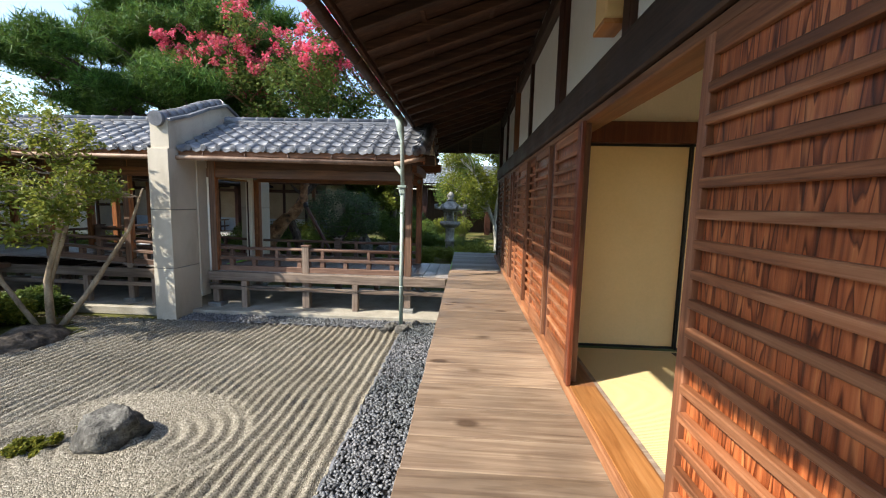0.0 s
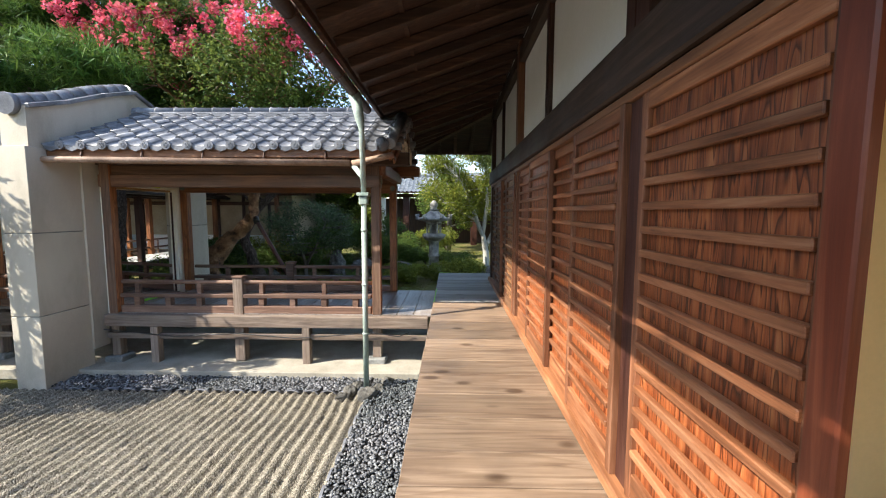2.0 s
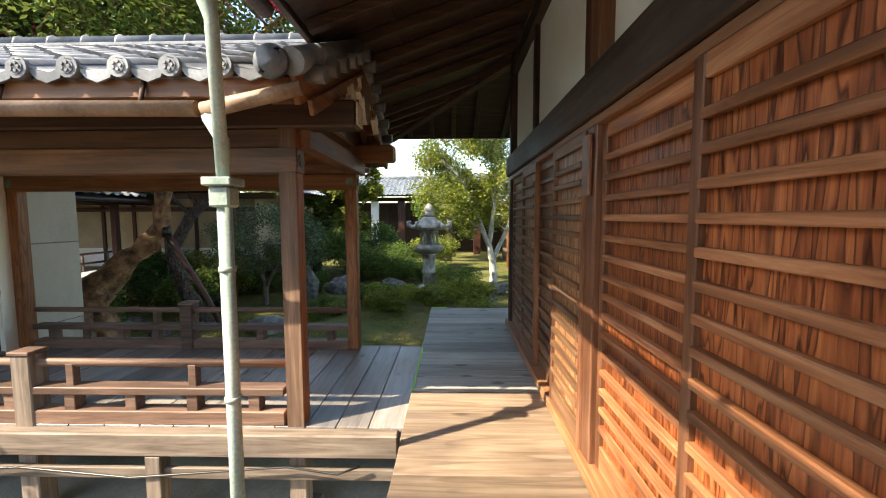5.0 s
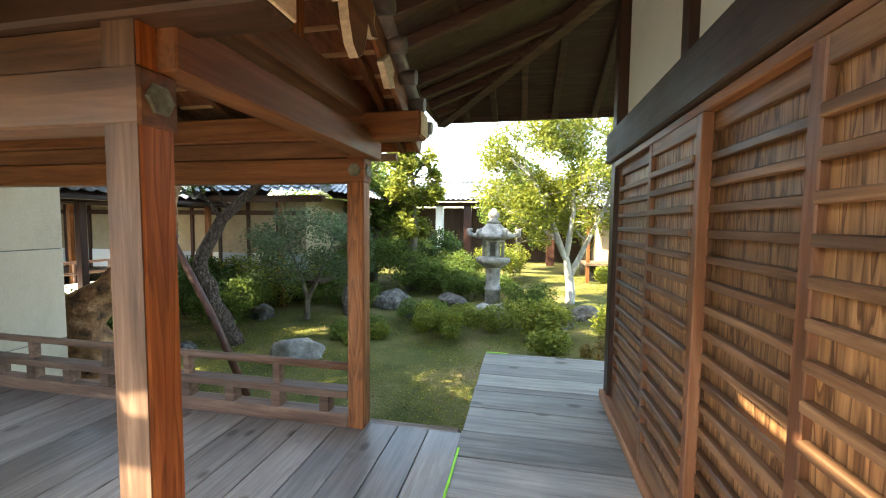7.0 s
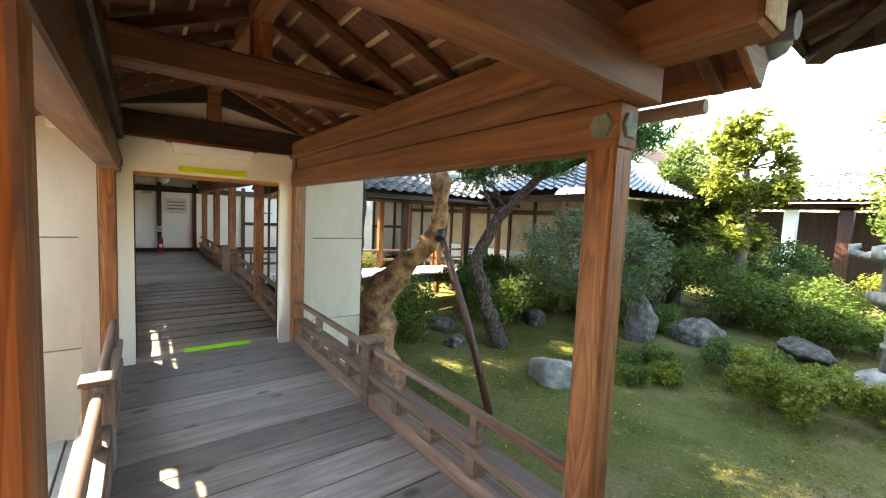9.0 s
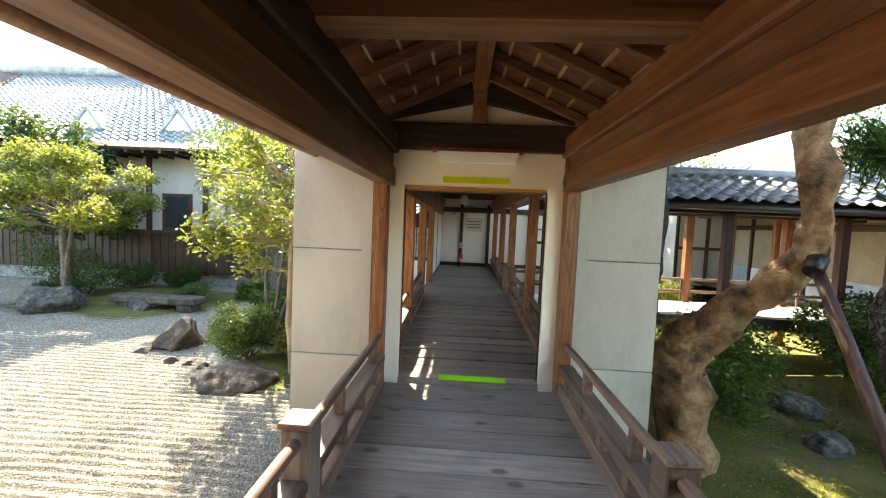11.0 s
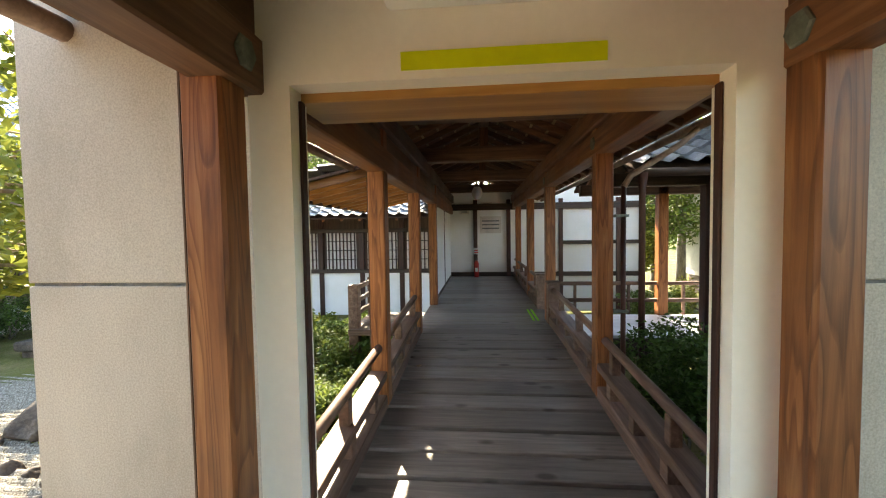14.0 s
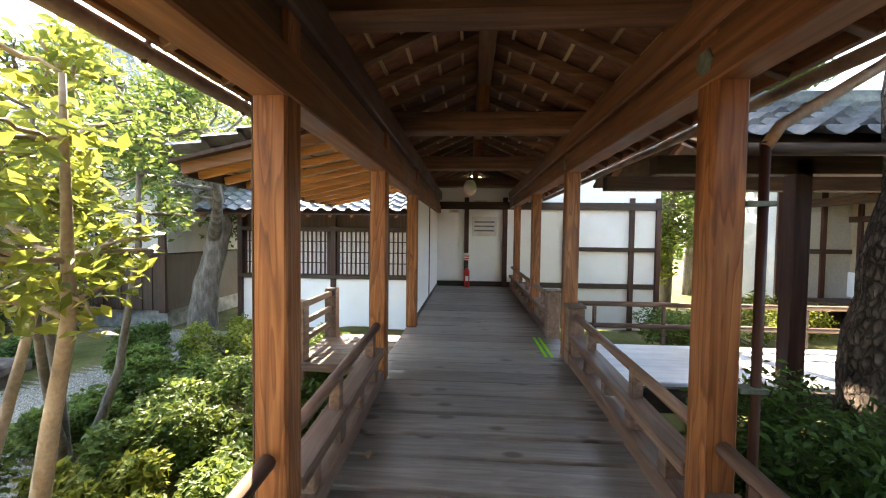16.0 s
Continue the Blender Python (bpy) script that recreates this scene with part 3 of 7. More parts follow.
    for y in np.arange(y0 + 0.3, 7.2, 0.6):
        bm = bmesh.new()
        tube(bm, [(EAVE_X - 0.10, float(y) - 0.012, EAVE_Z - 0.04), (EAVE_X - 0.10, float(y) + 0.012, EAVE_Z - 0.04)], [0.064, 0.064], 10)
        part("bracket", bm, M_DARK_X, g)


hall_eaves()

# ---- the gallery ----
EAST = -0.36                      # where the gallery floor meets the veranda
EAVE_S, EAVE_N, EAVE_GZ = 6.78, 9.66, 2.98
RIDGE_Y, RIDGE_Z = 8.22, 3.66
ROOF_E, ROOF_W = -0.80, -14.6
POSTS_WN = [-6.75, -8.95, -10.9, -13.1]
POSTS_WS = [-6.55, -8.2, -10.02]


def floor_z(x):
    """The boards climb a little west of the doorway."""
    return FLOOR_Z + 0.165 * min(1.0, max(0.0, (-5.4 - x) / 2.5))


def post_of(x, y, zb, stone=True, material=None, label="square orange-brown cedar post on a stone base", ztop=2.86, w=0.124):
    t = thing("gallery_post", label, "post", "gallery posts", (x, y, 0))
    part("shaft", boxed(-w / 2, w / 2, -w / 2, w / 2, zb, ztop, 0.01), material or M_POST, t)
    part("shaft_foot", boxed(-w / 2 + 0.001, w / 2 - 0.001, -w / 2 + 0.001, w / 2 - 0.001, 0.16, zb - 0.002, 0.008), M_GREY_Z, t, "grey weathered foot of the post")
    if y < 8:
        part("weathered_face", boxed(-w / 2 + 0.004, w / 2 - 0.004, -w / 2 - 0.003, -w / 2 + 0.002, zb, ztop, 0), M_WEATHER_SHADE_Z, t, "weathered brown side of the post, with shade in its colour")
    part("base_stone", boxed(-0.13, 0.13, -0.13, 0.13, 0.07, 0.16, 0.015), M_STONE, t, "rough square stone")
    return t


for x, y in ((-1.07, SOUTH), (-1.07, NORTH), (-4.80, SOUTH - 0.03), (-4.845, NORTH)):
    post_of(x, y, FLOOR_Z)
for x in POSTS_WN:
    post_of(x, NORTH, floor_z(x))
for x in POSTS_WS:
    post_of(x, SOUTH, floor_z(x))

# nail covers on the beams
def nail_cover(x, y, z, dx, dy):
    """A flat six-sided cap that points along (dx, dy)."""
    bm = bmesh.new()
    d = Vector((dx, dy, 0))
    tube(bm, [(0, 0, 0), d * 0.006, d * 0.011, d * 0.012], [0.05, 0.05, 0.044, 0.018], 6)
    bmesh.ops.transform(bm, matrix=Matrix.Translation((x, y, z)), verts=bm.verts)
    for f in bm.faces:
        f.smooth = False
    return solid("nail_cover", bm, M_BRONZE, "six-sided verdigris copper nail cover on the beam", "nail cover", "", "nail covers")


for y, s in ((SOUTH, 1), (NORTH, -1)):
    nail_cover(-1.0, y, 2.635, 1, 0)
    nail_cover(-1.07, y + 0.068 * s, 2.635, 0, s)
for x, z in ((POSTS_WN[0], 2.745), (POSTS_WN[1], 2.745), (-4.845, 2.635)):
    nail_cover(x, NORTH - 0.068, z, 0, -1)
nail_cover(-4.80, SOUTH + 0.068, 2.635, 0, 1)


def gallery_frame():
    g = tagged(new("gallery_frame"), "brown timber roof frame of the gallery", "timber frame", kind="structure")
    # South timbers get darker wood than the north, their shade put into it.
    for y in (SOUTH, NORTH):
        for x0, x1, z0 in ((-4.92, -1.0, 2.55), (-14.0, -5.02, 2.55 if y == SOUTH else 2.66)):
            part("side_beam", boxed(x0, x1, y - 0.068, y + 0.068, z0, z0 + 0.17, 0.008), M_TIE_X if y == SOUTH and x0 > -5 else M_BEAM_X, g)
            part("infill_board", boxed(x0, x1 - 0.02, y - 0.045, y + 0.045, z0 + 0.172, 2.843, 0.004), M_TIE_X, g)
        for x0, x1 in ((-4.93, -0.60), (-14.2, -5.03)):
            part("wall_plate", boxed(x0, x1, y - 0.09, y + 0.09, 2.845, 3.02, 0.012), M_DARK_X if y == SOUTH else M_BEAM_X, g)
    for x in (-1.07, -2.93, -6.9, -8.8, -10.8, -12.9):
        part("tie_beam", boxed(x - 0.085, x + 0.085, SOUTH - 0.2, NORTH + 0.2, 2.99, 3.17, 0.015), M_TIE_Y, g)
        part("king_post", boxed(x - 0.055, x + 0.055, RIDGE_Y - 0.055, RIDGE_Y + 0.055, 3.17, 3.42), M_POST, g)
    for x0, x1 in ((-4.93, -0.85), (-14.2, -5.03)):
        part("ridge_beam", boxed(x0, x1, RIDGE_Y - 0.06, RIDGE_Y + 0.06, 3.40, 3.55, 0.008), M_BEAM_X, g)
    # diagonal brace beam from the corner posts towards the hall
    part("corner_beam", beam((-1.0, SOUTH, 2.80), (-1.0, NORTH + 0.1, 2.80), 0.13, 0.16), M_BEAM_Y, g)
    rs = mesh_of(beam((0, EAVE_S + 0.02, EAVE_GZ - 0.10), (0, RIDGE_Y, RIDGE_Z - 0.16), 0.05, 0.065, 0.004), "rafter", M_TIE_Y)
    rn = mesh_of(beam((0, EAVE_N - 0.02, EAVE_GZ - 0.10), (0, RIDGE_Y, RIDGE_Z - 0.16), 0.05, 0.065, 0.004), "rafter", M_TIE_Y)
    for x in np.arange(ROOF_E - 0.12, ROOF_W, -0.42):
        if -5.5 < x < -4.9:
            continue
        piece("rafter", rs, g, Matrix.Translation((float(x), 0, 0)))
        piece("rafter", rn, g, Matrix.Translation((float(x), 0, 0)))
    for s, e in ((EAVE_S, 1), (EAVE_N, -1)):
        for k in range(1, 8):
            f = k / 8
            y, z = s + (RIDGE_Y - s) * f, EAVE_GZ - 0.10 + (RIDGE_Z - 0.06 - EAVE_GZ) * f
            part("batten", beam((ROOF_E - 0.02, y, z + 0.045), (ROOF_W, y, z + 0.045), 0.02, 0.022, 0), M_LATH, g)
        part("roof_boards", beam(((ROOF_E + ROOF_W) / 2, s + 0.01 * e, EAVE_GZ - 0.035), ((ROOF_E + ROOF_W) / 2, RIDGE_Y, RIDGE_Z - 0.095), ROOF_E - ROOF_W, 0.02, 0), M_ROOFBOARD, g)
        part("eave_fascia", boxed(ROOF_W, ROOF_E, s - 0.02, s + 0.02, EAVE_GZ - 0.11, EAVE_GZ - 0.01), M_BEAM_X, g)
    for e, s in ((1, EAVE_S), (-1, EAVE_N)):
        part("verge_board", beam((ROOF_E + 0.02, s, EAVE_GZ - 0.06), (ROOF_E + 0.02, RIDGE_Y, RIDGE_Z - 0.10), 0.035, 0.17), M_BEAM_Y, g)
        part("verge_pelmet", beam((ROOF_E + 0.05, s + 0.15 * e, EAVE_GZ - 0.12), (ROOF_E + 0.05, RIDGE_Y, RIDGE_Z - 0.2), 0.03, 0.09), M_BEAM_Y, g)
    for y in (SOUTH, NORTH):
        part("beam_end", boxed(-0.598, -0.585, y - 0.075, y + 0.075, 2.86, 3.01, 0.004), M_PALE_EDGE, g, "pale painted beam end")


gallery_frame()


def gable_pendant():
    """The carved pendant under the gable's peak, with a bleached rim."""
    t = thing("gable_pendant", "carved timber gable pendant with a bleached rim", "carving", "", (ROOF_E + 0.05, RIDGE_Y, 3.44))
    half = [(0.10, 0.0), (0.22, -0.06), (0.20, -0.13), (0.26, -0.18), (0.17, -0.21), (0.12, -0.17), (0.10, -0.25), (0.06, -0.34), (0.0, -0.38)]
    out = half + [(-y, z) for y, z in half[-2::-1]]
    face, rim = bmesh.new(), bmesh.new()
    for x in (0.0, 0.045):
        f = [face.verts.new((x, y, z)) for y, z in out]
        face.faces.new(f if x else f[::-1])
    a = [rim.verts.new((-0.001, y * 1.01, z * 1.01)) for y, z in out]
    b = [rim.verts.new((0.046, y * 1.01, z * 1.01)) for y, z in out]
    for i in range(len(out) - 1):
        rim.faces.new((a[i], a[i + 1], b[i + 1], b[i]))
    part("carving", face, M_BEAM_Y, t)
    part("rim", rim, M_PALE_EDGE, t, "pale painted edge")
    for s in (-1, 1):
        n = thing("gable_fin", "small carved fin beside the gable pendant", "carving", "gable fins", (ROOF_E + 0.05, RIDGE_Y + s * 0.46, 3.20))
        bm = bmesh.new()
        pts = [(0, 0.06), (0.10, 0.0), (0.07, -0.05), (0.11, -0.10), (0.02, -0.13), (-0.05, -0.06), (-0.10, -0.02)]
        u = [bm.verts.new((0, s * y, z)) for y, z in pts]
        w = [bm.verts.new((0.04, s * y, z)) for y, z in pts]
        bm.faces.new(u)
        bm.faces.new(w[::-1])
        for i in range(len(pts)):
            j = (i + 1) % len(pts)
            bm.faces.new((u[i], u[j], w[j], w[i]))
        part("fin", bm, M_PALE_EDGE, n)


gable_pendant()


def tile_mesh():
    """One pan-and-roll roof tile, laid along +y (uphill)."""
    bm = bmesh.new()
    prof = [(-0.135, 0.025), (-0.10, 0.0), (-0.03, -0.012), (0.03, 0.0), (0.055, 0.03), (0.085, 0.052), (0.115, 0.045), (0.138, 0.02)]
    rows = []
    for y, dz in ((0, 0.028), (0.30, 0.0)):
        rows.append([bm.verts.new((x, y, z + dz)) for x, z in prof])
    low = [bm.verts.new((x, 0, z + 0.006)) for x, z in prof]
    for i in range(len(prof) - 1):
        bm.faces.new((rows[0][i], rows[0][i + 1], rows[1][i + 1], rows[1][i])).smooth = True
        bm.faces.new((low[i], low[i + 1], rows[0][i + 1], rows[0][i]))
    return mesh_of(bm, "tile", M_TILE)


def eave_tile_mesh():
    """The round end of an eave tile with a flower crest and a hanging lip."""
    bm = bmesh.new()
    tube(bm, [(0.085, -0.03, 0.02), (0.085, 0.012, 0.02)], [0.055, 0.055], 14)
    tube(bm, [(0.085, -0.034, 0.02), (0.085, -0.02, 0.02)], [0.036, 0.036], 14)
    for k in range(5):
        a = k * 1.2566
        tube(bm, [(0.085 + 0.02 * math.cos(a), -0.042, 0.02 + 0.02 * math.sin(a)), (0.085 + 0.02 * math.cos(a), -0.03, 0.02 + 0.02 * math.sin(a))], [0.009, 0.009], 6)
    lip = [(-0.14, 0.02), (-0.10, -0.03), (-0.04, -0.055), (0.03, -0.03), (0.04, 0.02), (-0.03, 0.0), (-0.10, 0.01)]
    fr = [bm.verts.new((x, -0.012, z)) for x, z in lip]
    bk = [bm.verts.new((x, 0.004, z)) for x, z in lip]
    bm.faces.new(fr)
    for i in range(len(lip)):
        j = (i + 1) % len(lip)
        bm.faces.new((fr[i], fr[j], bk[j], bk[i]))
    return mesh_of(bm, "eave_tile", M_TILE)


TILE, EAVE_TILE = tile_mesh(), eave_tile_mesh()


def ridge_of(parent, x0, x1, y, z):
    """A stacked tile ridge along x with a row of rounded caps."""
    part("ridge_course", boxed(x1, x0, y - 0.15, y + 0.15, z - 0.10, z, 0.01), M_TILE, parent)
    part("ridge_course", boxed(x1, x0, y - 0.12, y + 0.12, z + 0.004, z + 0.045, 0.008), M_TILE, parent)
    part("ridge_course", boxed(x1, x0, y - 0.10, y + 0.10, z + 0.05, z + 0.085, 0.008), M_TILE, parent)
    bm = bmesh.new()
    tube(bm, [(0, 0, 0), (-0.27, 0, 0), (-0.28, 0, 0), (-0.295, 0, 0)], [0.07, 0.07, 0.082, 0.082], 10)
    cm = mesh_of(bm, "ridge_cap", M_TILE)
    x = x0
    while x > x1:
        piece("ridge_cap", cm, parent, Matrix.Translation((x, y, z + 0.10)))
        x -= 0.30


def gallery_roof():
    r = tagged(new("roof_gallery"), "grey pantile roof of the gallery with crested eave tiles", "roof", kind="structure")
    rise, run = RIDGE_Z - EAVE_GZ, RIDGE_Y - EAVE_S
    L = math.hypot(rise, run)
    a = math.degrees(math.atan2(rise, run))
    rows = int(L / 0.255) + 1
    for side in (0, 1):
        for x in np.arange(ROOF_E - 0.14, -10.2 if side == 0 else -5.0, -0.262):
            if -5.50 < x < -5.02:
                continue
            x = float(x)
            base = (pose(x, EAVE_S - 0.05, EAVE_GZ, a, 0, 0) if side == 0 else pose(x, EAVE_N + 0.05, EAVE_GZ, a, 0, 180) )
            if side == 1:
                base = Matrix.Translation((x, EAVE_N + 0.05, EAVE_GZ)) @ pose(0, 0, 0, 0, 0, 180) @ pose(0, 0, 0, a, 0, 0)
            for k in range(rows if side == 0 else 3):
                piece("roof_tile", TILE, r, base @ Matrix.Translation((0, 0.255 * k, 0.008 * rng.random())))
            if side == 0:
                piece("eave_tile", EAVE_TILE, r, pose(x, EAVE_S - 0.05, EAVE_GZ + 0.012, 0, 0, 0))
    part("under_slope", beam((-7.7, EAVE_S - 0.02, EAVE_GZ - 0.015), (-7.7, RIDGE_Y, RIDGE_Z - 0.06), 13.75, 0.02, 0), M_TILE, r)
    part("under_slope", beam((-7.7, EAVE_N + 0.02, EAVE_GZ - 0.015), (-7.7, RIDGE_Y, RIDGE_Z - 0.06), 13.75, 0.02, 0), M_TILE, r)
    ridge_of(r, ROOF_E - 0.25, -5.0, RIDGE_Y, RIDGE_Z)
    ridge_of(r, -5.5, -14.4, RIDGE_Y, RIDGE_Z)
    # verge rolls at the hall end
    for s in (EAVE_S, EAVE_N):
        bm = bmesh.new()
        tube(bm, [(ROOF_E + 0.03, s - (0.06 if s < 8 else -0.06), EAVE_GZ + 0.05), (ROOF_E + 0.03, RIDGE_Y, RIDGE_Z + 0.05)], [0.07, 0.07], 10)
        part("verge_roll", bm, M_TILE, r)
        bm = bmesh.new()
        y = s - (0.07 if s < 8 else -0.07)
        d = -1 if s < 8 else 1
        tube(bm, [(ROOF_E - 0.06, y, EAVE_GZ + 0.04), (ROOF_E - 0.06, y + 0.03 * d, EAVE_GZ + 0.04), (ROOF_E - 0.06, y + 0.035 * d, EAVE_GZ + 0.04), (ROOF_E - 0.06, y + 0.012 * d, EAVE_GZ + 0.04)], [0.085, 0.085, 0.06, 0.058], 16)
        part("verge_end", bm, M_TILE, r, "round crested end tile")
        for k in range(6):
            f = (k + 0.5) / 6
            bm = bmesh.new()
            yy, zz = s + (RIDGE_Y - s) * f, EAVE_GZ + (RIDGE_Z - EAVE_GZ) * f
            tube(bm, [(ROOF_E + 0.02, yy, zz), (ROOF_E + 0.15, yy, zz - 0.01)], [0.05, 0.05], 10)
            part("verge_tile", bm, M_TILE, r)


gallery_roof()


def gallery_gutter():
    g = thing("gallery_gutter", "light brown gutter hung below the gallery eave", "gutter")
    bm = bmesh.new()
    tube(bm, [(-10.0, EAVE_S - 0.07, 2.86), (-5.5, EAVE_S - 0.07, 2.845), (-1.25, EAVE_S - 0.07, 2.80)], [0.04] * 3, 10)
    part("trough", bm, M_GUTTER, g)
    bm = bmesh.new()
    tube(bm, [(-1.22, EAVE_S - 0.07, 2.79), (-0.72, EAVE_S - 0.06, 2.90)], [0.042, 0.036], 10)
    part("end_spout", bm, M_GUTTER, g)
    for x in np.arange(-9.8, -1.2, 0.75):
        bm = bmesh.new()
        tube(bm, [(float(x), EAVE_S - 0.07, 2.80), (float(x), EAVE_S - 0.03, 2.95)], [0.012, 0.012], 6)
        part("bracket", bm, M_DARK_X, g)
    bm = bmesh.new()
    tube(bm, [(-1.2, EAVE_S - 0.07, 2.76), (-1.07, EAVE_S - 0.17, 2.62), (-1.06, 6.58, 2.50)], [0.032] * 3, 8)
    part("elbow", bm, M_COPPER, g)
    n = thing("gallery_gutter", "brown bamboo-like gutter along the gallery eave", "gutter")
    bm = bmesh.new()
    tube(bm, [(-14.0, EAVE_N + 0.07, 2.86), (-1.0, EAVE_N + 0.07, 2.84)], [0.035] * 2, 10)
    part("trough", bm, M_GUTTER, n)


gallery_gutter()


def downpipe():
    t = thing("downpipe", "pale verdigris copper downpipe with a collector box", "downpipe")
    bm = bmesh.new()
    tube(bm, [(-1.06, 6.58, 0.04), (-1.06, 6.58, 2.42)], [0.034] * 2, 12)
    part("lower_pipe", bm, M_COPPER, t)
    part("collector_box", box(box(bmesh.new(), -1.13, -0.99, 6.51, 6.65, 2.40, 2.44, 0.006), -1.11, -1.01, 6.53, 6.63, 2.30, 2.398, 0.01), M_COPPER, t)
    bm = bmesh.new()
    tube(bm, [(-1.06, 6.58, 2.44), (-1.07, 6.56, 3.16), (-1.09, 6.54, 3.30), (-1.14, 6.54, 3.56)], [0.032, 0.032, 0.055, 0.07], 10)
    part("upper_pipe", bm, M_COPPER, t)
    for z in (0.75, 1.35, 2.0):
        bm = bmesh.new()
        tube(bm, [(-1.06, 6.58, z - 0.012), (-1.06, 6.58, z + 0.012)], [0.040] * 2, 12)
        part("joint_ring", bm, M_COPPER, t)


downpipe()


def railing(x0, x1, y, name_label, newels, zf=None):
    """A low gallery rail: sill, middle plank on blocks, a round top rail; newels where given."""
    t = thing("gallery_railing", name_label, "railing", "gallery rails")
    z = zf or floor_z
    part("sill_beam", beam((x0, y, z(x0) + 0.05), (x1, y, z(x1) + 0.05), 0.12, 0.10), M_RAIL, t)
    part("mid_plank", beam((x0, y, z(x0) + 0.245), (x1, y, z(x1) + 0.245), 0.125, 0.055), M_RAIL, t)
    bm = bmesh.new()
    tube(bm, [(x0, y, z(x0) + 0.435), (x1, y, z(x1) + 0.435)], [0.030] * 2, 10)
    part("top_rail", bm, M_RAIL, t)
    n = max(2, round(abs(x1 - x0) / 0.42))
    for i in range(n):
        x = x0 + (x1 - x0) * (i + 0.5) / n
        part("block", boxed(x - 0.04, x + 0.04, y - 0.045, y + 0.045, z(x) + 0.09, z(x) + 0.22, 0.004), M_RAIL, t)
        if i % 2:
            part("baluster", boxed(x - 0.03, x + 0.03, y - 0.03, y + 0.03, z(x) + 0.26, z(x) + 0.43, 0.005), M_RAIL, t)
    for x in newels:
        part("newel", boxed(x - 0.07, x + 0.07, y - 0.07, y + 0.07, 0.09, z(x) + 0.50, 0.008), M_GREY_Z if y < 8 else M_RAIL, t, "square newel post")
        part("newel_cap", boxed(x - 0.08, x + 0.08, y - 0.08, y + 0.08, z(x) + 0.502, z(x) + 0.53, 0.006), M_RAIL, t)
    return t


RL = "weathered brown low timber railing with a round top rail"
railing(-1.15, -4.72, SOUTH, RL, [-3.03])
railing(-1.13, -4.72, NORTH, RL, [-2.95])
railing(-5.03, -6.47, SOUTH, RL, [])
railing(-6.63, -8.12, SOUTH, RL, [])
railing(-5.03, -6.67, NORTH, RL, [])
railing(-6.83, -8.87, NORTH, RL, [-8.75])
railing(-9.70, -10.82, NORTH, RL, [-9.70])
railing(-10.98, -13.9, NORTH, RL, [])
# substructure of the gallery
def gallery_base():
    b = tagged(new("gallery_base"), "grey weathered beams and stilts under the gallery floor", "substructure", kind="structure")
    for y in (SOUTH - 0.1, NORTH + 0.1):
        for x0, x1 in ((-4.9, -0.34), (-14, -5.4)):
            part("edge_beam", boxed(x0, x1, y - 0.055, y + 0.055, 0.60, 0.765, 0.01), M_GREY_X, b)
            part("tie_rail", boxed(x0, x1, y - 0.02, y + 0.02, 0.42, 0.50, 0.006), M_GREY_X, b)
    for x in (-2.05, -4.2, -6.0, -7.4, -9.6, -11.5):
        for y in (SOUTH - 0.1, NORTH + 0.1):
            part("stilt", boxed(x - 0.055, x + 0.055, y - 0.053, y + 0.053, 0.08, 0.598, 0.006), M_GREY_Z, b)
    for x in np.arange(-0.6, -13.9, -0.9):
        if -5.4 < x < -4.9:
            continue
        part("joist", boxed(x - 0.04, x + 0.04, SOUTH, NORTH, 0.6, 0.735, 0), M_DARK_Y, b)


gallery_base()

# ---- the fire wall and its doorway ----
WX0, WX1 = -5.36, -5.0
GY0, GY1, GZ1 = 7.57, 8.87, 2.575


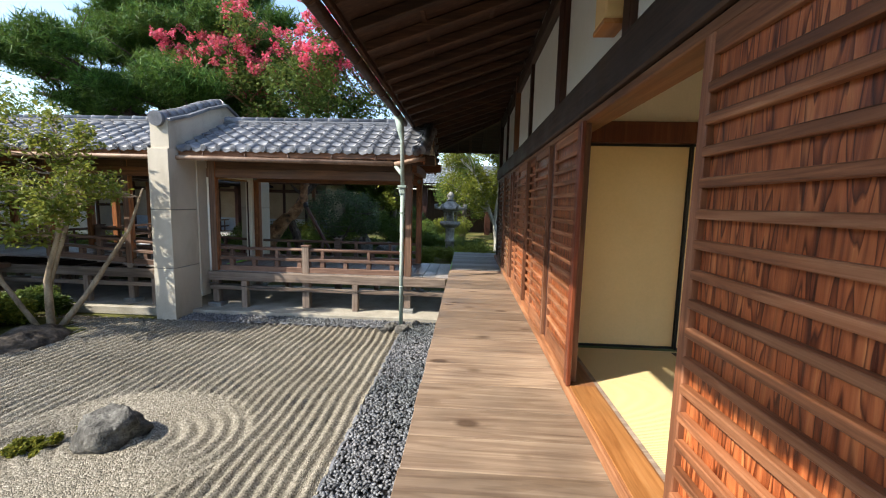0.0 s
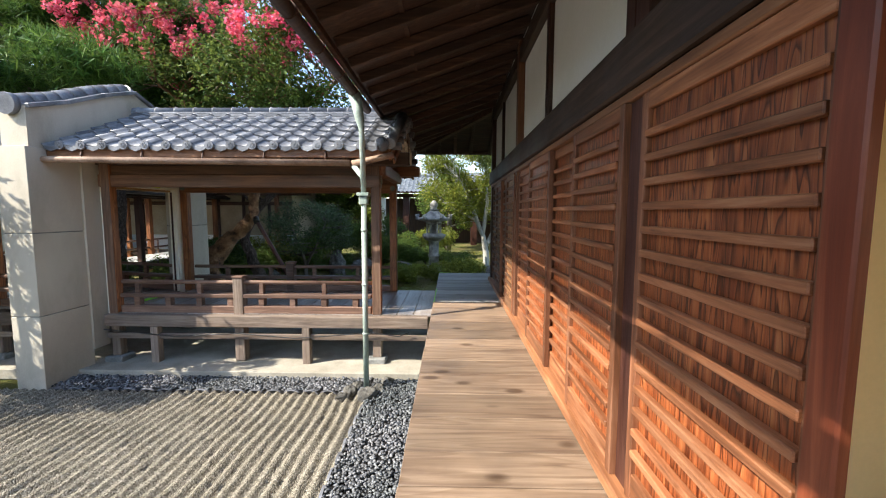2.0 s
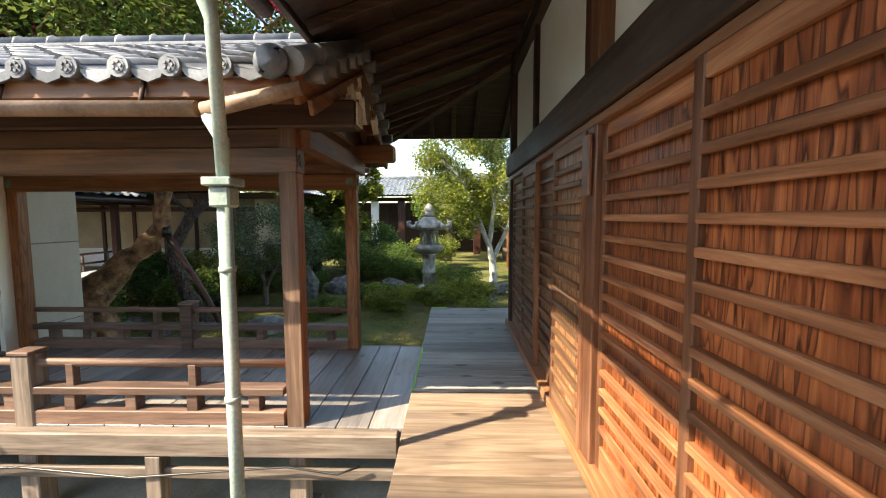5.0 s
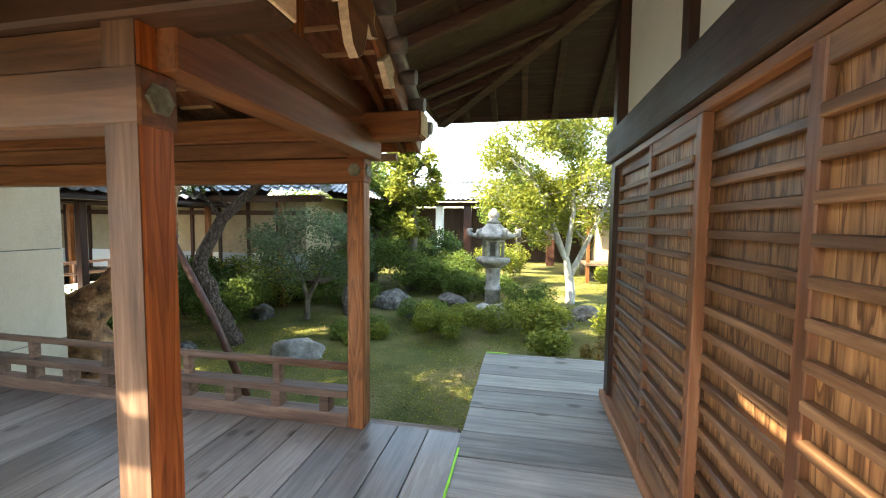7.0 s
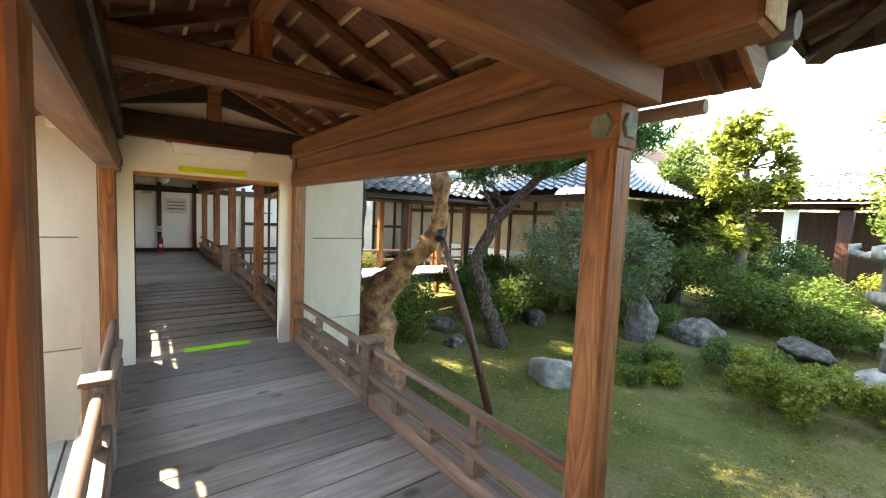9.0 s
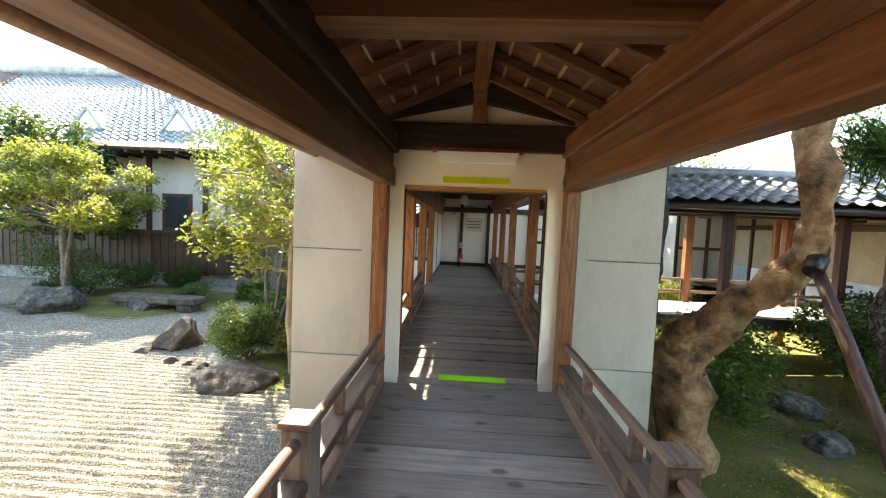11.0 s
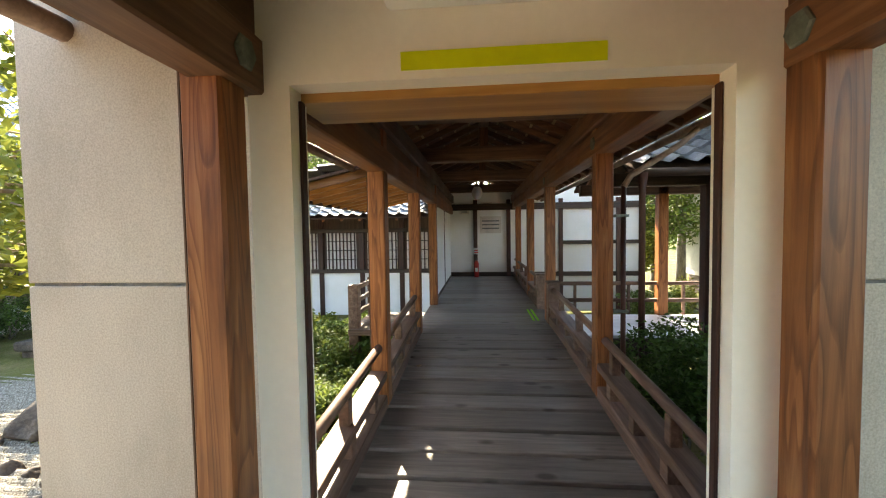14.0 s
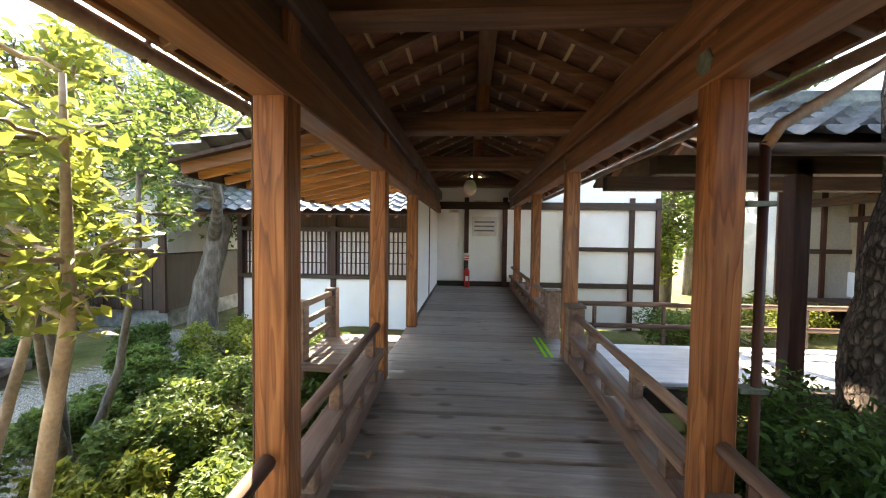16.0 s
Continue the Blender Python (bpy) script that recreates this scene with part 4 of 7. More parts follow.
def fire_wall():
    w = tagged(new("wall_fire"), "sand-coloured rendered fire wall with recessed joints", "wall", kind="structure")
    for y0, y1 in ((6.51, 7.20), (9.26, 9.93)):
        for z0, z1 in ((-0.05, 0.925), (0.937, 1.94), (1.952, 2.97)):
            part("wall_block", boxed(WX0, WX1, y0, y1, z0, z1, 0.004), M_SANDWALL, w)
        part("joint_core", boxed(WX0 + 0.012, WX1 - 0.012, y0 + 0.012, y1 - 0.012, 0, 2.94, 0), M_STONE, w)
    bm = bmesh.new()
    ga = [bm.verts.new((GATE, y, z)) for y, z in ((7.0, 2.88), (9.44, 2.88), (9.44, 3.0), (8.22, 3.58), (7.0, 3.0))]
    gb = [bm.verts.new((GATE - 0.07, v.co.y, v.co.z)) for v in ga]
    bm.faces.new(ga)
    bm.faces.new(gb[::-1])
    for i in range(5):
        bm.faces.new((ga[i], ga[(i + 1) % 5], gb[(i + 1) % 5], gb[i]))
    part("gable_wall", bm, M_CREAM, w, "cream plaster gable")
    # parapet over the roof
    bm = bmesh.new()
    prof = [(6.57, 2.93), (6.57, 3.44), (7.1, 3.62), (7.65, 3.86), (8.22, 4.06), (8.79, 3.86), (9.34, 3.62), (9.94, 3.46), (9.94, 2.93)]
    a = [bm.verts.new((WX0 + 0.02, y, z)) for y, z in prof]
    b = [bm.verts.new((WX1 - 0.02, y, z)) for y, z in prof]
    bm.faces.new(a)
    bm.faces.new(b[::-1])
    for i in range(len(prof)):
        j = (i + 1) % len(prof)
        bm.faces.new((a[i], a[j], b[j], b[i]))
    part("parapet", bm, M_SANDWALL, w)
    for (ya, za), (yb, zb) in zip(prof[1:7], prof[2:8]):
        n = 3
        for k in range(n):
            f0, f1 = k / n, (k + 1) / n
            bm = bmesh.new()
            tube(bm, [((WX0 + WX1) / 2, ya + (yb - ya) * f0, za + (zb - za) * f0 + 0.02), ((WX0 + WX1) / 2, ya + (yb - ya) * f1, za + (zb - za) * f1 + 0.025)], [0.12, 0.105], 10)
            part("coping_tile", bm, M_TILE, w)
        part("coping_bed", beam(((WX0 + WX1) / 2, ya, za), ((WX0 + WX1) / 2, yb, zb), 0.42, 0.05), M_TILE, w)
    bm = bmesh.new()
    tube(bm, [((WX0 + WX1) / 2, 6.49, 3.45), ((WX0 + WX1) / 2, 6.57, 3.46)], [0.125, 0.125], 14)
    part("coping_end", bm, M_TILE, w)


fire_wall()


def doorway():
    d = tagged(new("door_1"), "cream-painted door frame through the fire wall", "doorway", kind="structure")
    bm = bmesh.new()
    out = [(7.435, 0.72), (7.435, 2.876), (9.025, 2.876), (9.025, 0.72), (GY1, 0.72), (GY1, GZ1), (GY0, GZ1), (GY0, 0.72)]
    a = [bm.verts.new((GATE + 0.02, y, z)) for y, z in out]
    b = [bm.verts.new((GATE - 0.10, y, z)) for y, z in out]
    for u, v in ((a, 1), (b, -1)):
        for k in ((0, 1, 6, 7), (1, 2, 5, 6), (2, 3, 4, 5)):
            bm.faces.new([u[i] for i in k][::v])
    for i in range(8):
        bm.faces.new((a[i], a[(i + 1) % 8], b[(i + 1) % 8], b[i]))
    bmesh.ops.bevel(bm, geom=[e for e in bm.edges if len(e.link_faces) == 2 and e.calc_face_angle(0) > 1], offset=0.01, segments=2, affect="EDGES")
    part("frame", bm, M_CREAM, d)
    part("head_lining", boxed(GATE - 0.32, GATE - 0.06, GY0 - 0.03, GY1 + 0.03, GZ1 - 0.03, GZ1 + 0.16, 0.004), M_LINTEL, d, "honey-coloured timber soffit")
    for y0, y1 in ((GY0 + 0.001, GY0 + 0.012), (GY1 - 0.012, GY1 - 0.001)):
        part("jamb_strip", boxed(GATE - 0.065, GATE - 0.035, y0, y1, FLOOR_Z, GZ1 - 0.03, 0.002), M_DARK_Z, d, "dark strip let into the jamb")
    part("threshold", boxed(GATE - 0.11, GATE + 0.015, GY0, GY1, 0.70, FLOOR_Z + 0.012, 0.006), M_FLOOR, d)
    for y0, y1 in ((7.18, 7.434), (9.026, 9.27)):
        part("filler", boxed(GATE - 0.10, GATE - 0.05, y0, y1, 0.3, 2.876, 0), M_SANDWALL, d)
    part("head_beam", boxed(GATE + 0.002, GATE + 0.10, SOUTH - 0.05, NORTH + 0.05, 2.885, 3.11, 0.01), M_DARK_Y, d, "dark beam over the door")
    for y0, y1 in ((7.36, RIDGE_Y - 0.062), (9.08, RIDGE_Y + 0.062)):
        part("gable_rafter", beam((GATE + 0.045, y0, 3.235), (GATE + 0.045, y1, 3.40), 0.09, 0.20), M_DARK_Y, d, "dark sloping rafter against the gable")
    part("king_post", boxed(GATE, GATE + 0.094, RIDGE_Y - 0.06, RIDGE_Y + 0.06, 3.112, 3.42), M_BEAM_Y, d)


doorway()


def strip_light():
    t = thing("strip_light", "white fluorescent strip light under a red-brown board", "lamp")
    part("board", boxed(GATE + 0.02, GATE + 0.13, 7.82, 8.62, 2.865, 2.895, 0.004), M_JAMB, t)
    bm = bmesh.new()
    top = [bm.verts.new((x, y, 2.863)) for x, y in ((GATE + 0.022, 7.86), (GATE + 0.125, 7.86), (GATE + 0.125, 8.58), (GATE + 0.022, 8.58))]
    low = [bm.verts.new((x, y, 2.775)) for x, y in ((GATE + 0.022, 7.885), (GATE + 0.10, 7.885), (GATE + 0.10, 8.555), (GATE + 0.022, 8.555))]
    bm.faces.new(top)
    bm.faces.new(low[::-1])
    for i in range(4):
        bm.faces.new((top[i], top[(i + 1) % 4], low[(i + 1) % 4], low[i]))
    bmesh.ops.bevel(bm, geom=list(bm.edges), offset=0.006, segments=2, affect="EDGES")
    part("diffuser", bm, M_WHITE, t, "white tapered diffuser")


strip_light()
solid("floor_tape", boxed(GATE - 0.075, GATE + 0.045, 7.955, 8.575, FLOOR_Z + 0.0135, FLOOR_Z + 0.0165, 0), M_TAPE, "bright green warning tape on the floor before the doorway", "tape")
solid("door_head_tape", boxed(GATE + 0.021, GATE + 0.024, 7.92, 8.52, 2.60, 2.655, 0), M_TAPE_Y, "bright yellow warning tape over the doorway", "tape")
solid("step_tape", boxed(DECK_L + 0.004, DECK_L + 0.018, 7.72, 8.75, DECK_Z + 0.004, DECK_Z + 0.007, 0), M_TAPE, "bright green tape along the step's edge", "tape")
solid("step_tape", boxed(-0.28, -0.05, DECK_END - 0.025, DECK_END - 0.005, DECK_Z + 0.004, DECK_Z + 0.007, 0), M_TAPE, "bright green tape at the deck's end", "tape")

# end wall of the gallery
def end_wall():
    w = tagged(new("wall_end"), "white plaster end wall with dark posts", "wall", kind="structure")
    z = floor_z(-14)
    part("plaster", boxed(-14.15, -14.0, 7.3, 12.2, z - 0.9, 3.3, 0), M_PLASTER, w)
    for y in (7.3, 8.06, 8.9, 10.2, 11.6, 12.15):
        part("post", boxed(-14.0, -13.93, y - 0.05, y + 0.05, z - 0.9, 2.9), M_DARK_Z, w)
    part("base_board", boxed(-14.0, -13.95, 7.35, 12.2, z, z + 0.11), M_DARK_Y, w)
    part("mid_rail", boxed(-14.0, -13.94, 10.25, 12.2, 1.75, 1.84), M_DARK_Y, w)
    part("head_rail", boxed(-14.0, -13.92, 7.3, 12.2, 2.64, 2.80), M_DARK_Y, w)
    s = tagged(new("wall_side"), "white plaster side wall of the gallery with dark posts", "wall", kind="structure")
    part("plaster", boxed(-13.95, -10.1, SOUTH - 0.05, SOUTH, z + 0.02, 2.55, 0), M_PLASTER, s)
    for x in (-12.1,):
        part("post", boxed(x - 0.04, x + 0.04, SOUTH - 0.06, SOUTH + 0.012, z, 2.55), M_DARK_Z, s)
    part("rail", boxed(-13.95, -10.1, SOUTH - 0.06, SOUTH + 0.012, z, z + 0.06), M_DARK_X, s)


end_wall()

# ---- floorboards ----
def planks(parent, along, start, stop, width, a0, a1, zfun, material, seed, proud=0.03, skip=()):
    """Boards laid side by side, each with slightly uneven edges."""
    g = random.Random(seed)
    x = start
    while x < stop:
        w = width * g.uniform(0.85, 1.15)
        x2 = min(x + w, stop)
        mid = (x + x2) / 2
        if not any(s0 < mid < s1 for s0, s1 in skip):
            e0, e1 = a0 + g.uniform(-0.004, 0.004), a1 + g.uniform(-0.006, 0.006)
            z = zfun(mid) + g.uniform(-0.0015, 0.0015)
            if along == "y":
                part("plank", boxed(x + 0.003, x2 - 0.003, e0, e1, z - proud, z, 0.004), material, parent)
            else:
                part("plank", boxed(e0, e1, x + 0.0025, x2 - 0.0025, z - proud, z, 0.004), material, parent)
        x = x2


deck = tagged(new("floor_veranda"), "weathered brown veranda boards with knots, laid crosswise", "floor", kind="structure")
planks(deck, "x", -4.0, 7.72, 0.33, DECK_L, WALL - 0.05, lambda v: DECK_Z, M_DECK, 3, 0.045)
# From here a grey copy of the boards, coloured as they look in shade.
planks(deck, "x", 7.723, 9.74, 0.33, DECK_L, WALL - 0.05, lambda v: DECK_Z, M_DECK_SHADE, 4, 0.045)
planks(deck, "x", 9.743, DECK_END, 0.30, DECK_L, 2.2, lambda v: DECK_Z, M_DECK_SHADE, 8, 0.045)
gal = tagged(new("floor_gallery"), "worn dark grey gallery boards laid crosswise", "floor", kind="structure")
planks(gal, "y", -13.95, EAST + 0.06, 0.24, SOUTH - 0.06, NORTH + 0.06, floor_z, M_FLOOR, 5, 0.035, [(-5.03, -4.9)])

# ---- plants ----
M_LEAF_DARK = islands("dark_leaf", (0.015, 0.042, 0.008), (0.032, 0.082, 0.014), (0.065, 0.135, 0.024), 0.55, 0.25, 0.25)
M_LEAF_MID = islands("green_leaf", (0.034, 0.070, 0.012), (0.068, 0.125, 0.020), (0.125, 0.185, 0.035), 0.55, 0.25, 0.32)
M_LEAF_LIME = islands("lime_leaf", (0.080, 0.112, 0.014), (0.155, 0.190, 0.024), (0.26, 0.265, 0.04), 0.55, 0.25, 0.36)
M_LEAF_RUST = islands("rust_leaf", (0.06, 0.035, 0.012), (0.13, 0.075, 0.02), (0.20, 0.16, 0.035), 0.6, 0.3, 0.3)
M_LEAF_GREY = islands("greygreen_leaf", (0.03, 0.06, 0.026), (0.06, 0.105, 0.05), (0.115, 0.165, 0.085), 0.55, 0.25, 0.25)
M_NEEDLE = islands("pine_needle", (0.015, 0.055, 0.008), (0.038, 0.115, 0.016), (0.095, 0.20, 0.03), 0.6, 0.25, 0.2)
M_FLOWER = islands("pink_blossom", (0.55, 0.03, 0.10), (0.72, 0.08, 0.19), (0.80, 0.22, 0.32), 0.7, 0.3, 0.3)
M_MOSSY = islands("moss_tuft", (0.06, 0.075, 0.01), (0.13, 0.14, 0.015), (0.26, 0.23, 0.03), 0.9, 0.2, 0.15)
M_BARK = mineral("grey_bark", (0.05, 0.042, 0.034), (0.13, 0.112, 0.092), (0.24, 0.21, 0.175), 9.0, 0.95, 40, 0.9, 0.02, stretch=(1, 1, 0.3))
M_BARK_PALE = mineral("pale_bark", (0.20, 0.19, 0.165), (0.37, 0.36, 0.325), (0.52, 0.51, 0.465), 7.0, 0.9, 40, 0.5, 0.01, stretch=(1, 1, 0.4))
M_BARK_TAN = mineral("smooth_tan_bark", (0.02, 0.014, 0.011), (0.24, 0.125, 0.06), (0.44, 0.28, 0.16), 5.5, 0.75, 18, 1.0, 0.05)
def pine_bark():
    """Scaly plates parted by dark cracks."""
    m, nt, b = shader("pine_bark", 0.95, 0, 0.2)
    v, _ = coords(nt, (1, 1, 0.5))
    vo = nt.nodes.new("ShaderNodeTexVoronoi")
    vo.feature = "DISTANCE_TO_EDGE"
    vo.inputs["Scale"].default_value = 24.0
    n = noise_tex(nt, v, 22, 6)
    warp = nt.nodes.new("ShaderNodeMixRGB")
    warp.inputs[0].default_value = 0.06
    nt.links.new(v, warp.inputs[1])
    nt.links.new(n, warp.inputs[2])
    nt.links.new(warp.outputs[0], vo.inputs["Vector"])
    col = ramp(nt, n, [(0.3, (0.055, 0.042, 0.036)), (0.55, (0.13, 0.10, 0.085)), (0.75, (0.24, 0.195, 0.165))])
    col = mixed(nt, col, ramp(nt, vo.outputs["Distance"], [(0.0, (0.5, 0.47, 0.45)), (0.16, (1.0, 1.0, 1.0))]), 1.0, "MULTIPLY")
    nt.links.new(col, b.inputs["Base Color"])
    bump(nt, b, ramp(nt, vo.outputs["Distance"], [(0.0, (0, 0, 0)), (0.2, (1, 1, 1))]), 1.0, 0.03)
    return m


M_BARK_PINE = pine_bark()


def leaf_cloud(pts, size, g, aspect=0.5, up=0.4, spread=0.3):
    """Small folded leaves at points: four corners each, tips drooping or lifted at random."""
    n = len(pts)
    d = g.normal(0, 1, (n, 3))
    d[:, 2] = d[:, 2] * 0.6 - 0.1
    d /= np.linalg.norm(d, axis=1, keepdims=True)
    nrm = g.normal(0, 1, (n, 3)) + (0, 0, up * 3)
    s = np.cross(d, nrm)
    s /= np.linalg.norm(s, axis=1, keepdims=True) + 1e-9
    w = np.cross(s, d)
    L = (size * g.uniform(1 - spread, 1 + spread, (n, 1)))
    a = pts
    tip = pts + d * L
    m1 = pts + d * L * 0.5 + s * L * aspect * 0.5 + w * L * 0.08
    m2 = pts + d * L * 0.5 - s * L * aspect * 0.5 + w * L * 0.08
    v = np.stack([a, m1, tip, m2], 1).reshape(-1, 3)
    f = np.arange(4 * n).reshape(n, 4)
    return v, f


def needle_cloud(pts, size, g, per=9):
    """Pine tufts: a brush of thin needles at every point, leaning upward."""
    p = np.repeat(pts, per, 0)
    n = len(p)
    d = g.normal(0, 1, (n, 3)) + (0, 0, 0.8)
    d /= np.linalg.norm(d, axis=1, keepdims=True)
    s = np.cross(d, g.normal(0, 1, (n, 3)))
    s /= np.linalg.norm(s, axis=1, keepdims=True) + 1e-9
    L = size * g.uniform(0.7, 1.2, (n, 1))
    v = np.stack([p - s * L * 0.05, p + s * L * 0.05, p + d * L], 1).reshape(-1, 3)
    return v, np.arange(3 * n).reshape(n, 3)


def clump_points(clumps, n, g, shell=0.55, flat=1.0):
    """Points in uneven ellipsoid clumps (x, y, z, r), denser near the outside and top."""
    w = np.array([c[3] ** 2 for c in clumps])
    k = g.choice(len(clumps), n, p=w / w.sum())
    c = np.array([c[:3] for c in clumps])[k]
    r = np.array([c_[3] for c_ in clumps])[k]
    d = g.normal(0, 1, (n, 3))
    d /= np.linalg.norm(d, axis=1, keepdims=True)
    rad = r * (shell + (1 - shell) * g.random(n) ** 0.7) * g.uniform(0.75, 1.1, n)
    return c + d * rad[:, None] * (1, 1, flat)


def clumps_in(centre, radii, count, size, seed, low=-1.0):
    g = random.Random(seed)
    out = []
    while len(out) < count:
        p = Vector((g.uniform(-1, 1), g.uniform(-1, 1), g.uniform(low, 1)))
        if 0.25 < p.length < 1:
            out.append((centre[0] + p.x * radii[0], centre[1] + p.y * radii[1], centre[2] + p.z * radii[2], size * g.uniform(0.6, 1.3)))
    return out


def limb(bm, a, b, r0, r1, g, sides=7, wander=0.08):
    a, b = Vector(a), Vector(b)
    n = 5
    L = (b - a).length
    pts, rad = [], []
    for i in range(n + 1):
        f = i / n
        p = a.lerp(b, f)
        p += Vector((g.uniform(-1, 1), g.uniform(-1, 1), g.uniform(-0.3, 1) * (1 - f))) * wander * L * math.sin(f * math.pi)
        pts.append(p)
        rad.append(r0 + (r1 - r0) * f)
    tube(bm, pts, rad, sides)
    return pts


def tree(name, label, stems, clumps, bark, leaf, leaves, size, seed, kind="leaf", category="tree", flowers=None, group="", twig=0.012, flat=1.0, shell=0.5, sides=8, rough=0.0):
    """Stems are lists of (x, y, z, r); every clump hangs on a limb from the nearest stem point below it."""
    g = random.Random(seed)
    t = thing(name, label, category, group, stems[0][0][:3])
    o = Vector(stems[0][0][:3])
    bm = bmesh.new()
    knots = []
    for st in stems:
        pts = [Vector(p[:3]) - o for p in st]
        fine, rad = [], []
        for (p, q, r, s) in zip(pts, pts[1:], [x[3] for x in st], [x[3] for x in st[1:]]):
            for k in range(4):
                f = k / 4
                j = min(0.2 * min(r, s), 0.022)
                fine.append(p.lerp(q, f) + Vector((g.uniform(-j, j), g.uniform(-j, j), 0)))
                rad.append((r + (s - r) * f) * g.uniform(0.97, 1.03))
        fine.append(pts[-1])
        rad.append(st[-1][3])
        tube(bm, fine, rad, sides)
        if rough:
            for v in bm.verts:
                v.co += noise.noise_vector(v.co * 4.5 + Vector((seed, 0, 0))) * rough + noise.noise_vector(v.co * 11) * rough * 0.4
        knots += list(zip(fine, rad))[len(fine) // 3:]
    for c in clumps:
        p = Vector(c[:3]) - o
        k, r = min(knots, key=lambda kr: (kr[0] - p).length + max(0, kr[0].z - p.z) * 1.5)
        pts = limb(bm, k, p, min(r * 0.6, 0.02 + 0.014 * (p - k).length), twig, g, 6)
        for _ in range(3):
            q = pts[g.randint(2, 5)]
            limb(bm, q, p + Vector((g.uniform(-1, 1), g.uniform(-1, 1), g.uniform(-0.5, 0.9))) * c[3] * 0.9, twig * 1.1, twig * 0.4, g, 4)
    part("trunk", bm, bark, t)
    ng = np.random.default_rng(seed)
    P = clump_points(clumps, leaves, ng, shell, flat) - np.array(o)
    v, f = leaf_cloud(P, size, ng) if kind == "leaf" else needle_cloud(P, size, ng)
    ob = new("crown", raw("crown", v, f, leaf))
    ob.parent = t
    if flowers:
        mat, n, fs, top = flowers
        Q = clump_points(top, n, ng, 0.3) - np.array(o)
        v, f = leaf_cloud(Q, fs, ng, 0.9, 0.2)
        ob = new("blossom", raw("blossom", v, f, mat))
        ob.parent = t
        ob["label"] = "clusters of deep pink blossom"
    return t


def shrub(name, label, centre, radii, leaf, leaves, size, seed, group="garden shrubs", bumps=9, stems=5):
    """A low shrub: short stems and a lumpy mound of leaves."""
    t = thing(name, label, "shrub", group, (centre[0], centre[1], 0.0))
    o = Vector((centre[0], centre[1], 0))
    g = random.Random(seed)
    cl = [(0, 0, centre[2], min(radii) * 0.8)]
    for i in range(bumps):
        a = i * 2.4 + g.random()
        q = g.uniform(0.45, 0.8)
        cl.append((math.cos(a) * radii[0] * q, math.sin(a) * radii[1] * q, centre[2] + radii[2] * g.uniform(-0.35, 0.45), min(radii) * g.uniform(0.4, 0.65)))
    bm = bmesh.new()
    for i in range(stems):
        c = cl[g.randrange(len(cl))]
        limb(bm, (g.uniform(-0.08, 0.08), g.uniform(-0.08, 0.08), -0.05), c[:3], 0.018, 0.006, g, 5)
    part("stems", bm, M_BARK, t)
    ng = np.random.default_rng(seed)
    P = clump_points(cl, leaves, ng, 0.6)
    P[:, 2] = np.maximum(P[:, 2], 0.02)
    v, f = leaf_cloud(P, size, ng)
    ob = new("foliage", raw("foliage", v, f, leaf))
    ob.parent = t
    return t


def rock(label, centre, size, seed, material=None, group="garden rocks", sharp=0.35):
    """A weathered boulder with broken planes."""
    bm = bmesh.new()
    bmesh.ops.create_icosphere(bm, subdivisions=4, radius=1)
    g = random.Random(seed)
    cuts = []
    for _ in range(11):
        n = Vector((g.gauss(0, 1), g.gauss(0, 1), g.gauss(0.2, 0.8))).normalized()
        cuts.append((n, g.uniform(0.62, 0.9)))
    for v in bm.verts:
        for n, d in cuts:
            e = v.co.dot(n) - d
            if e > 0:
                v.co -= n * e * 0.92
        v.co += v.co.normalized() * (noise.fractal(v.co * 2.0 + Vector((seed, 0, 0)), 0.8, 2.1, 6) * 0.13 + (abs(noise.noise(v.co * 4.5 + Vector((seed, 1, 0)))) - 0.2) * 0.07 + noise.noise(v.co * 13 + Vector((seed, 1, 0))) * 0.014)
    z0 = centre[2]
    bmesh.ops.transform(bm, matrix=Matrix.Translation((centre[0], centre[1], z0 + size[2] * 0.55)) @ pose(0, 0, 0, 0, 0, g.uniform(0, 360)) @ Matrix.Diagonal((*size, 1)), verts=bm.verts)
    for f in bm.faces:
        f.smooth = True
    return solid("boulder", bm, material or M_ROCK, label, "rock", "", group)


# south garden
rock("blue-grey boulder lying in the raked gravel", (-3.05, 3.15, -0.02), (0.31, 0.24, 0.22), 5)
rock("brown rough boulder beside the raked gravel", (-7.6, 3.5, -0.05), (0.36, 0.42, 0.36), 6, M_ROCK_BROWN)
rock("flat brown rock at the gravel's edge", (-6.25, 5.2, -0.05), (0.42, 0.6, 0.2), 7, M_ROCK_BROWN)
for i, (x, y, s) in enumerate([(-9.4, -0.6, 0.6), (-9.7, 1.1, 0.3), (-8.8, -2.2, 0.7), (-6.85, 3.9, 0.12), (-6.8, 4.2, 0.1), (-6.75, 4.45, 0.11), (-6.6, 4.7, 0.1), (-7.2, 3.2, 0.13)]):
    rock("small weathered stone in the garden", (x, y, -0.03), (s, s * 0.8, s * 0.75), 20 + i, M_ROCK_BROWN if i > 2 else M_ROCK)


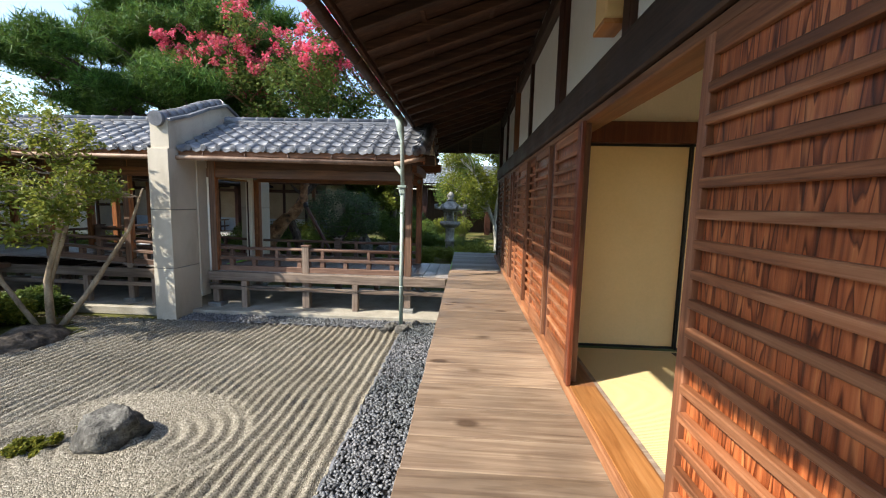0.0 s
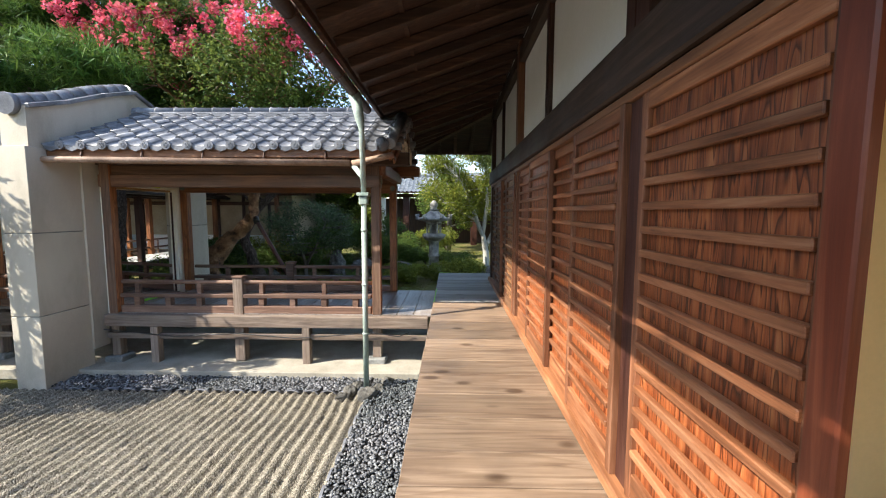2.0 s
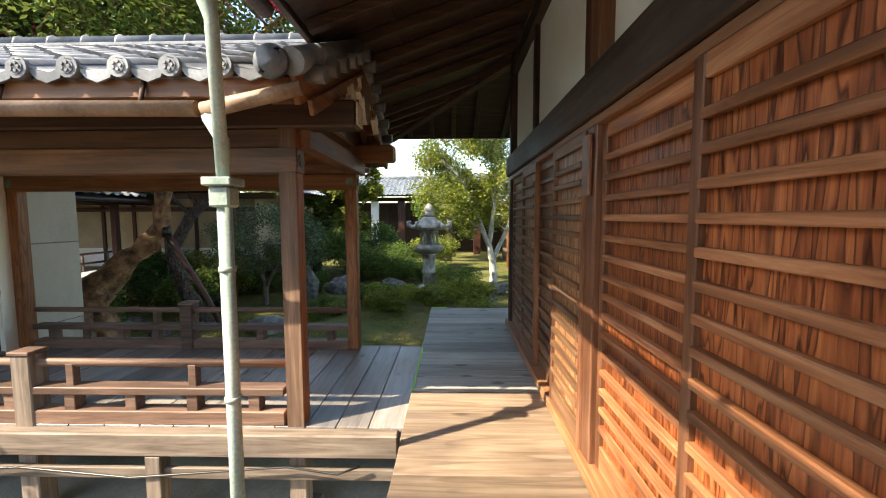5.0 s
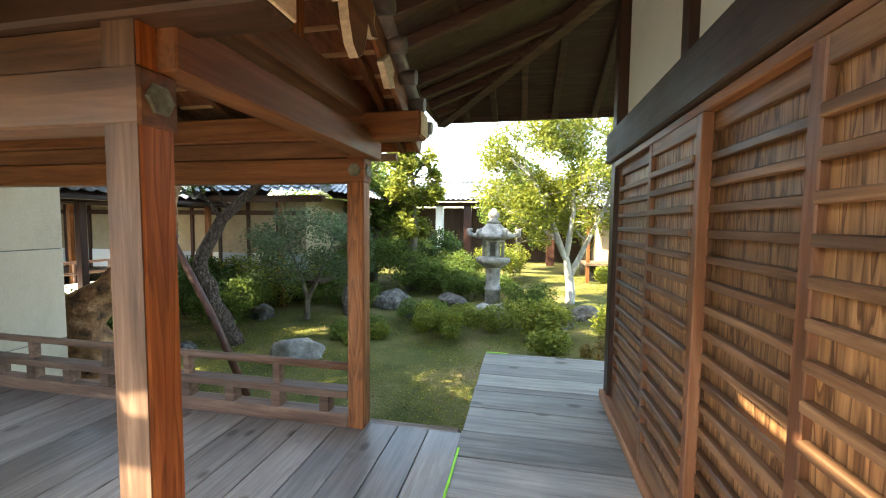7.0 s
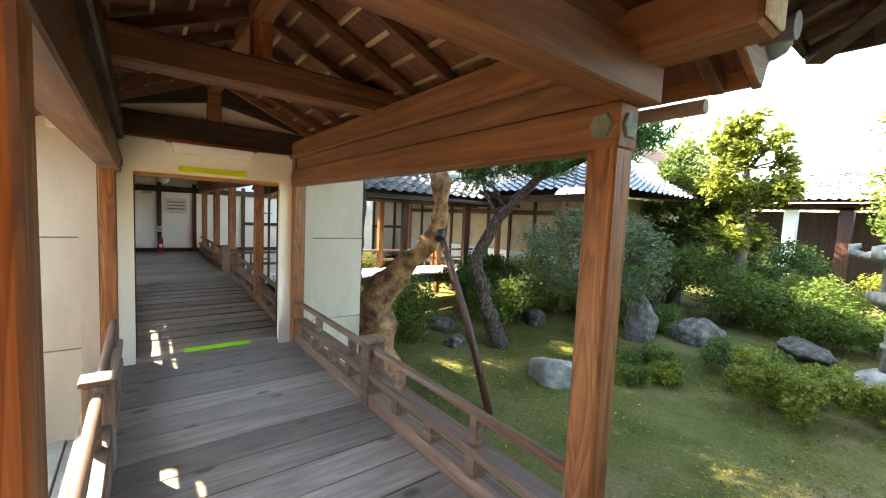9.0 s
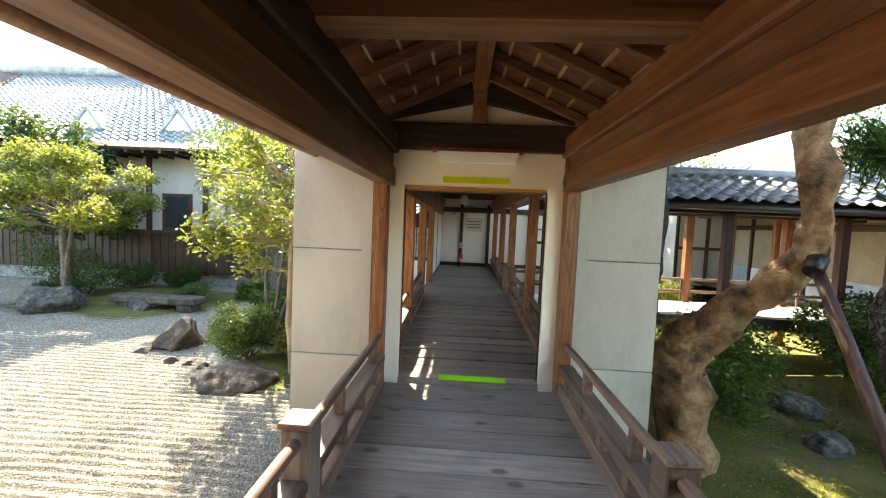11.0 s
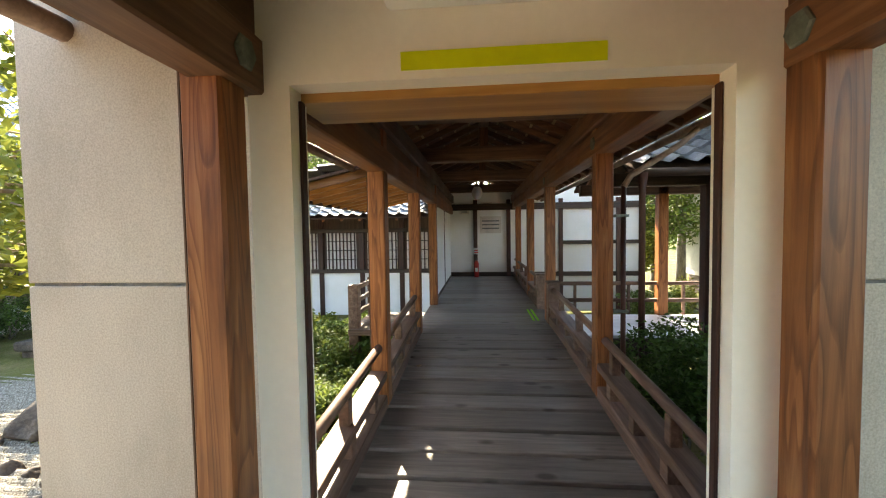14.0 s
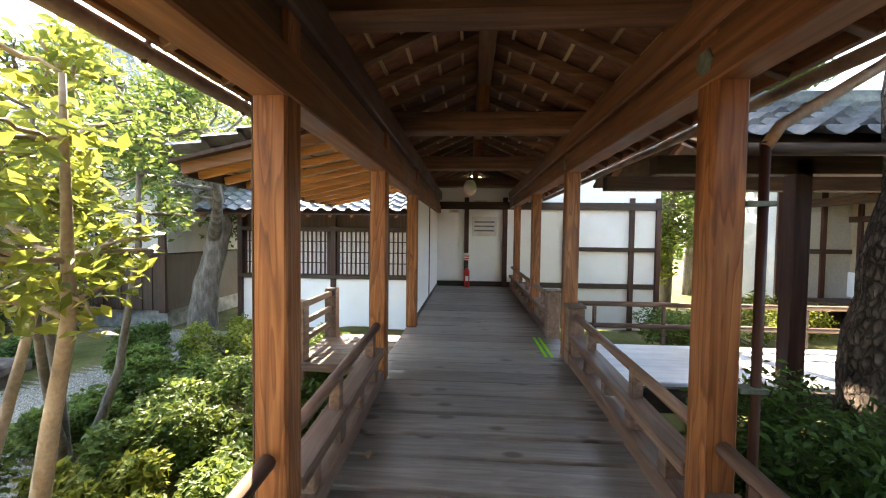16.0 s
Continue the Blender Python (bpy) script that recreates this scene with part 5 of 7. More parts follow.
def moss_bed(name, label, cx, cy, rx, ry, h, seed, tufts=2500):
    """A low mossy mound with a ragged edge and fine tufts."""
    bm = bmesh.new()
    n, rings = 40, 8
    c = bm.verts.new((cx, cy, h))
    prev = None
    first = None
    for k in range(1, rings + 1):
        f = k / rings
        ring = []
        for i in range(n):
            a = i * 2 * math.pi / n
            e = f * (1 + 0.22 * noise.noise((math.cos(a) * 1.7 + seed, math.sin(a) * 1.7, 0)) + 0.06 * noise.noise((math.cos(a) * 6 + seed, math.sin(a) * 6, 2)))
            ring.append(bm.verts.new((cx + math.cos(a) * rx * e, cy + math.sin(a) * ry * e, max(-0.04, h * (1 - f ** 2.2) - 0.01 * f + 0.015 * noise.noise((math.cos(a) * 3 * f, math.sin(a) * 3 * f, seed))))))
        for i in range(n):
            j = (i + 1) % n
            if prev:
                bm.faces.new((prev[i], prev[j], ring[j], ring[i])).smooth = True
            else:
                bm.faces.new((c, ring[i], ring[j])).smooth = True
        prev = ring
    return solid(name, bm, M_MOSS, label, "moss", "stuff")


moss_bed("moss_bank", "green moss bank under the garden trees", -7.5, 5.6, 1.9, 1.0, 0.10, 3)
moss_bed("moss_bank", "green moss bank along the gravel", -10.8, 0.2, 2.2, 3.2, 0.12, 5)
moss_bed("moss_bank", "green moss bank beside the gallery", -10.6, 5.2, 3.2, 1.9, 0.10, 8)
shrub("moss_tuft", "bright moss cushion beside the boulder", (-3.62, 2.98, 0.04), (0.26, 0.16, 0.08), M_MOSSY, 2600, 0.03, 11, "", 8, 2)
shrub("moss_tuft", "bright moss cushion beside the boulder", (-3.36, 3.3, 0.05), (0.12, 0.18, 0.09), M_MOSSY, 1600, 0.03, 12, "", 6, 2)

T0 = [[(-8.05, 5.05, -0.05, 0.05), (-8.0, 5.0, 0.8, 0.04), (-7.8, 5.1, 1.7, 0.03), (-7.7, 5.2, 2.6, 0.012)],
      [(-8.1, 5.1, -0.05, 0.045), (-8.3, 5.3, 0.7, 0.035), (-8.2, 5.6, 1.7, 0.025), (-8.1, 5.7, 2.7, 0.01)],
      [(-8.0, 5.1, -0.05, 0.045), (-7.6, 5.4, 0.7, 0.035), (-7.2, 5.7, 1.6, 0.025), (-7.0, 5.8, 2.3, 0.01)],
      [(-8.15, 5.0, -0.05, 0.04), (-8.5, 4.8, 0.8, 0.03), (-8.9, 4.7, 1.8, 0.02), (-9.0, 4.7, 2.5, 0.01)]]
M_BARK_FAWN = mineral("fawn_bark", (0.16, 0.12, 0.08), (0.30, 0.23, 0.155), (0.43, 0.35, 0.25), 8.0, 0.85, 40, 0.4, 0.01, stretch=(1, 1, 0.4))
T1 = [[(x + 1.45, y + 0.8, z, r * 1.15) for x, y, z, r in st] for st in T0]
T2 = [[(x - 0.3, y - 0.4, z * 1.15, r) for x, y, z, r in st] for st in T0[:3]]
tree("garden_tree", "slender many-stemmed tree with yellow-green leaves", T1, clumps_in((-6.6, 5.75, 2.35), (1.25, 0.9, 1.15), 48, 0.27, 3, -0.75), M_BARK_FAWN, M_LEAF_LIME, 5600, 0.088, 3, shell=0.12)
tree("garden_tree", "crooked dark-stemmed small tree with green leaves", T2, clumps_in((-8.2, 4.8, 2.7), (1.2, 1.0, 1.1), 30, 0.26, 13, -0.6), M_BARK, M_LEAF_MID, 3800, 0.08, 13, shell=0.2)
shrub("round_shrub", "dense rounded bright green shrub", (-7.15, 4.9, 0.5), (0.5, 0.45, 0.5), M_LEAF_MID, 9000, 0.05, 14)
tree("maple_tree", "low spreading maple with yellow-green leaves", [[(-9.9, -0.9, 0, 0.1), (-9.8, -0.8, 0.9, 0.08), (-10.0, -1.1, 1.8, 0.05)], [(-9.9, -0.9, 0.3, 0.07), (-9.4, -0.3, 1.4, 0.04), (-9.2, 0.0, 2.1, 0.02)]],
     clumps_in((-9.8, -0.9, 2.5), (1.7, 1.9, 1.15), 42, 0.4, 6, -0.6), M_BARK, M_LEAF_LIME, 13000, 0.10, 6, flat=0.6, shell=0.2)
for i, (x, y, r) in enumerate([(-10.6, 1.6, 0.5), (-11.6, 2.6, 0.45), (-12.3, -1.2, 0.7), (-10.2, -1.6, 0.45), (-11.5, -2.5, 1.25), (-10.9, -1.3, 0.85), (-12.7, -0.2, 0.6)]):
    shrub("round_shrub", "dark clipped round shrub on the moss", (x, y, r * 0.6), (r, r, r * 0.62), M_LEAF_DARK if i != 1 else M_LEAF_MID, 3500, 0.06, 40 + i)
for i, (x, y, rx, ry, h) in enumerate([(-8.6, 6.2, 0.8, 0.5, 0.45), (-9.7, 5.3, 0.9, 0.7, 0.6), (-8.9, 4.3, 0.9, 0.6, 0.45), (-10.8, 6.0, 0.7, 0.6, 0.65), (-11.2, 4.6, 0.9, 0.8, 0.65), (-7.7, 6.5, 0.7, 0.4, 0.5), (-10.4, 3.7, 0.9, 0.6, 0.5), (-8.3, 5.5, 0.8, 0.5, 0.6), (-9.4, 6.4, 0.8, 0.5, 0.7), (-7.4, 5.7, 0.6, 0.5, 0.5)]):
    shrub("azalea_shrub", "leafy green azalea shrub by the gallery", (x, y, h * 0.55), (rx, ry, h * 0.6), M_LEAF_LIME if i in (4, 9) else M_LEAF_MID, 6500, 0.065, 50 + i)
tree("garden_tree", "thick-trunked old evergreen with glossy leaves", [[(-13.0, 2.6, -0.1, 0.30), (-13.1, 2.7, 1.0, 0.24), (-13.3, 2.9, 2.2, 0.2), (-13.2, 2.7, 3.6, 0.12)], [(-13.2, 2.8, 1.9, 0.14), (-12.4, 3.4, 2.7, 0.08), (-11.8, 3.7, 3.3, 0.04)]],
     clumps_in((-12.4, 2.9, 3.5), (2.6, 2.2, 1.4), 46, 0.5, 10, -0.6), M_BARK, M_LEAF_MID, 15000, 0.09, 10, shell=0.25)
solid("stone_bridge", box(box(boxed(-10.1, -9.65, 0.3, 2.3, 0.20, 0.36, 0.03), -10.05, -9.7, 0.4, 0.75, -0.05, 0.20, 0.02), -10.05, -9.7, 1.85, 2.2, -0.05, 0.20, 0.02), M_ROCK_BROWN, "low dark stone slab bridge", "bridge")

# north garden
def crape_myrtle():
    st = [[(-5.12, 10.35, -0.1, 0.26), (-5.18, 10.35, 0.45, 0.21), (-5.28, 10.3, 0.9, 0.255), (-5.22, 10.36, 1.2, 0.20), (-4.85, 10.6, 1.65, 0.13), (-4.5, 10.8, 2.05, 0.12), (-4.45, 10.8, 2.5, 0.10), (-4.4, 10.6, 3.4, 0.085), (-4.2, 10.4, 4.4, 0.05)],
          [(-4.42, 10.7, 3.0, 0.07), (-5.2, 10.3, 4.0, 0.05), (-6.0, 9.9, 4.9, 0.025)],
          [(-4.4, 10.6, 3.4, 0.06), (-3.2, 10.4, 4.3, 0.045), (-2.2, 10.2, 5.0, 0.02)]]
    cl = clumps_in((-4.3, 10.2, 5.15), (3.0, 1.7, 1.35), 74, 0.48, 21, -0.9)
    top = [(c[0], c[1] - 0.1, c[2] + 0.2, c[3] * 0.45) for c in cl if c[2] > 4.75 or c[0] < -5.6]
    g = random.Random(4)
    top = [(x + g.uniform(-0.45, 0.45), y + g.uniform(-0.4, 0.2), z + g.uniform(-0.1, 0.45), 0.12) for x, y, z, r in top for _ in range(5)]
    return tree("crape_myrtle", "crape myrtle with smooth tan bark and pink blossom", st, cl, M_BARK_TAN, M_LEAF_MID, 26000, 0.085, 21, flowers=(M_FLOWER, 14000, 0.06, top), shell=0.2, sides=22, rough=0.035)


crape_myrtle()


def prop_pole():
    t = thing("prop_pole", "dark slanting timber pole propping the old trunk", "prop")
    bm = bmesh.new()
    tube(bm, [(-3.38, 10.85, -0.05), (-3.85, 10.85, 0.95), (-4.45, 10.78, 2.1)], [0.05, 0.046, 0.042], 10)
    part("pole", bm, M_DARK_Z, t)
    bm = bmesh.new()
    tube(bm, [(-4.38, 10.74, 1.98), (-4.44, 10.83, 2.08)], [0.065, 0.065], 10)
    part("binding", bm, M_BLACK, t, "dark rope binding")


prop_pole()
PA = [[(-8.15, 11.12, -0.1, 0.42), (-8.12, 11.10, 0.35, 0.34), (-8.06, 11.10, 1.4, 0.30), (-8.0, 11.17, 2.4, 0.265), (-7.95, 11.10, 3.3, 0.24), (-7.85, 11.05, 4.1, 0.22), (-8.2, 11.8, 6.0, 0.15), (-8.2, 12.4, 7.8, 0.08)],
      [(-8.1, 11.0, 0.28, 0.17), (-7.65, 10.75, 0.12, 0.12), (-7.1, 10.4, -0.03, 0.05)], [(-8.1, 11.2, 0.25, 0.16), (-7.6, 11.3, 0.10, 0.11), (-7.0, 11.5, -0.04, 0.05)], [(-8.2, 11.0, 0.2, 0.15), (-8.3, 10.55, 0.08, 0.1), (-8.2, 10.1, -0.04, 0.05)],
      [(-7.85, 11.05, 3.6, 0.14), (-9.8, 11.0, 4.6, 0.10), (-11.8, 10.6, 4.9, 0.05)], [(-7.85, 11.1, 4.2, 0.12), (-6.8, 11.6, 5.2, 0.08), (-6.2, 11.5, 5.8, 0.04)],
      [(-8.05, 11.45, 5.0, 0.12), (-10.2, 12.6, 6.2, 0.08), (-12.4, 12.4, 6.6, 0.04)]]
g_ = random.Random(31)
pine_cl = [(-8.3 + r_ * math.cos(a_), 11.9 + 0.8 * r_ * math.sin(a_), z_, 0.95 * g_.uniform(0.7, 1.25)) for z_, R_ in ((4.7, 4.4), (5.5, 4.2), (6.4, 3.8), (7.3, 3.0), (8.2, 2.0), (8.8, 1.0)) for k_ in range(15) for a_, r_ in [(k_ * 0.483 + z_, R_ * g_.uniform(0.35, 1.0))]]
tree("pine_tree", "large spreading pine with dark layered needles", PA, pine_cl, M_BARK_PINE, M_NEEDLE, 50000, 0.22, 31, "needle", flat=0.35, shell=0.1, twig=0.02, sides=12)
PB = [[(-5.05, 12.75, -0.1, 0.17), (-5.35, 12.6, 0.7, 0.14), (-5.6, 12.5, 1.5, 0.12), (-5.3, 12.7, 2.3, 0.10), (-4.6, 12.9, 3.0, 0.07), (-3.6, 13.0, 3.3, 0.04)]]
tree("pine_tree", "leaning garden pine with a shaggy trunk", PB, [(-4.9, 12.8, 3.3, 0.6), (-4.2, 12.9, 3.4, 0.6), (-3.4, 13.0, 3.3, 0.5), (-5.8, 12.6, 3.2, 0.6), (-5.0, 13.6, 3.5, 0.6), (-4.0, 12.2, 3.25, 0.45), (-2.9, 12.9, 3.45, 0.4), (-6.4, 13.2, 3.3, 0.5)],
     M_BARK_PINE, M_NEEDLE, 1700, 0.18, 32, "needle", flat=0.75, shell=0.1)
WT = [[(1.42, 18.0, -0.05, 0.14), (1.38, 18.0, 0.7, 0.115), (1.25, 17.9, 1.3, 0.09), (0.8, 17.7, 2.4, 0.07), (0.3, 17.6, 3.5, 0.03)],
      [(1.38, 18.0, 0.8, 0.085), (1.8, 17.9, 1.8, 0.06), (2.3, 17.8, 2.9, 0.05), (2.5, 17.7, 3.8, 0.02)], [(1.25, 17.9, 1.4, 0.09), (1.4, 17.7, 2.6, 0.06), (1.3, 17.7, 4.0, 0.03)], [(1.0, 17.8, 1.9, 0.05), (0.0, 17.6, 2.4, 0.03), (-0.6, 17.5, 2.9, 0.012)]]
tree("garden_tree", "pale-barked spreading tree with bright green leaves", WT, clumps_in((1.15, 17.8, 3.7), (2.3, 1.9, 1.95), 80, 0.5, 33, -0.95), M_BARK_PALE, M_LEAF_LIME, 30000, 0.10, 33, shell=0.2)
OT = [[(-4.75, 14.6, -0.05, 0.07), (-4.7, 14.6, 0.5, 0.06), (-4.9, 14.6, 1.1, 0.04), (-5.2, 14.6, 1.8, 0.02)], [(-4.7, 14.6, 0.5, 0.05), (-4.3, 14.5, 1.2, 0.03), (-4.0, 14.5, 1.9, 0.015)]]
tree("garden_tree", "small grey-green olive-like garden tree", OT, clumps_in((-4.6, 14.5, 1.65), (1.35, 1.1, 0.95), 34, 0.33, 34, -0.8), M_BARK, M_LEAF_GREY, 9000, 0.07, 34, shell=0.3)
DEF = [("leafy green shrub in the garden", (-6.6, 15.3, 0.8), (1.0, 0.8, 0.8), M_LEAF_LIME, 6500, 0.075),
       ("leafy green shrub in the garden", (-2.2, 18.8, 0.7), (0.9, 0.8, 0.7), M_LEAF_MID, 5500, 0.08),
       ("leafy dark shrub before the hall", (-7.9, 15.2, 0.9), (0.9, 0.6, 0.9), M_LEAF_DARK, 6000, 0.075),
       ("leafy green shrub in the garden", (-5.0, 18.2, 1.1), (1.1, 0.8, 1.1), M_LEAF_MID, 7000, 0.085),
       ("leafy green shrub in the garden", (-3.3, 21.0, 1.2), (1.4, 0.9, 1.2), M_LEAF_DARK, 6500, 0.09),
       ("leafy lime shrub far in the garden", (-6.0, 21.0, 1.2), (1.2, 0.9, 1.2), M_LEAF_LIME, 6000, 0.10),
       ("low azalea mound on the moss", (-1.0, 18.6, 0.45), (1.1, 0.8, 0.45), M_LEAF_MID, 5000, 0.07),
       ("low azalea mound on the moss", (-4.3, 16.2, 0.35), (0.8, 0.6, 0.38), M_LEAF_MID, 4500, 0.06),
       ("low azalea mound with yellow-green tips", (-1.45, 14.1, 0.34), (1.2, 0.75, 0.36), M_LEAF_LIME, 9000, 0.055),
       ("low azalea mound with yellow-green tips", (-0.5, 14.9, 0.32), (0.8, 0.7, 0.32), M_LEAF_LIME, 4500, 0.055),
       ("low azalea mound on the moss", (-2.1, 14.9, 0.28), (0.7, 0.6, 0.3), M_LEAF_MID, 4000, 0.055),
       ("small clipped shrub on the moss", (-2.95, 13.2, 0.16), (0.32, 0.3, 0.2), M_LEAF_MID, 2200, 0.045),
       ("small clipped shrub on the moss", (-3.1, 14.2, 0.18), (0.38, 0.35, 0.22), M_LEAF_MID, 2200, 0.045),
       ("light green nandina shrub", (0.45, 14.2, 0.42), (0.55, 0.45, 0.45), M_LEAF_LIME, 3500, 0.075),
       ("light green nandina shrub", (2.0, 14.6, 0.35), (0.5, 0.6, 0.4), M_LEAF_LIME, 3000, 0.075),
       ("low shrub beside the stone lantern", (0.3, 16.3, 0.4), (0.6, 0.5, 0.45), M_LEAF_MID, 3500, 0.07),
       ("rounded bright green shrub", (-2.3, 20.5, 0.6), (1.2, 0.9, 0.6), M_LEAF_LIME, 5000, 0.08),
       ("dense dark green shrub", (-5.9, 16.8, 0.9), (1.2, 0.9, 0.9), M_LEAF_MID, 7500, 0.08),
       ("dense dark green shrub", (-3.6, 18.6, 0.95), (1.2, 0.9, 0.95), M_LEAF_MID, 7000, 0.085),
       ("dense dark green shrub by the fire wall", (-6.6, 11.5, 0.62), (0.85, 0.75, 0.7), M_LEAF_MID, 6500, 0.07),
       ("dense dark green shrub by the fire wall", (-5.9, 13.6, 0.6), (0.9, 0.7, 0.65), M_LEAF_MID, 5500, 0.07),
       ("feathery green shrub beside the gallery", (-7.45, 10.1, 0.7), (0.6, 0.6, 0.72), M_LEAF_DARK, 7500, 0.06),
       ("rounded shrub behind the rocks", (-7.6, 14.3, 0.7), (1.1, 0.9, 0.7), M_LEAF_DARK, 5500, 0.08),
       ("yellow-green shrub far in the garden", (-0.9, 22.5, 0.9), (1.3, 1.0, 0.9), M_LEAF_LIME, 5000, 0.10),
       ("yellow-green shrub far in the garden", (-4.6, 22.5, 1.0), (1.3, 1.1, 1.0), M_LEAF_MID, 5000, 0.10),
       ("yellow-green shrub far in the garden", (3.4, 20.5, 0.5), (1.2, 0.9, 0.5), M_LEAF_LIME, 4000, 0.09),
       ("small clipped azalea ball on the moss", (-3.35, 13.55, 0.2), (0.34, 0.32, 0.24), M_LEAF_MID, 2600, 0.045),
       ("small clipped azalea ball on the moss", (-2.75, 13.75, 0.16), (0.28, 0.27, 0.2), M_LEAF_LIME, 2000, 0.045),
       ("rounded green shrub behind the lantern", (-1.75, 18.2, 0.5), (0.75, 0.65, 0.55), M_LEAF_MID, 5500, 0.065),
       ("bright loose shrub far in the garden", (-2.5, 19.6, 0.8), (0.9, 0.7, 0.85), M_LEAF_LIME, 4500, 0.085),
       ("leafy nandina shrub at the end of the veranda", (0.55, 13.2, 0.26), (0.36, 0.32, 0.32), M_LEAF_LIME, 1300, 0.075),
       ("dry rust-tinged azalea beside the veranda", (1.7, 13.1, 0.2), (0.75, 0.4, 0.24), M_LEAF_RUST, 3200, 0.05),
       ("sunlit clipped hedge shrub", (-13.0, 13.6, 0.5), (0.9, 1.2, 0.5), M_LEAF_LIME, 5000, 0.07),
       ("sunlit clipped hedge shrub", (-12.3, 11.6, 0.45), (0.6, 0.8, 0.5), M_LEAF_MID, 3500, 0.07)]
for i, (lab, c, r, mat, n, s) in enumerate(DEF):
    shrub("garden_shrub", lab, c, r, mat, n, s, 100 + i)
for i, (x, y, sx, sy, sz) in enumerate([(-3.55, 12.3, 0.46, 0.32, 0.28), (-3.3, 16.3, 0.5, 0.4, 0.4), (-2.6, 15.6, 0.5, 0.3, 0.28), (-3.9, 15.4, 0.35, 0.3, 0.62), (-1.9, 17.6, 0.8, 0.5, 0.2), (1.6, 16.4, 0.5, 0.4, 0.22), (0.9, 15.4, 0.3, 0.3, 0.15), (-5.6, 12.1, 0.25, 0.2, 0.15), (-5.9, 14.6, 0.4, 0.3, 0.25), (-6.6, 12.5, 0.35, 0.3, 0.2), (-5.1, 9.98, 0.22, 0.14, 0.12), (-7.2, 11.2, 0.5, 0.4, 0.3), (2.4, 15.8, 0.4, 0.35, 0.3)]):
    rock("grey weathered garden rock on the moss", (x, y, -0.03), (sx, sy, sz), 60 + i, M_ROCK if i else M_STONE)


M_LANTERN = mineral("pale_granite", (0.11, 0.108, 0.095), (0.235, 0.228, 0.205), (0.37, 0.355, 0.32), 6.0, 0.9, 45, 0.7, 0.015)


def stone_lantern():
    x, y = -0.65, 16.4
    t = thing("stone_lantern", "tall grey stone lantern with a curled cap", "stone lantern", "", (x, y, 0))
    t.scale = (0.98, 0.98, 0.94)
    part("base", lathe(bmesh.new(), [(0.50, -0.05), (0.50, 0.10), (0.42, 0.20), (0.30, 0.27), (0.24, 0.30)], (0, 0, 0), 12), M_LANTERN, t)
    part("shaft", lathe(bmesh.new(), [(0.20, 0.30), (0.18, 0.62), (0.215, 0.66), (0.215, 0.72), (0.18, 0.76), (0.19, 1.22), (0.24, 1.26)], (0, 0, 0), 16), M_LANTERN, t)
    part("platform", lathe(bmesh.new(), [(0.24, 1.26), (0.40, 1.38), (0.43, 1.42), (0.43, 1.52), (0.30, 1.55)], (0, 0, 0), 6), M_LANTERN, t)
    for k in range(6):
        x0, y0 = 0.24 * math.cos(k * math.pi / 3), 0.24 * math.sin(k * math.pi / 3)
        part("fire_box_pillar", boxed(x0 - 0.04, x0 + 0.04, y0 - 0.04, y0 + 0.04, 1.55, 1.93, 0.008), M_LANTERN, t)
    part("fire_box_back", boxed(-0.13, 0.13, 0.13, 0.2, 1.55, 1.93, 0.004), M_LANTERN, t)
    part("fire_box_head", lathe(bmesh.new(), [(0.29, 1.93), (0.30, 1.98), (0.26, 2.0)], (0, 0, 0), 6), M_LANTERN, t)
    bm = lathe(bmesh.new(), [(0.30, 2.0), (0.58, 2.06), (0.60, 2.11), (0.44, 2.18), (0.27, 2.32), (0.17, 2.42)], (0, 0, 0), 6)
    for k in range(6):
        a = k * math.pi / 3
        c = Vector((math.cos(a), math.sin(a), 0))
        tube(bm, [c * 0.5 + Vector((0, 0, 2.10)), c * 0.62 + Vector((0, 0, 2.14)), c * 0.63 + Vector((0, 0, 2.24)), c * 0.54 + Vector((0, 0, 2.26))], [0.06, 0.075, 0.065, 0.04], 8)
    part("cap", bm, M_LANTERN, t, "six-sided cap with curled corners")
    part("finial", lathe(bmesh.new(), [(0.13, 2.42), (0.19, 2.46), (0.10, 2.52), (0.15, 2.60), (0.14, 2.70), (0.04, 2.82)], (0, 0, 0), 12), M_LANTERN, t)


stone_lantern()

# background trees
BG = [(-11.9, -3.0, 1.6, 4.6, M_LEAF_DARK), (-17.5, 14.0, 2.2, 5.0, M_LEAF_MID), (-16.6, 12.4, 1.4, 2.6, M_LEAF_LIME), (-18.0, 6.0, 2.4, 6.0, M_LEAF_MID), (-3.6, 19.2, 0.9, 5.0, M_LEAF_LIME), (-5.2, 19.8, 1.2, 4.2, M_LEAF_MID), (-0.2, 25.0, 1.8, 4.6, M_LEAF_MID), (2.8, 25.5, 2.0, 5.0, M_LEAF_LIME), (-8.2, 25.5, 2.6, 6.0, M_LEAF_LIME), (-10.5, 27.0, 3.0, 7.0, M_LEAF_DARK), (5.5, 27.0, 2.6, 5.5, M_LEAF_LIME), (9.5, 25.0, 2.6, 5.0, M_LEAF_MID), (-1.0, 38.0, 3.0, 5.0, M_LEAF_MID),
      (-15.5, 22.0, 3.0, 7.0, M_LEAF_DARK), (-20.0, 16.0, 3.2, 6.5, M_LEAF_MID), (-18.5, 10.5, 2.6, 5.5, M_LEAF_MID), (-17.0, 2.0, 2.8, 6.0, M_LEAF_MID)]
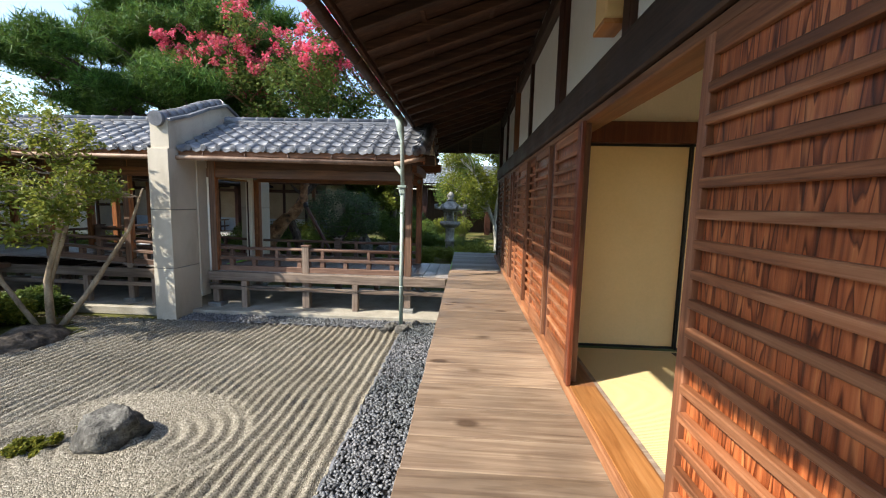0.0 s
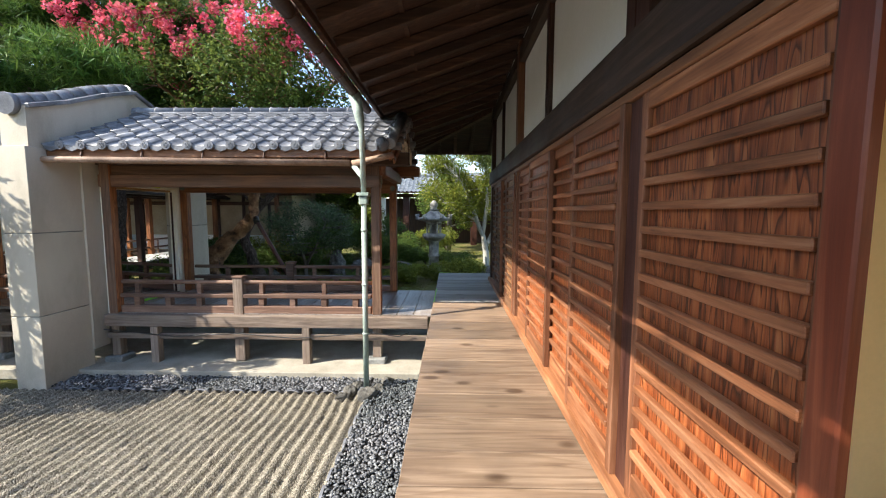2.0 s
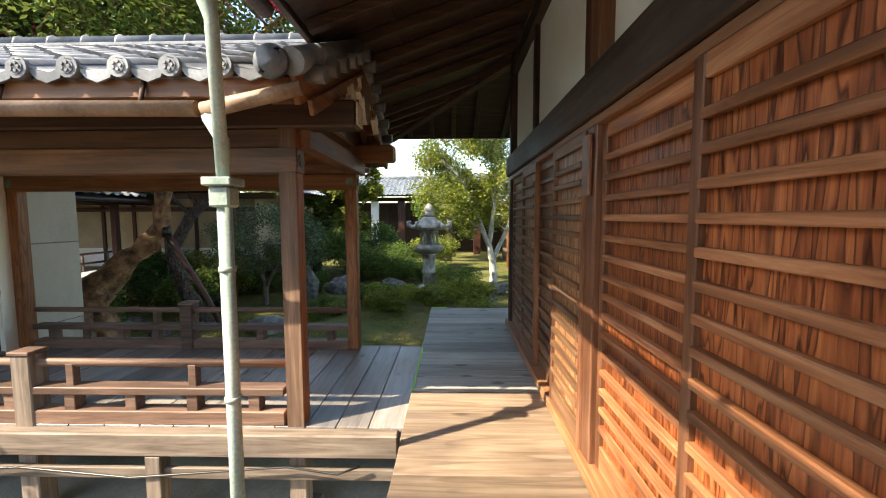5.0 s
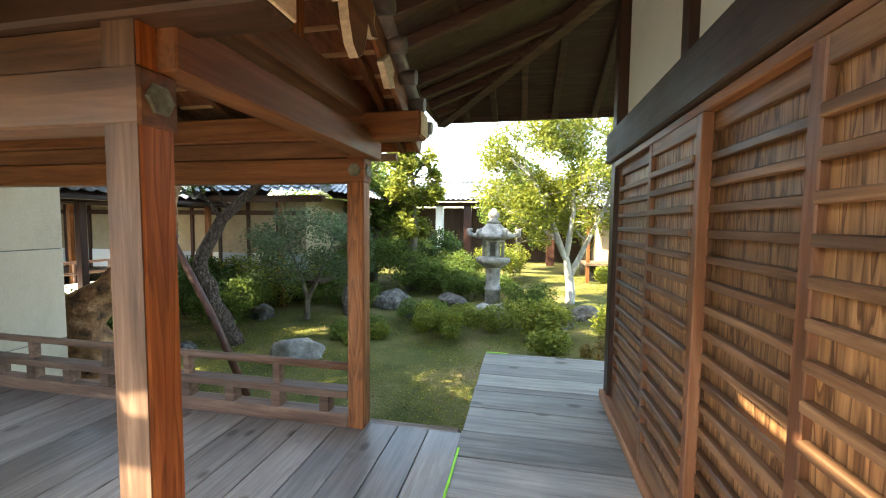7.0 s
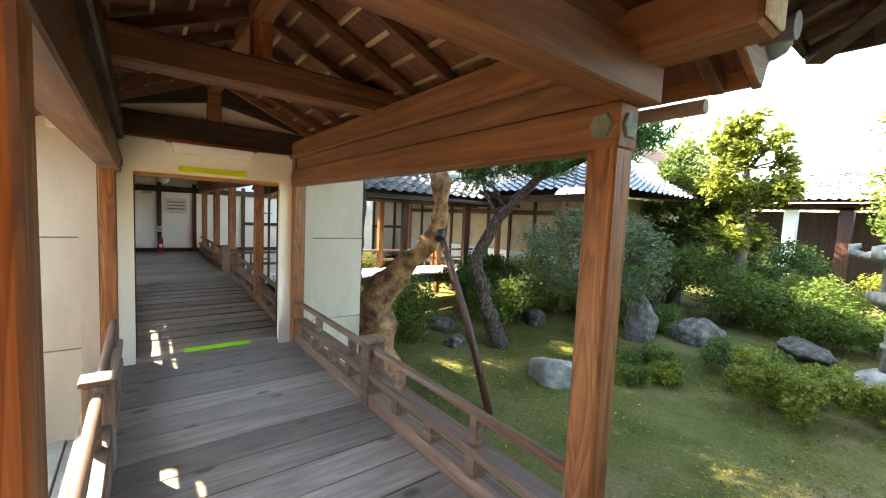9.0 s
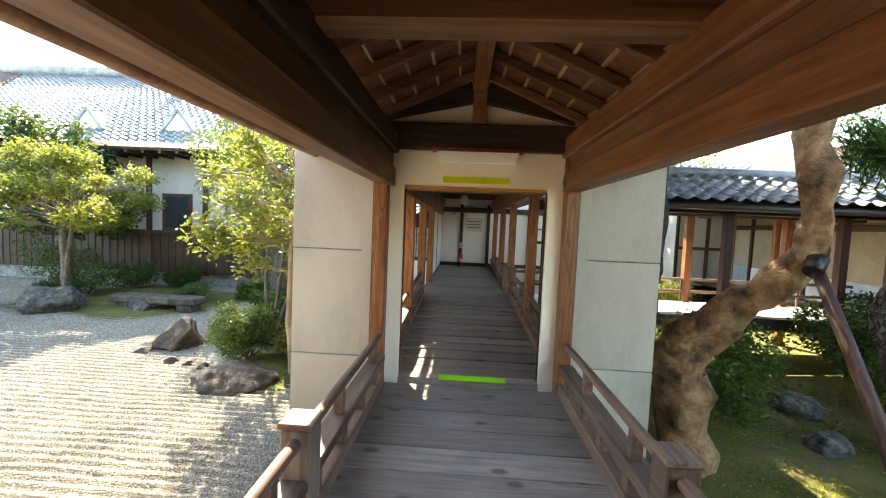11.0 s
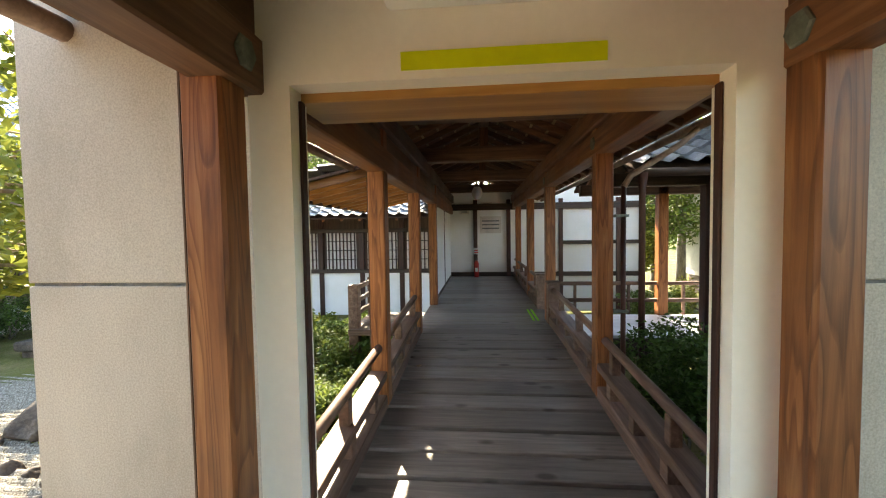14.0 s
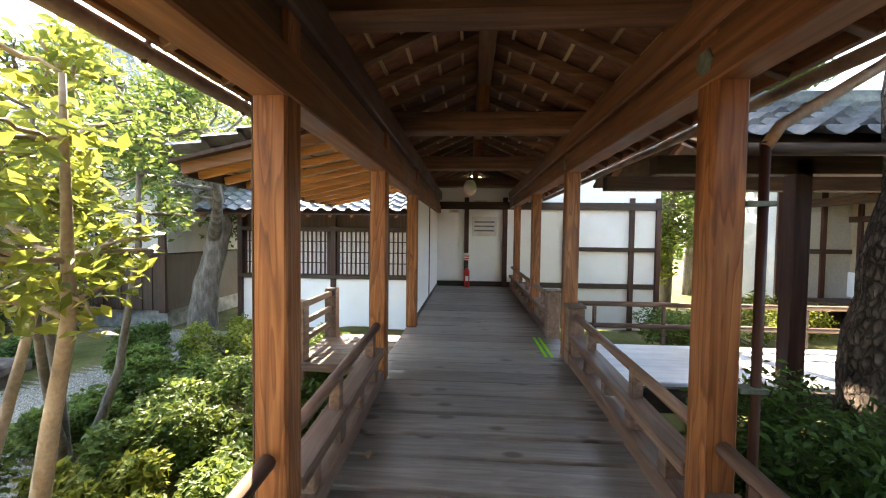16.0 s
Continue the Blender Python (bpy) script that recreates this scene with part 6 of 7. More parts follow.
for i, (x, y, r, h, mat) in enumerate(BG):
    tree("background_tree", "leafy tree behind the garden", [[(x, y, -0.1, 0.2), (x + 0.1, y, h * 0.4, 0.15), (x, y + 0.2, h * 0.75, 0.06)]],
         clumps_in((x, y, h * 0.68), (r, r, h * 0.4), 36, r * 0.33, 200 + i, -0.9), M_BARK, mat, 7000, 0.16, 200 + i, group="background trees", shell=0.3)


# ---- fallen leaves and moss tufts on the ground ----
def ground_scatter(name, label, areas, n, size, material, seed):
    g = np.random.default_rng(seed)
    tot = sum((a[1] - a[0]) * (a[3] - a[2]) for a in areas)
    P = []
    for x0, x1, y0, y1, z in areas:
        k = int(n * (x1 - x0) * (y1 - y0) / tot)
        xy = g.uniform((x0, y0), (x1, y1), (k, 2))
        keep = np.array([noise.noise((x * 0.8, y * 0.8, seed)) > -0.15 + 0.4 * (g.random() - 0.5) for x, y in xy])
        xy = xy[keep]
        zz = np.array([z + (0.02 + 0.10 * noise.noise((x * 0.35, y * 0.35, 3)) * min(1, y - 9.3) if y > 9.3 else 0.0) for x, y in xy])
        P.append(np.column_stack([xy, zz + 0.012]))
    v, f = leaf_cloud(np.concatenate(P), size, g, 0.6, 1.2)
    return tagged(new(name, raw(name, v, f, material)), label, "ground cover", kind="stuff")


M_LITTER = islands("leaf_litter", (0.10, 0.06, 0.03), (0.20, 0.13, 0.06), (0.34, 0.25, 0.12), 0.9, 0.2, 0.1)
ground_scatter("leaf_litter", "scattered dry brown leaves on the moss", [(-7.5, 3.5, 9.6, 19.0, 0.0)], 5200, 0.045, M_LITTER, 71)
ground_scatter("moss_tufts", "short tufts of moss and clover on the ground", [(-7.5, 3.5, 9.5, 15.0, 0.0)], 42000, 0.028, M_MOSSY, 72)
ground_scatter("moss_tufts", "short tufts of moss and clover on the ground", [(-7.5, 4.0, 15.0, 24.0, 0.0), (-11, -7.0, 3.6, 6.6, 0.06)], 22000, 0.045, M_MOSSY, 73)


def garden_spot():
    t = thing("garden_spotlight", "small black garden spotlight on a spike", "lamp", "", (-7.25, 10.85, 0))
    part("spike", lathe(bmesh.new(), [(0.012, 0), (0.012, 0.28)], (0, 0, 0), 8), M_BLACK, t)
    bm = bmesh.new()
    tube(bm, [(0, 0, 0.28), (0.03, -0.03, 0.31), (0.12, -0.12, 0.36)], [0.03, 0.05, 0.055], 12)
    part("head", bm, M_BLACK, t)


garden_spot()


def distant_woods():
    """A far belt of woods that closes the horizon."""
    g = np.random.default_rng(90)
    cl = []
    for k in range(150):
        a = k * 2 * math.pi / 150
        r = 52 + 6 * math.sin(k * 1.7)
        h = 3.0 + 1.6 * math.sin(k * 0.9) + 0.9 * math.sin(k * 2.3)
        for z in (0.8, h * 0.55, h):
            cl.append((-4 + r * math.cos(a) + g.normal(0, 1), 8 + r * math.sin(a) + g.normal(0, 1), z, 2.2))
    v, f = leaf_cloud(clump_points(cl, 42000, g, 0.3), 0.55, g, 0.7)
    return tagged(new("distant_woods", raw("distant_woods", v, f, M_LEAF_MID)), "far green belt of woods on the horizon", "woods", kind="stuff")


distant_woods()

# ---- neighbouring buildings ----
M_GREEN_TILE = mineral("far_roof_tile", (0.13, 0.145, 0.16), (0.22, 0.24, 0.26), (0.34, 0.36, 0.38), 3.0, 0.4, 30, 0.2, 0.01, 0.5)
M_TAN = mineral("tan_panel", (0.36, 0.28, 0.18), (0.42, 0.335, 0.22), (0.48, 0.39, 0.27), 2.0, 0.85, 40, 0.1, 0.004)
M_BLUEGREY = mineral("bluegrey_panel", (0.30, 0.36, 0.40), (0.38, 0.44, 0.48), (0.45, 0.50, 0.54), 2.0, 0.7, 40, 0.1, 0.004)
M_BOARD = wood("brown_board", (0.03, 0.015, 0.010), (0.06, 0.032, 0.021), (0.10, 0.058, 0.039), "z", 0.6, 20)
# Pale blue-grey boards: the brightness of the sky is put into the colour.
M_PALEBOARD = wood("pale_daylit_board", (0.42, 0.43, 0.44), (0.54, 0.55, 0.56), (0.62, 0.63, 0.64), "y", 0.45, 20)
M_RED = mineral("red_enamel", (0.45, 0.02, 0.015), (0.55, 0.03, 0.02), (0.62, 0.05, 0.03), 4.0, 0.35, 40, 0.03, 0.002)
M_PAPER = mineral("aged_paper", (0.62, 0.56, 0.50), (0.70, 0.64, 0.58), (0.74, 0.69, 0.63), 5.0, 0.85, 40, 0.05, 0.002)
_m, _nt, _b = shader("window_glass", 0.08, 0, 0.5)
_b.inputs["Base Color"].default_value = (0.03, 0.04, 0.045, 1)
M_PANE = _m
_m, _nt, _b = shader("globe_glass", 0.25)
_b.inputs["Base Color"].default_value = (0.85, 0.84, 0.80, 1)
_b.inputs["Subsurface Weight"].default_value = 0.3
M_GLOBE = _m


def tile_slope(name, a, b, c, d, parent, material, pitch=0.27, course=0.26):
    """A roof plane of real stepped pan tiles; a-b is the eave, d-c the ridge above it."""
    a, b, c, d = (np.array(p, float) for p in (a, b, c, d))
    L, H = np.linalg.norm(b - a), np.linalg.norm(d - a)
    n = np.cross(b - a, d - a)
    n /= np.linalg.norm(n)
    if n[2] < 0:
        n = -n
    cols = max(2, int(L / pitch))
    rows = max(2, int(H / course))
    prof = [(0.0, 0.03), (0.25, 0.0), (0.5, -0.01), (0.65, 0.02), (0.78, 0.055), (0.9, 0.055)]
    us = np.array([(i + p) / cols for i in range(cols) for p, _ in prof] + [1.0])
    hs = np.array([h for _ in range(cols) for _, h in prof] + [0.03])
    vs, fs = [], []
    m = len(us)
    for r in range(rows):
        for k, (f, lift) in enumerate(((r / rows, 0.045), ((r + 1) / rows, 0.0))):
            left = a + (d - a) * f
            right = b + (c - b) * f
            vs.append(left + (right - left) * us[:, None] + n * (hs + lift)[:, None])
    for r in range(2 * rows - 1):
        i = np.arange(m - 1) + r * m
        fs.append(np.stack([i, i + 1, i + m + 1, i + m], -1))
    ob = new(name, raw(name, np.concatenate(vs), np.concatenate(fs), material))
    ob.parent = parent
    part("roof_underside", beam((a + b) / 2 - n * 0.05, (c + d) / 2 - n * 0.05, L if np.linalg.norm(c - d) > L * 0.8 else L * 0.6, 0.03, 0), M_RAFTER_X, parent)
    return ob


def ridge_roll(parent, p, q, r=0.13):
    bm = bmesh.new()
    tube(bm, [p, q], [r, r], 10)
    return part("ridge_roll", bm, M_GREEN_TILE, parent)


def southwest_hall():
    t = thing("temple_hall", "white-walled temple hall with dark boarding and a grey tile roof", "building")
    x = -13.4
    part("wall", boxed(x - 4, x, -16, 1.6, 1.6, 4.0, 0), M_PLASTER_SHADE, t, "white plaster wall")
    part("boarding", boxed(x - 4, x + 0.03, -16, 1.6, 0.35, 1.57, 0), M_BOARD, t, "dark vertical boarding")
    for y in np.arange(-15.8, 1.6, 0.24):
        part("batten", boxed(x + 0.03, x + 0.05, y, y + 0.03, 0.36, 1.56, 0), M_BOARD, t)
    part("rail", boxed(x, x + 0.07, -16, 1.6, 1.56, 1.68, 0.006), M_DARK_Y, t)
    part("plinth", boxed(x - 4, x - 0.1, -16, 1.5, -0.1, 0.35, 0), M_STONE, t)
    for y in (-12.4, -9.6, -7.0, -4.4, -1.75, 0.07, 1.5):
        part("post", boxed(x - 0.05, x + 0.06, y - 0.08, y + 0.08, 0.3, 4.0), M_DARK_Z, t)
    for y in (-8.2, -5.7, -3.0, -0.84):
        w = part("window", boxed(x, x + 0.045, y - 0.48, y + 0.48, 1.68, 2.84, 0.006), M_DARK_Z, t)
        part("pane", boxed(x + 0.046, x + 0.052, y - 0.36, y + 0.36, 1.78, 2.74, 0), M_PANE, w)
    part("eave_beam", boxed(x - 0.05, x + 1.15, -16.8, 2.4, 3.98, 4.06, 0), M_DARK_Y, t)
    for y in np.arange(-16.5, 2.3, 0.5):
        part("rafter_end", boxed(x, x + 1.2, y - 0.04, y + 0.04, 3.90, 3.978, 0), M_BOARD, t)
    tile_slope("roof", (x + 1.3, -17, 4.10), (x + 1.3, 2.6, 4.10), (x - 3.6, -2.2, 7.6), (x - 3.6, -17, 7.6), t, M_GREEN_TILE)
    tile_slope("roof", (x + 1.3, 2.6, 4.10), (x - 9, 2.6, 4.10), (x - 7.2, -2.2, 7.6), (x - 3.6, -2.2, 7.6), t, M_GREEN_TILE)
    ridge_roll(t, (x + 1.3, 2.6, 4.23), (x - 3.6, -2.2, 7.72), 0.15)
    ridge_roll(t, (x - 3.6, -17, 7.75), (x - 3.6, -2.2, 7.75), 0.22)
    for y in (-3.2, -0.4):
        bm = bmesh.new()
        v = [bm.verts.new(p) for p in ((x + 0.6, y - 0.45, 4.65), (x + 0.6, y + 0.45, 4.65), (x + 0.6, y, 5.2), (x - 0.6, y, 5.2), (x - 0.4, y - 0.45, 4.65), (x - 0.4, y + 0.45, 4.65))]
        for f in ((0, 1, 2), (1, 5, 3, 2), (0, 2, 3, 4)):
            bm.faces.new([v[i] for i in f])
        part("small_gable", bm, M_PLASTER, t, "little white gable on the roof")
        for s in (-1, 1):
            part("gable_board", beam((x + 0.62, y + s * 0.5, 4.62), (x + 0.62, y, 5.27), 0.08, 0.09), M_GREEN_TILE, t)


southwest_hall()


def lattice_house():
    t = thing("service_house", "low house with lattice windows over a white wall", "building")
    x = -13.9
    part("wall", boxed(x - 3, x, 2.9, 7.2, -0.05, 1.06, 0), M_PLASTER, t, "white lower wall")
    part("upper_wall", boxed(x - 3, x - 0.06, 2.9, 7.2, 1.07, 2.6, 0), M_BOARD, t)
    part("sill", boxed(x - 0.02, x + 0.06, 2.9, 7.2, 1.06, 1.15), M_DARK_Y, t)
    part("head", boxed(x - 0.02, x + 0.06, 2.9, 7.2, 2.12, 2.22), M_DARK_Y, t)
    for y in (2.95, 4.0, 5.1, 6.15, 7.15):
        part("post", boxed(x - 0.04, x + 0.05, y - 0.06, y + 0.06, -0.05, 2.6), M_DARK_Z, t)
    for y0 in (3.08, 4.13, 5.23, 6.28):
        w = part("lattice_window", boxed(x - 0.055, x - 0.045, y0, y0 + 0.8, 1.16, 2.11, 0), M_PAPER, t)
        for k in range(8):
            part("lattice_bar", boxed(x - 0.03, x, y0 + 0.05 + k * 0.1, y0 + 0.08 + k * 0.1, 1.16, 2.11, 0), M_DARK_Z, w)
        for z in (1.4, 1.64, 1.88):
            part("lattice_rail", boxed(x - 0.042, x - 0.032, y0, y0 + 0.8, z, z + 0.02, 0), M_DARK_Y, w)
    tile_slope("roof", (x + 0.9, 2.4, 2.50), (x + 0.9, 7.15, 2.50), (x - 2.2, 7.15, 4.0), (x - 2.2, 2.4, 4.0), t, M_GREEN_TILE)
    ridge_roll(t, (x - 2.2, 2.4, 4.1), (x - 2.2, 7.15, 4.1))
    for y in np.arange(2.6, 7.1, 0.45):
        part("rafter", beam((x + 0.85, float(y), 2.42), (x - 0.1, float(y), 2.85), 0.05, 0.06), M_POST, t)


lattice_house()


def porch():
    """The little roofed landing on the gallery's south side."""
    t = thing("side_porch", "small porch roof with orange rafters beside the gallery", "porch")
    # Roof runs on unseen past x -11 to keep sun off the gallery floor.
    for x in np.arange(-11.62, -8.2, 0.36):
        part("rafter", beam((float(x), 5.85, 2.55), (float(x), 7.28, 2.86), 0.05, 0.065), M_SILL, t)
    for k in range(6):
        y, z = 5.95 + 0.24 * k, 2.61 + 0.052 * k
        part("batten", boxed(-11.7, -8.25, y - 0.02, y + 0.02, z, z + 0.018, 0), M_SILL, t)
    part("roof_lining", beam((-9.97, 5.83, 2.625), (-9.97, 7.28, 2.94), 3.45, 0.015, 0), M_TAN, t)
    part("fascia", boxed(-11.7, -8.25, 5.80, 5.84, 2.52, 2.64), M_DARK_X, t)
    part("verge_board", beam((-8.24, 5.80, 2.60), (-8.24, 7.28, 2.92), 0.03, 0.13), M_BEAM_Y, t)
    tile_slope("roof", (-11.75, 5.74, 2.68), (-8.15, 5.74, 2.68), (-8.15, 7.2, 3.0), (-11.75, 7.2, 3.0), t, M_TILE)
    d = thing("side_landing", "timber landing with a low railing beside the gallery", "landing")
    for k in range(7):
        part("plank", boxed(-10.1 + k * 0.168, -9.935 + k * 0.168, 6.36, 7.28, 0.72, 0.80, 0.006), M_RAIL_Y, d)
    for x, y, z in ((-9.05, 6.42, 1.40), (-10.0, 6.42, 1.40)):
        part("newel", boxed(x - 0.07, x + 0.07, y - 0.07, y + 0.07, 0.0, z, 0.01), M_RAIL, d)
    for z in (0.98, 1.16, 1.34):
        part("rail", beam((-9.12, 6.42, z), (-9.93, 6.42, z), 0.05, 0.06), M_RAIL, d)


porch()


def north_gallery():
    """The crossing gallery that runs north from the side opening."""
    t = thing("cross_gallery", "open roofed gallery crossing the garden with pale floor", "gallery")
    x0, x1 = -10.0, -8.74
    part("floor", boxed(x0, x1, 9.3, 16.4, 0.70, 0.80, 0.01), M_PALEBOARD, t, "pale grey boards with daylight in their colour")
    part("edge_beam", boxed(x1, x1 + 0.06, 9.3, 16.4, 0.55, 0.77), M_DARK_Y, t)
    for y in (10.9, 12.9, 14.9):
        for x in (x0, x1 - 0.02):
            part("post", boxed(x - 0.07, x + 0.07, y - 0.07, y + 0.07, -0.02, 2.75), M_DARK_Z if x > -10 else M_POST, t)
    for z in (1.02, 1.28):
        bm = bmesh.new()
        tube(bm, [(x0, 9.3, z), (x0, 16.3, z)], [0.03, 0.03], 8)
        part("rail", bm, M_RAIL_Y, t)
    for y in np.arange(9.6, 16.3, 0.8):
        part("baluster", boxed(x0 - 0.02, x0 + 0.02, y, y + 0.04, 0.8, 1.28), M_RAIL, t)
    for x in (x0, x1 - 0.02):
        part("plate", boxed(x - 0.07, x + 0.07, 9.7, 16.4, 2.62, 2.78), M_DARK_Y, t)
    for y in np.arange(9.9, 16.3, 0.5):
        part("rafter", beam((-8.27, float(y), 2.72), (-9.39, float(y), 3.22), 0.05, 0.06), M_BEAM_X, t)
        part("rafter", beam((-10.51, float(y), 2.72), (-9.39, float(y), 3.22), 0.05, 0.06), M_BEAM_X, t)
    tile_slope("roof", (-8.15, 9.75, 2.78), (-8.15, 16.4, 2.78), (-9.39, 16.4, 3.38), (-9.39, 9.75, 3.38), t, M_TILE)
    tile_slope("roof", (-10.63, 9.75, 2.78), (-10.63, 16.4, 2.78), (-9.39, 16.4, 3.38), (-9.39, 9.75, 3.38), t, M_TILE)
    ridge_roll(t, (-9.39, 9.75, 3.45), (-9.39, 16.4, 3.45), 0.1)
    bm = bmesh.new()
    tube(bm, [(-8.07, 9.8, 2.70), (-8.07, 16.3, 2.68)], [0.045, 0.045], 8)
    part("gutter", bm, M_DARK_Y, t)
    bm = bmesh.new()
    tube(bm, [(-8.07, 9.86, 0.1), (-8.07, 9.86, 2.5), (-8.07, 9.86, 2.70)], [0.035, 0.035, 0.06], 8)
    part("downpipe", bm, M_DARK_Z, t)


north_gallery()


def northwest_hall():
    t = thing("tea_hall", "garden hall with tan sliding panels and a grey tile roof", "building")
    y, x0, x1 = 16.6, -15.5, -5.9
    part("wall", boxed(x0, x1, y, y + 5, 0.75, 3.0, 0), M_TAN, t, "tan paper panels")
    part("veranda", boxed(x0, x1 + 0.9, y - 0.9, y - 0.01, 0.68, 0.76, 0.006), M_BOARD, t)
    part("skirt", boxed(x0, x1, y - 0.05, y + 0.02, 0.0, 0.67, 0), M_BLACK, t)
    for k, x in enumerate(np.arange(x0 + 0.2, x1, 0.95)):
        part("post", boxed(x - 0.05, x + 0.05, y - 0.06, y - 0.005, 0.76, 3.0), M_DARK_Z, t)
        part("low_panel", boxed(x + 0.055, x + 0.89, y - 0.03, y - 0.006, 0.80, 1.35, 0.004), M_BLUEGREY if k % 2 else M_PLASTER, t)
    part("head_rail", boxed(x0, x1, y - 0.06, y - 0.007, 2.45, 2.58), M_DARK_X, t)
    for x in (-13.0, -11.4, -8.3, -6.1):
        part("veranda_post", boxed(x - 0.06, x + 0.06, y - 0.92, y - 0.80, 0.0, 2.95), M_POST, t)
    part("eave_plate", boxed(x0, x1 + 1, y - 0.93, y - 0.78, 2.78, 2.95), M_DARK_X, t)
    tile_slope("roof", (x0, y - 1.5, 2.98), (x1 + 1.4, y - 1.5, 2.98), (x1 - 1.5, y + 2.5, 4.9), (x0, y + 2.5, 4.9), t, M_GREEN_TILE)
    tile_slope("roof", (x1 + 1.4, y - 1.5, 2.98), (x1 + 1.4, y + 6, 2.98), (x1 - 1.5, y + 3.5, 4.9), (x1 - 1.5, y + 2.5, 4.9), t, M_GREEN_TILE)
    ridge_roll(t, (x1 + 1.4, y - 1.5, 3.1), (x1 - 1.5, y + 2.5, 5.0))
    ridge_roll(t, (x0, y + 2.5, 5.0), (x1 - 1.5, y + 2.5, 5.0), 0.2)


northwest_hall()


def far_gate():
    t = thing("far_gallery", "distant gallery with white pillars and a blue-grey tile roof", "gallery")
    for x in (-4.6, -3.0, 1.5):
        part("pillar", boxed(x - 0.2, x + 0.2, 28.4, 28.8, 0, 3.3), M_PLASTER if x < -4 else M_DARK_Z, t)
    part("wall", boxed(-12, 8, 30.4, 30.6, 0, 3.2, 0), M_BOARD, t)
    part("beam", boxed(-12, 8, 28.4, 28.7, 3.2, 3.45), M_DARK_X, t)
    tile_slope("roof", (-12, 27.6, 3.5), (8, 27.6, 3.5), (8, 30, 4.7), (-12, 30, 4.7), t, M_GREEN_TILE)
    ridge_roll(t, (-12, 30, 4.8), (8, 30, 4.8), 0.2)


far_gate()


def east_lodge():
    t = thing("garden_lodge", "low timber lodge with an open veranda behind the trees", "building")
    part("wall", boxed(3.2, 12, 23.5, 26, 0.6, 3.0, 0), M_TAN, t)
    part("veranda", boxed(2.4, 12, 22.2, 23.4, 0.72, 0.82), M_DECK, t)
    part("skirt", boxed(2.6, 12, 22.9, 23.0, 0, 0.7, 0), M_BLACK, t)
    for x in np.arange(2.5, 12, 1.5):
        part("post", boxed(x - 0.06, x + 0.06, 22.25, 22.37, 0, 2.9), M_POST, t)
    tile_slope("roof", (1.6, 21.6, 2.9), (12, 21.6, 2.9), (12, 25, 4.6), (3, 25, 4.6), t, M_GREEN_TILE)


east_lodge()


def west_house():
    t = thing("west_house", "white-walled house with dark posts beyond the cross gallery", "building")
    x = -14.6
    part("wall", boxed(x - 3, x, 15.0, 21, 0.6, 3.2, 0), M_PLASTER_SHADE, t)
    part("skirt", boxed(x - 3, x - 0.1, 15.1, 21, 0, 0.6, 0), M_BOARD, t)
    for y in np.arange(15.05, 21, 0.95):
        part("post", boxed(x, x + 0.06, y - 0.05, y + 0.05, 0, 3.2), M_DARK_Z, t)
    part("rail", boxed(x, x + 0.05, 15, 21, 1.75, 1.85), M_DARK_Y, t)
    tile_slope("roof", (x + 1, 14.4, 3.1), (x + 1, 21, 3.1), (x - 3, 21, 5), (x - 3, 14.4, 5), t, M_GREEN_TILE)


west_house()

# ---- small things ----
def edging():
    """Half-round roof tiles set on edge between gravel and pebbles."""
    t = thing("tile_edging", "row of grey half-round tiles set on edge", "edging")
    bm = bmesh.new()
    n = 8
    rings = [[], [], [], []]
    for i in range(n + 1):
        a = math.pi * i / n
        for ring, (r, y) in zip(rings, ((0.115, -0.012), (0.115, 0.012), (0.095, 0.012), (0.095, -0.012))):
            ring.append(bm.verts.new((math.cos(a) * r, y, math.sin(a) * r * 0.55 - 0.02)))
    for a, b in ((0, 1), (1, 2), (2, 3), (3, 0)):
        for i in range(n):
            bm.faces.new((rings[a][i], rings[a][i + 1], rings[b][i + 1], rings[b][i]))
    me = mesh_of(bm, "edging_tile", M_TILE)
    g = random.Random(2)
    for x in np.arange(-4.9, -1.3, 0.225):
        piece("edging_tile", me, t, pose(float(x), 6.545, 0.0, g.uniform(-8, 8), 0, g.uniform(-4, 4)))
    for y in np.arange(-2.4, 6.4, 0.225):
        piece("edging_tile", me, t, pose(-1.03, float(y), 0.0, g.uniform(-8, 8), 0, 90 + g.uniform(-4, 4)))


edging()
for i, (x, y, s) in enumerate([(-1.25, 6.5, 0.12), (-1.02, 6.42, 0.13), (-0.92, 6.62, 0.1), (-1.2, 6.68, 0.1), (-0.82, 6.78, 0.11), (-1.3, 6.36, 0.09)]):
    rock("small dark stone round the downpipe's foot", (x, y, 0.0), (s, s * 0.8, s * 0.7), 300 + i, M_ROCK, "downpipe stones")


def sign_board():
    """The name board on the hall's post."""
    t = thing("sign_board", "narrow reddish timber board with three black written characters", "sign", "", (WALL - 0.07, 6.77, 2.355))
    part("board", boxed(-0.012, 0.012, -0.048, 0.048, 0, 0.31, 0.006), M_STILE, t)
    for k, ch in enumerate("\u5927\u66f8\u9662"):
        cu = bpy.data.curves.new("character", "FONT")
        cu.body, cu.size, cu.align_x, cu.align_y = ch, 0.062, "CENTER", "CENTER"
        ob = new("character_source", cu)
        me = bpy.data.meshes.new_from_object(ob.evaluated_get(bpy.context.evaluated_depsgraph_get()))
        bpy.data.objects.remove(ob)
        me.materials.append(M_BLACK)
        ob = new("character", me)
        ob.parent = t
        ob.matrix_basis = Matrix.Translation((-0.0145, 0, 0.24 - 0.085 * k)) @ pose(0, 0, 0, 90, 0, -90)


sign_board()


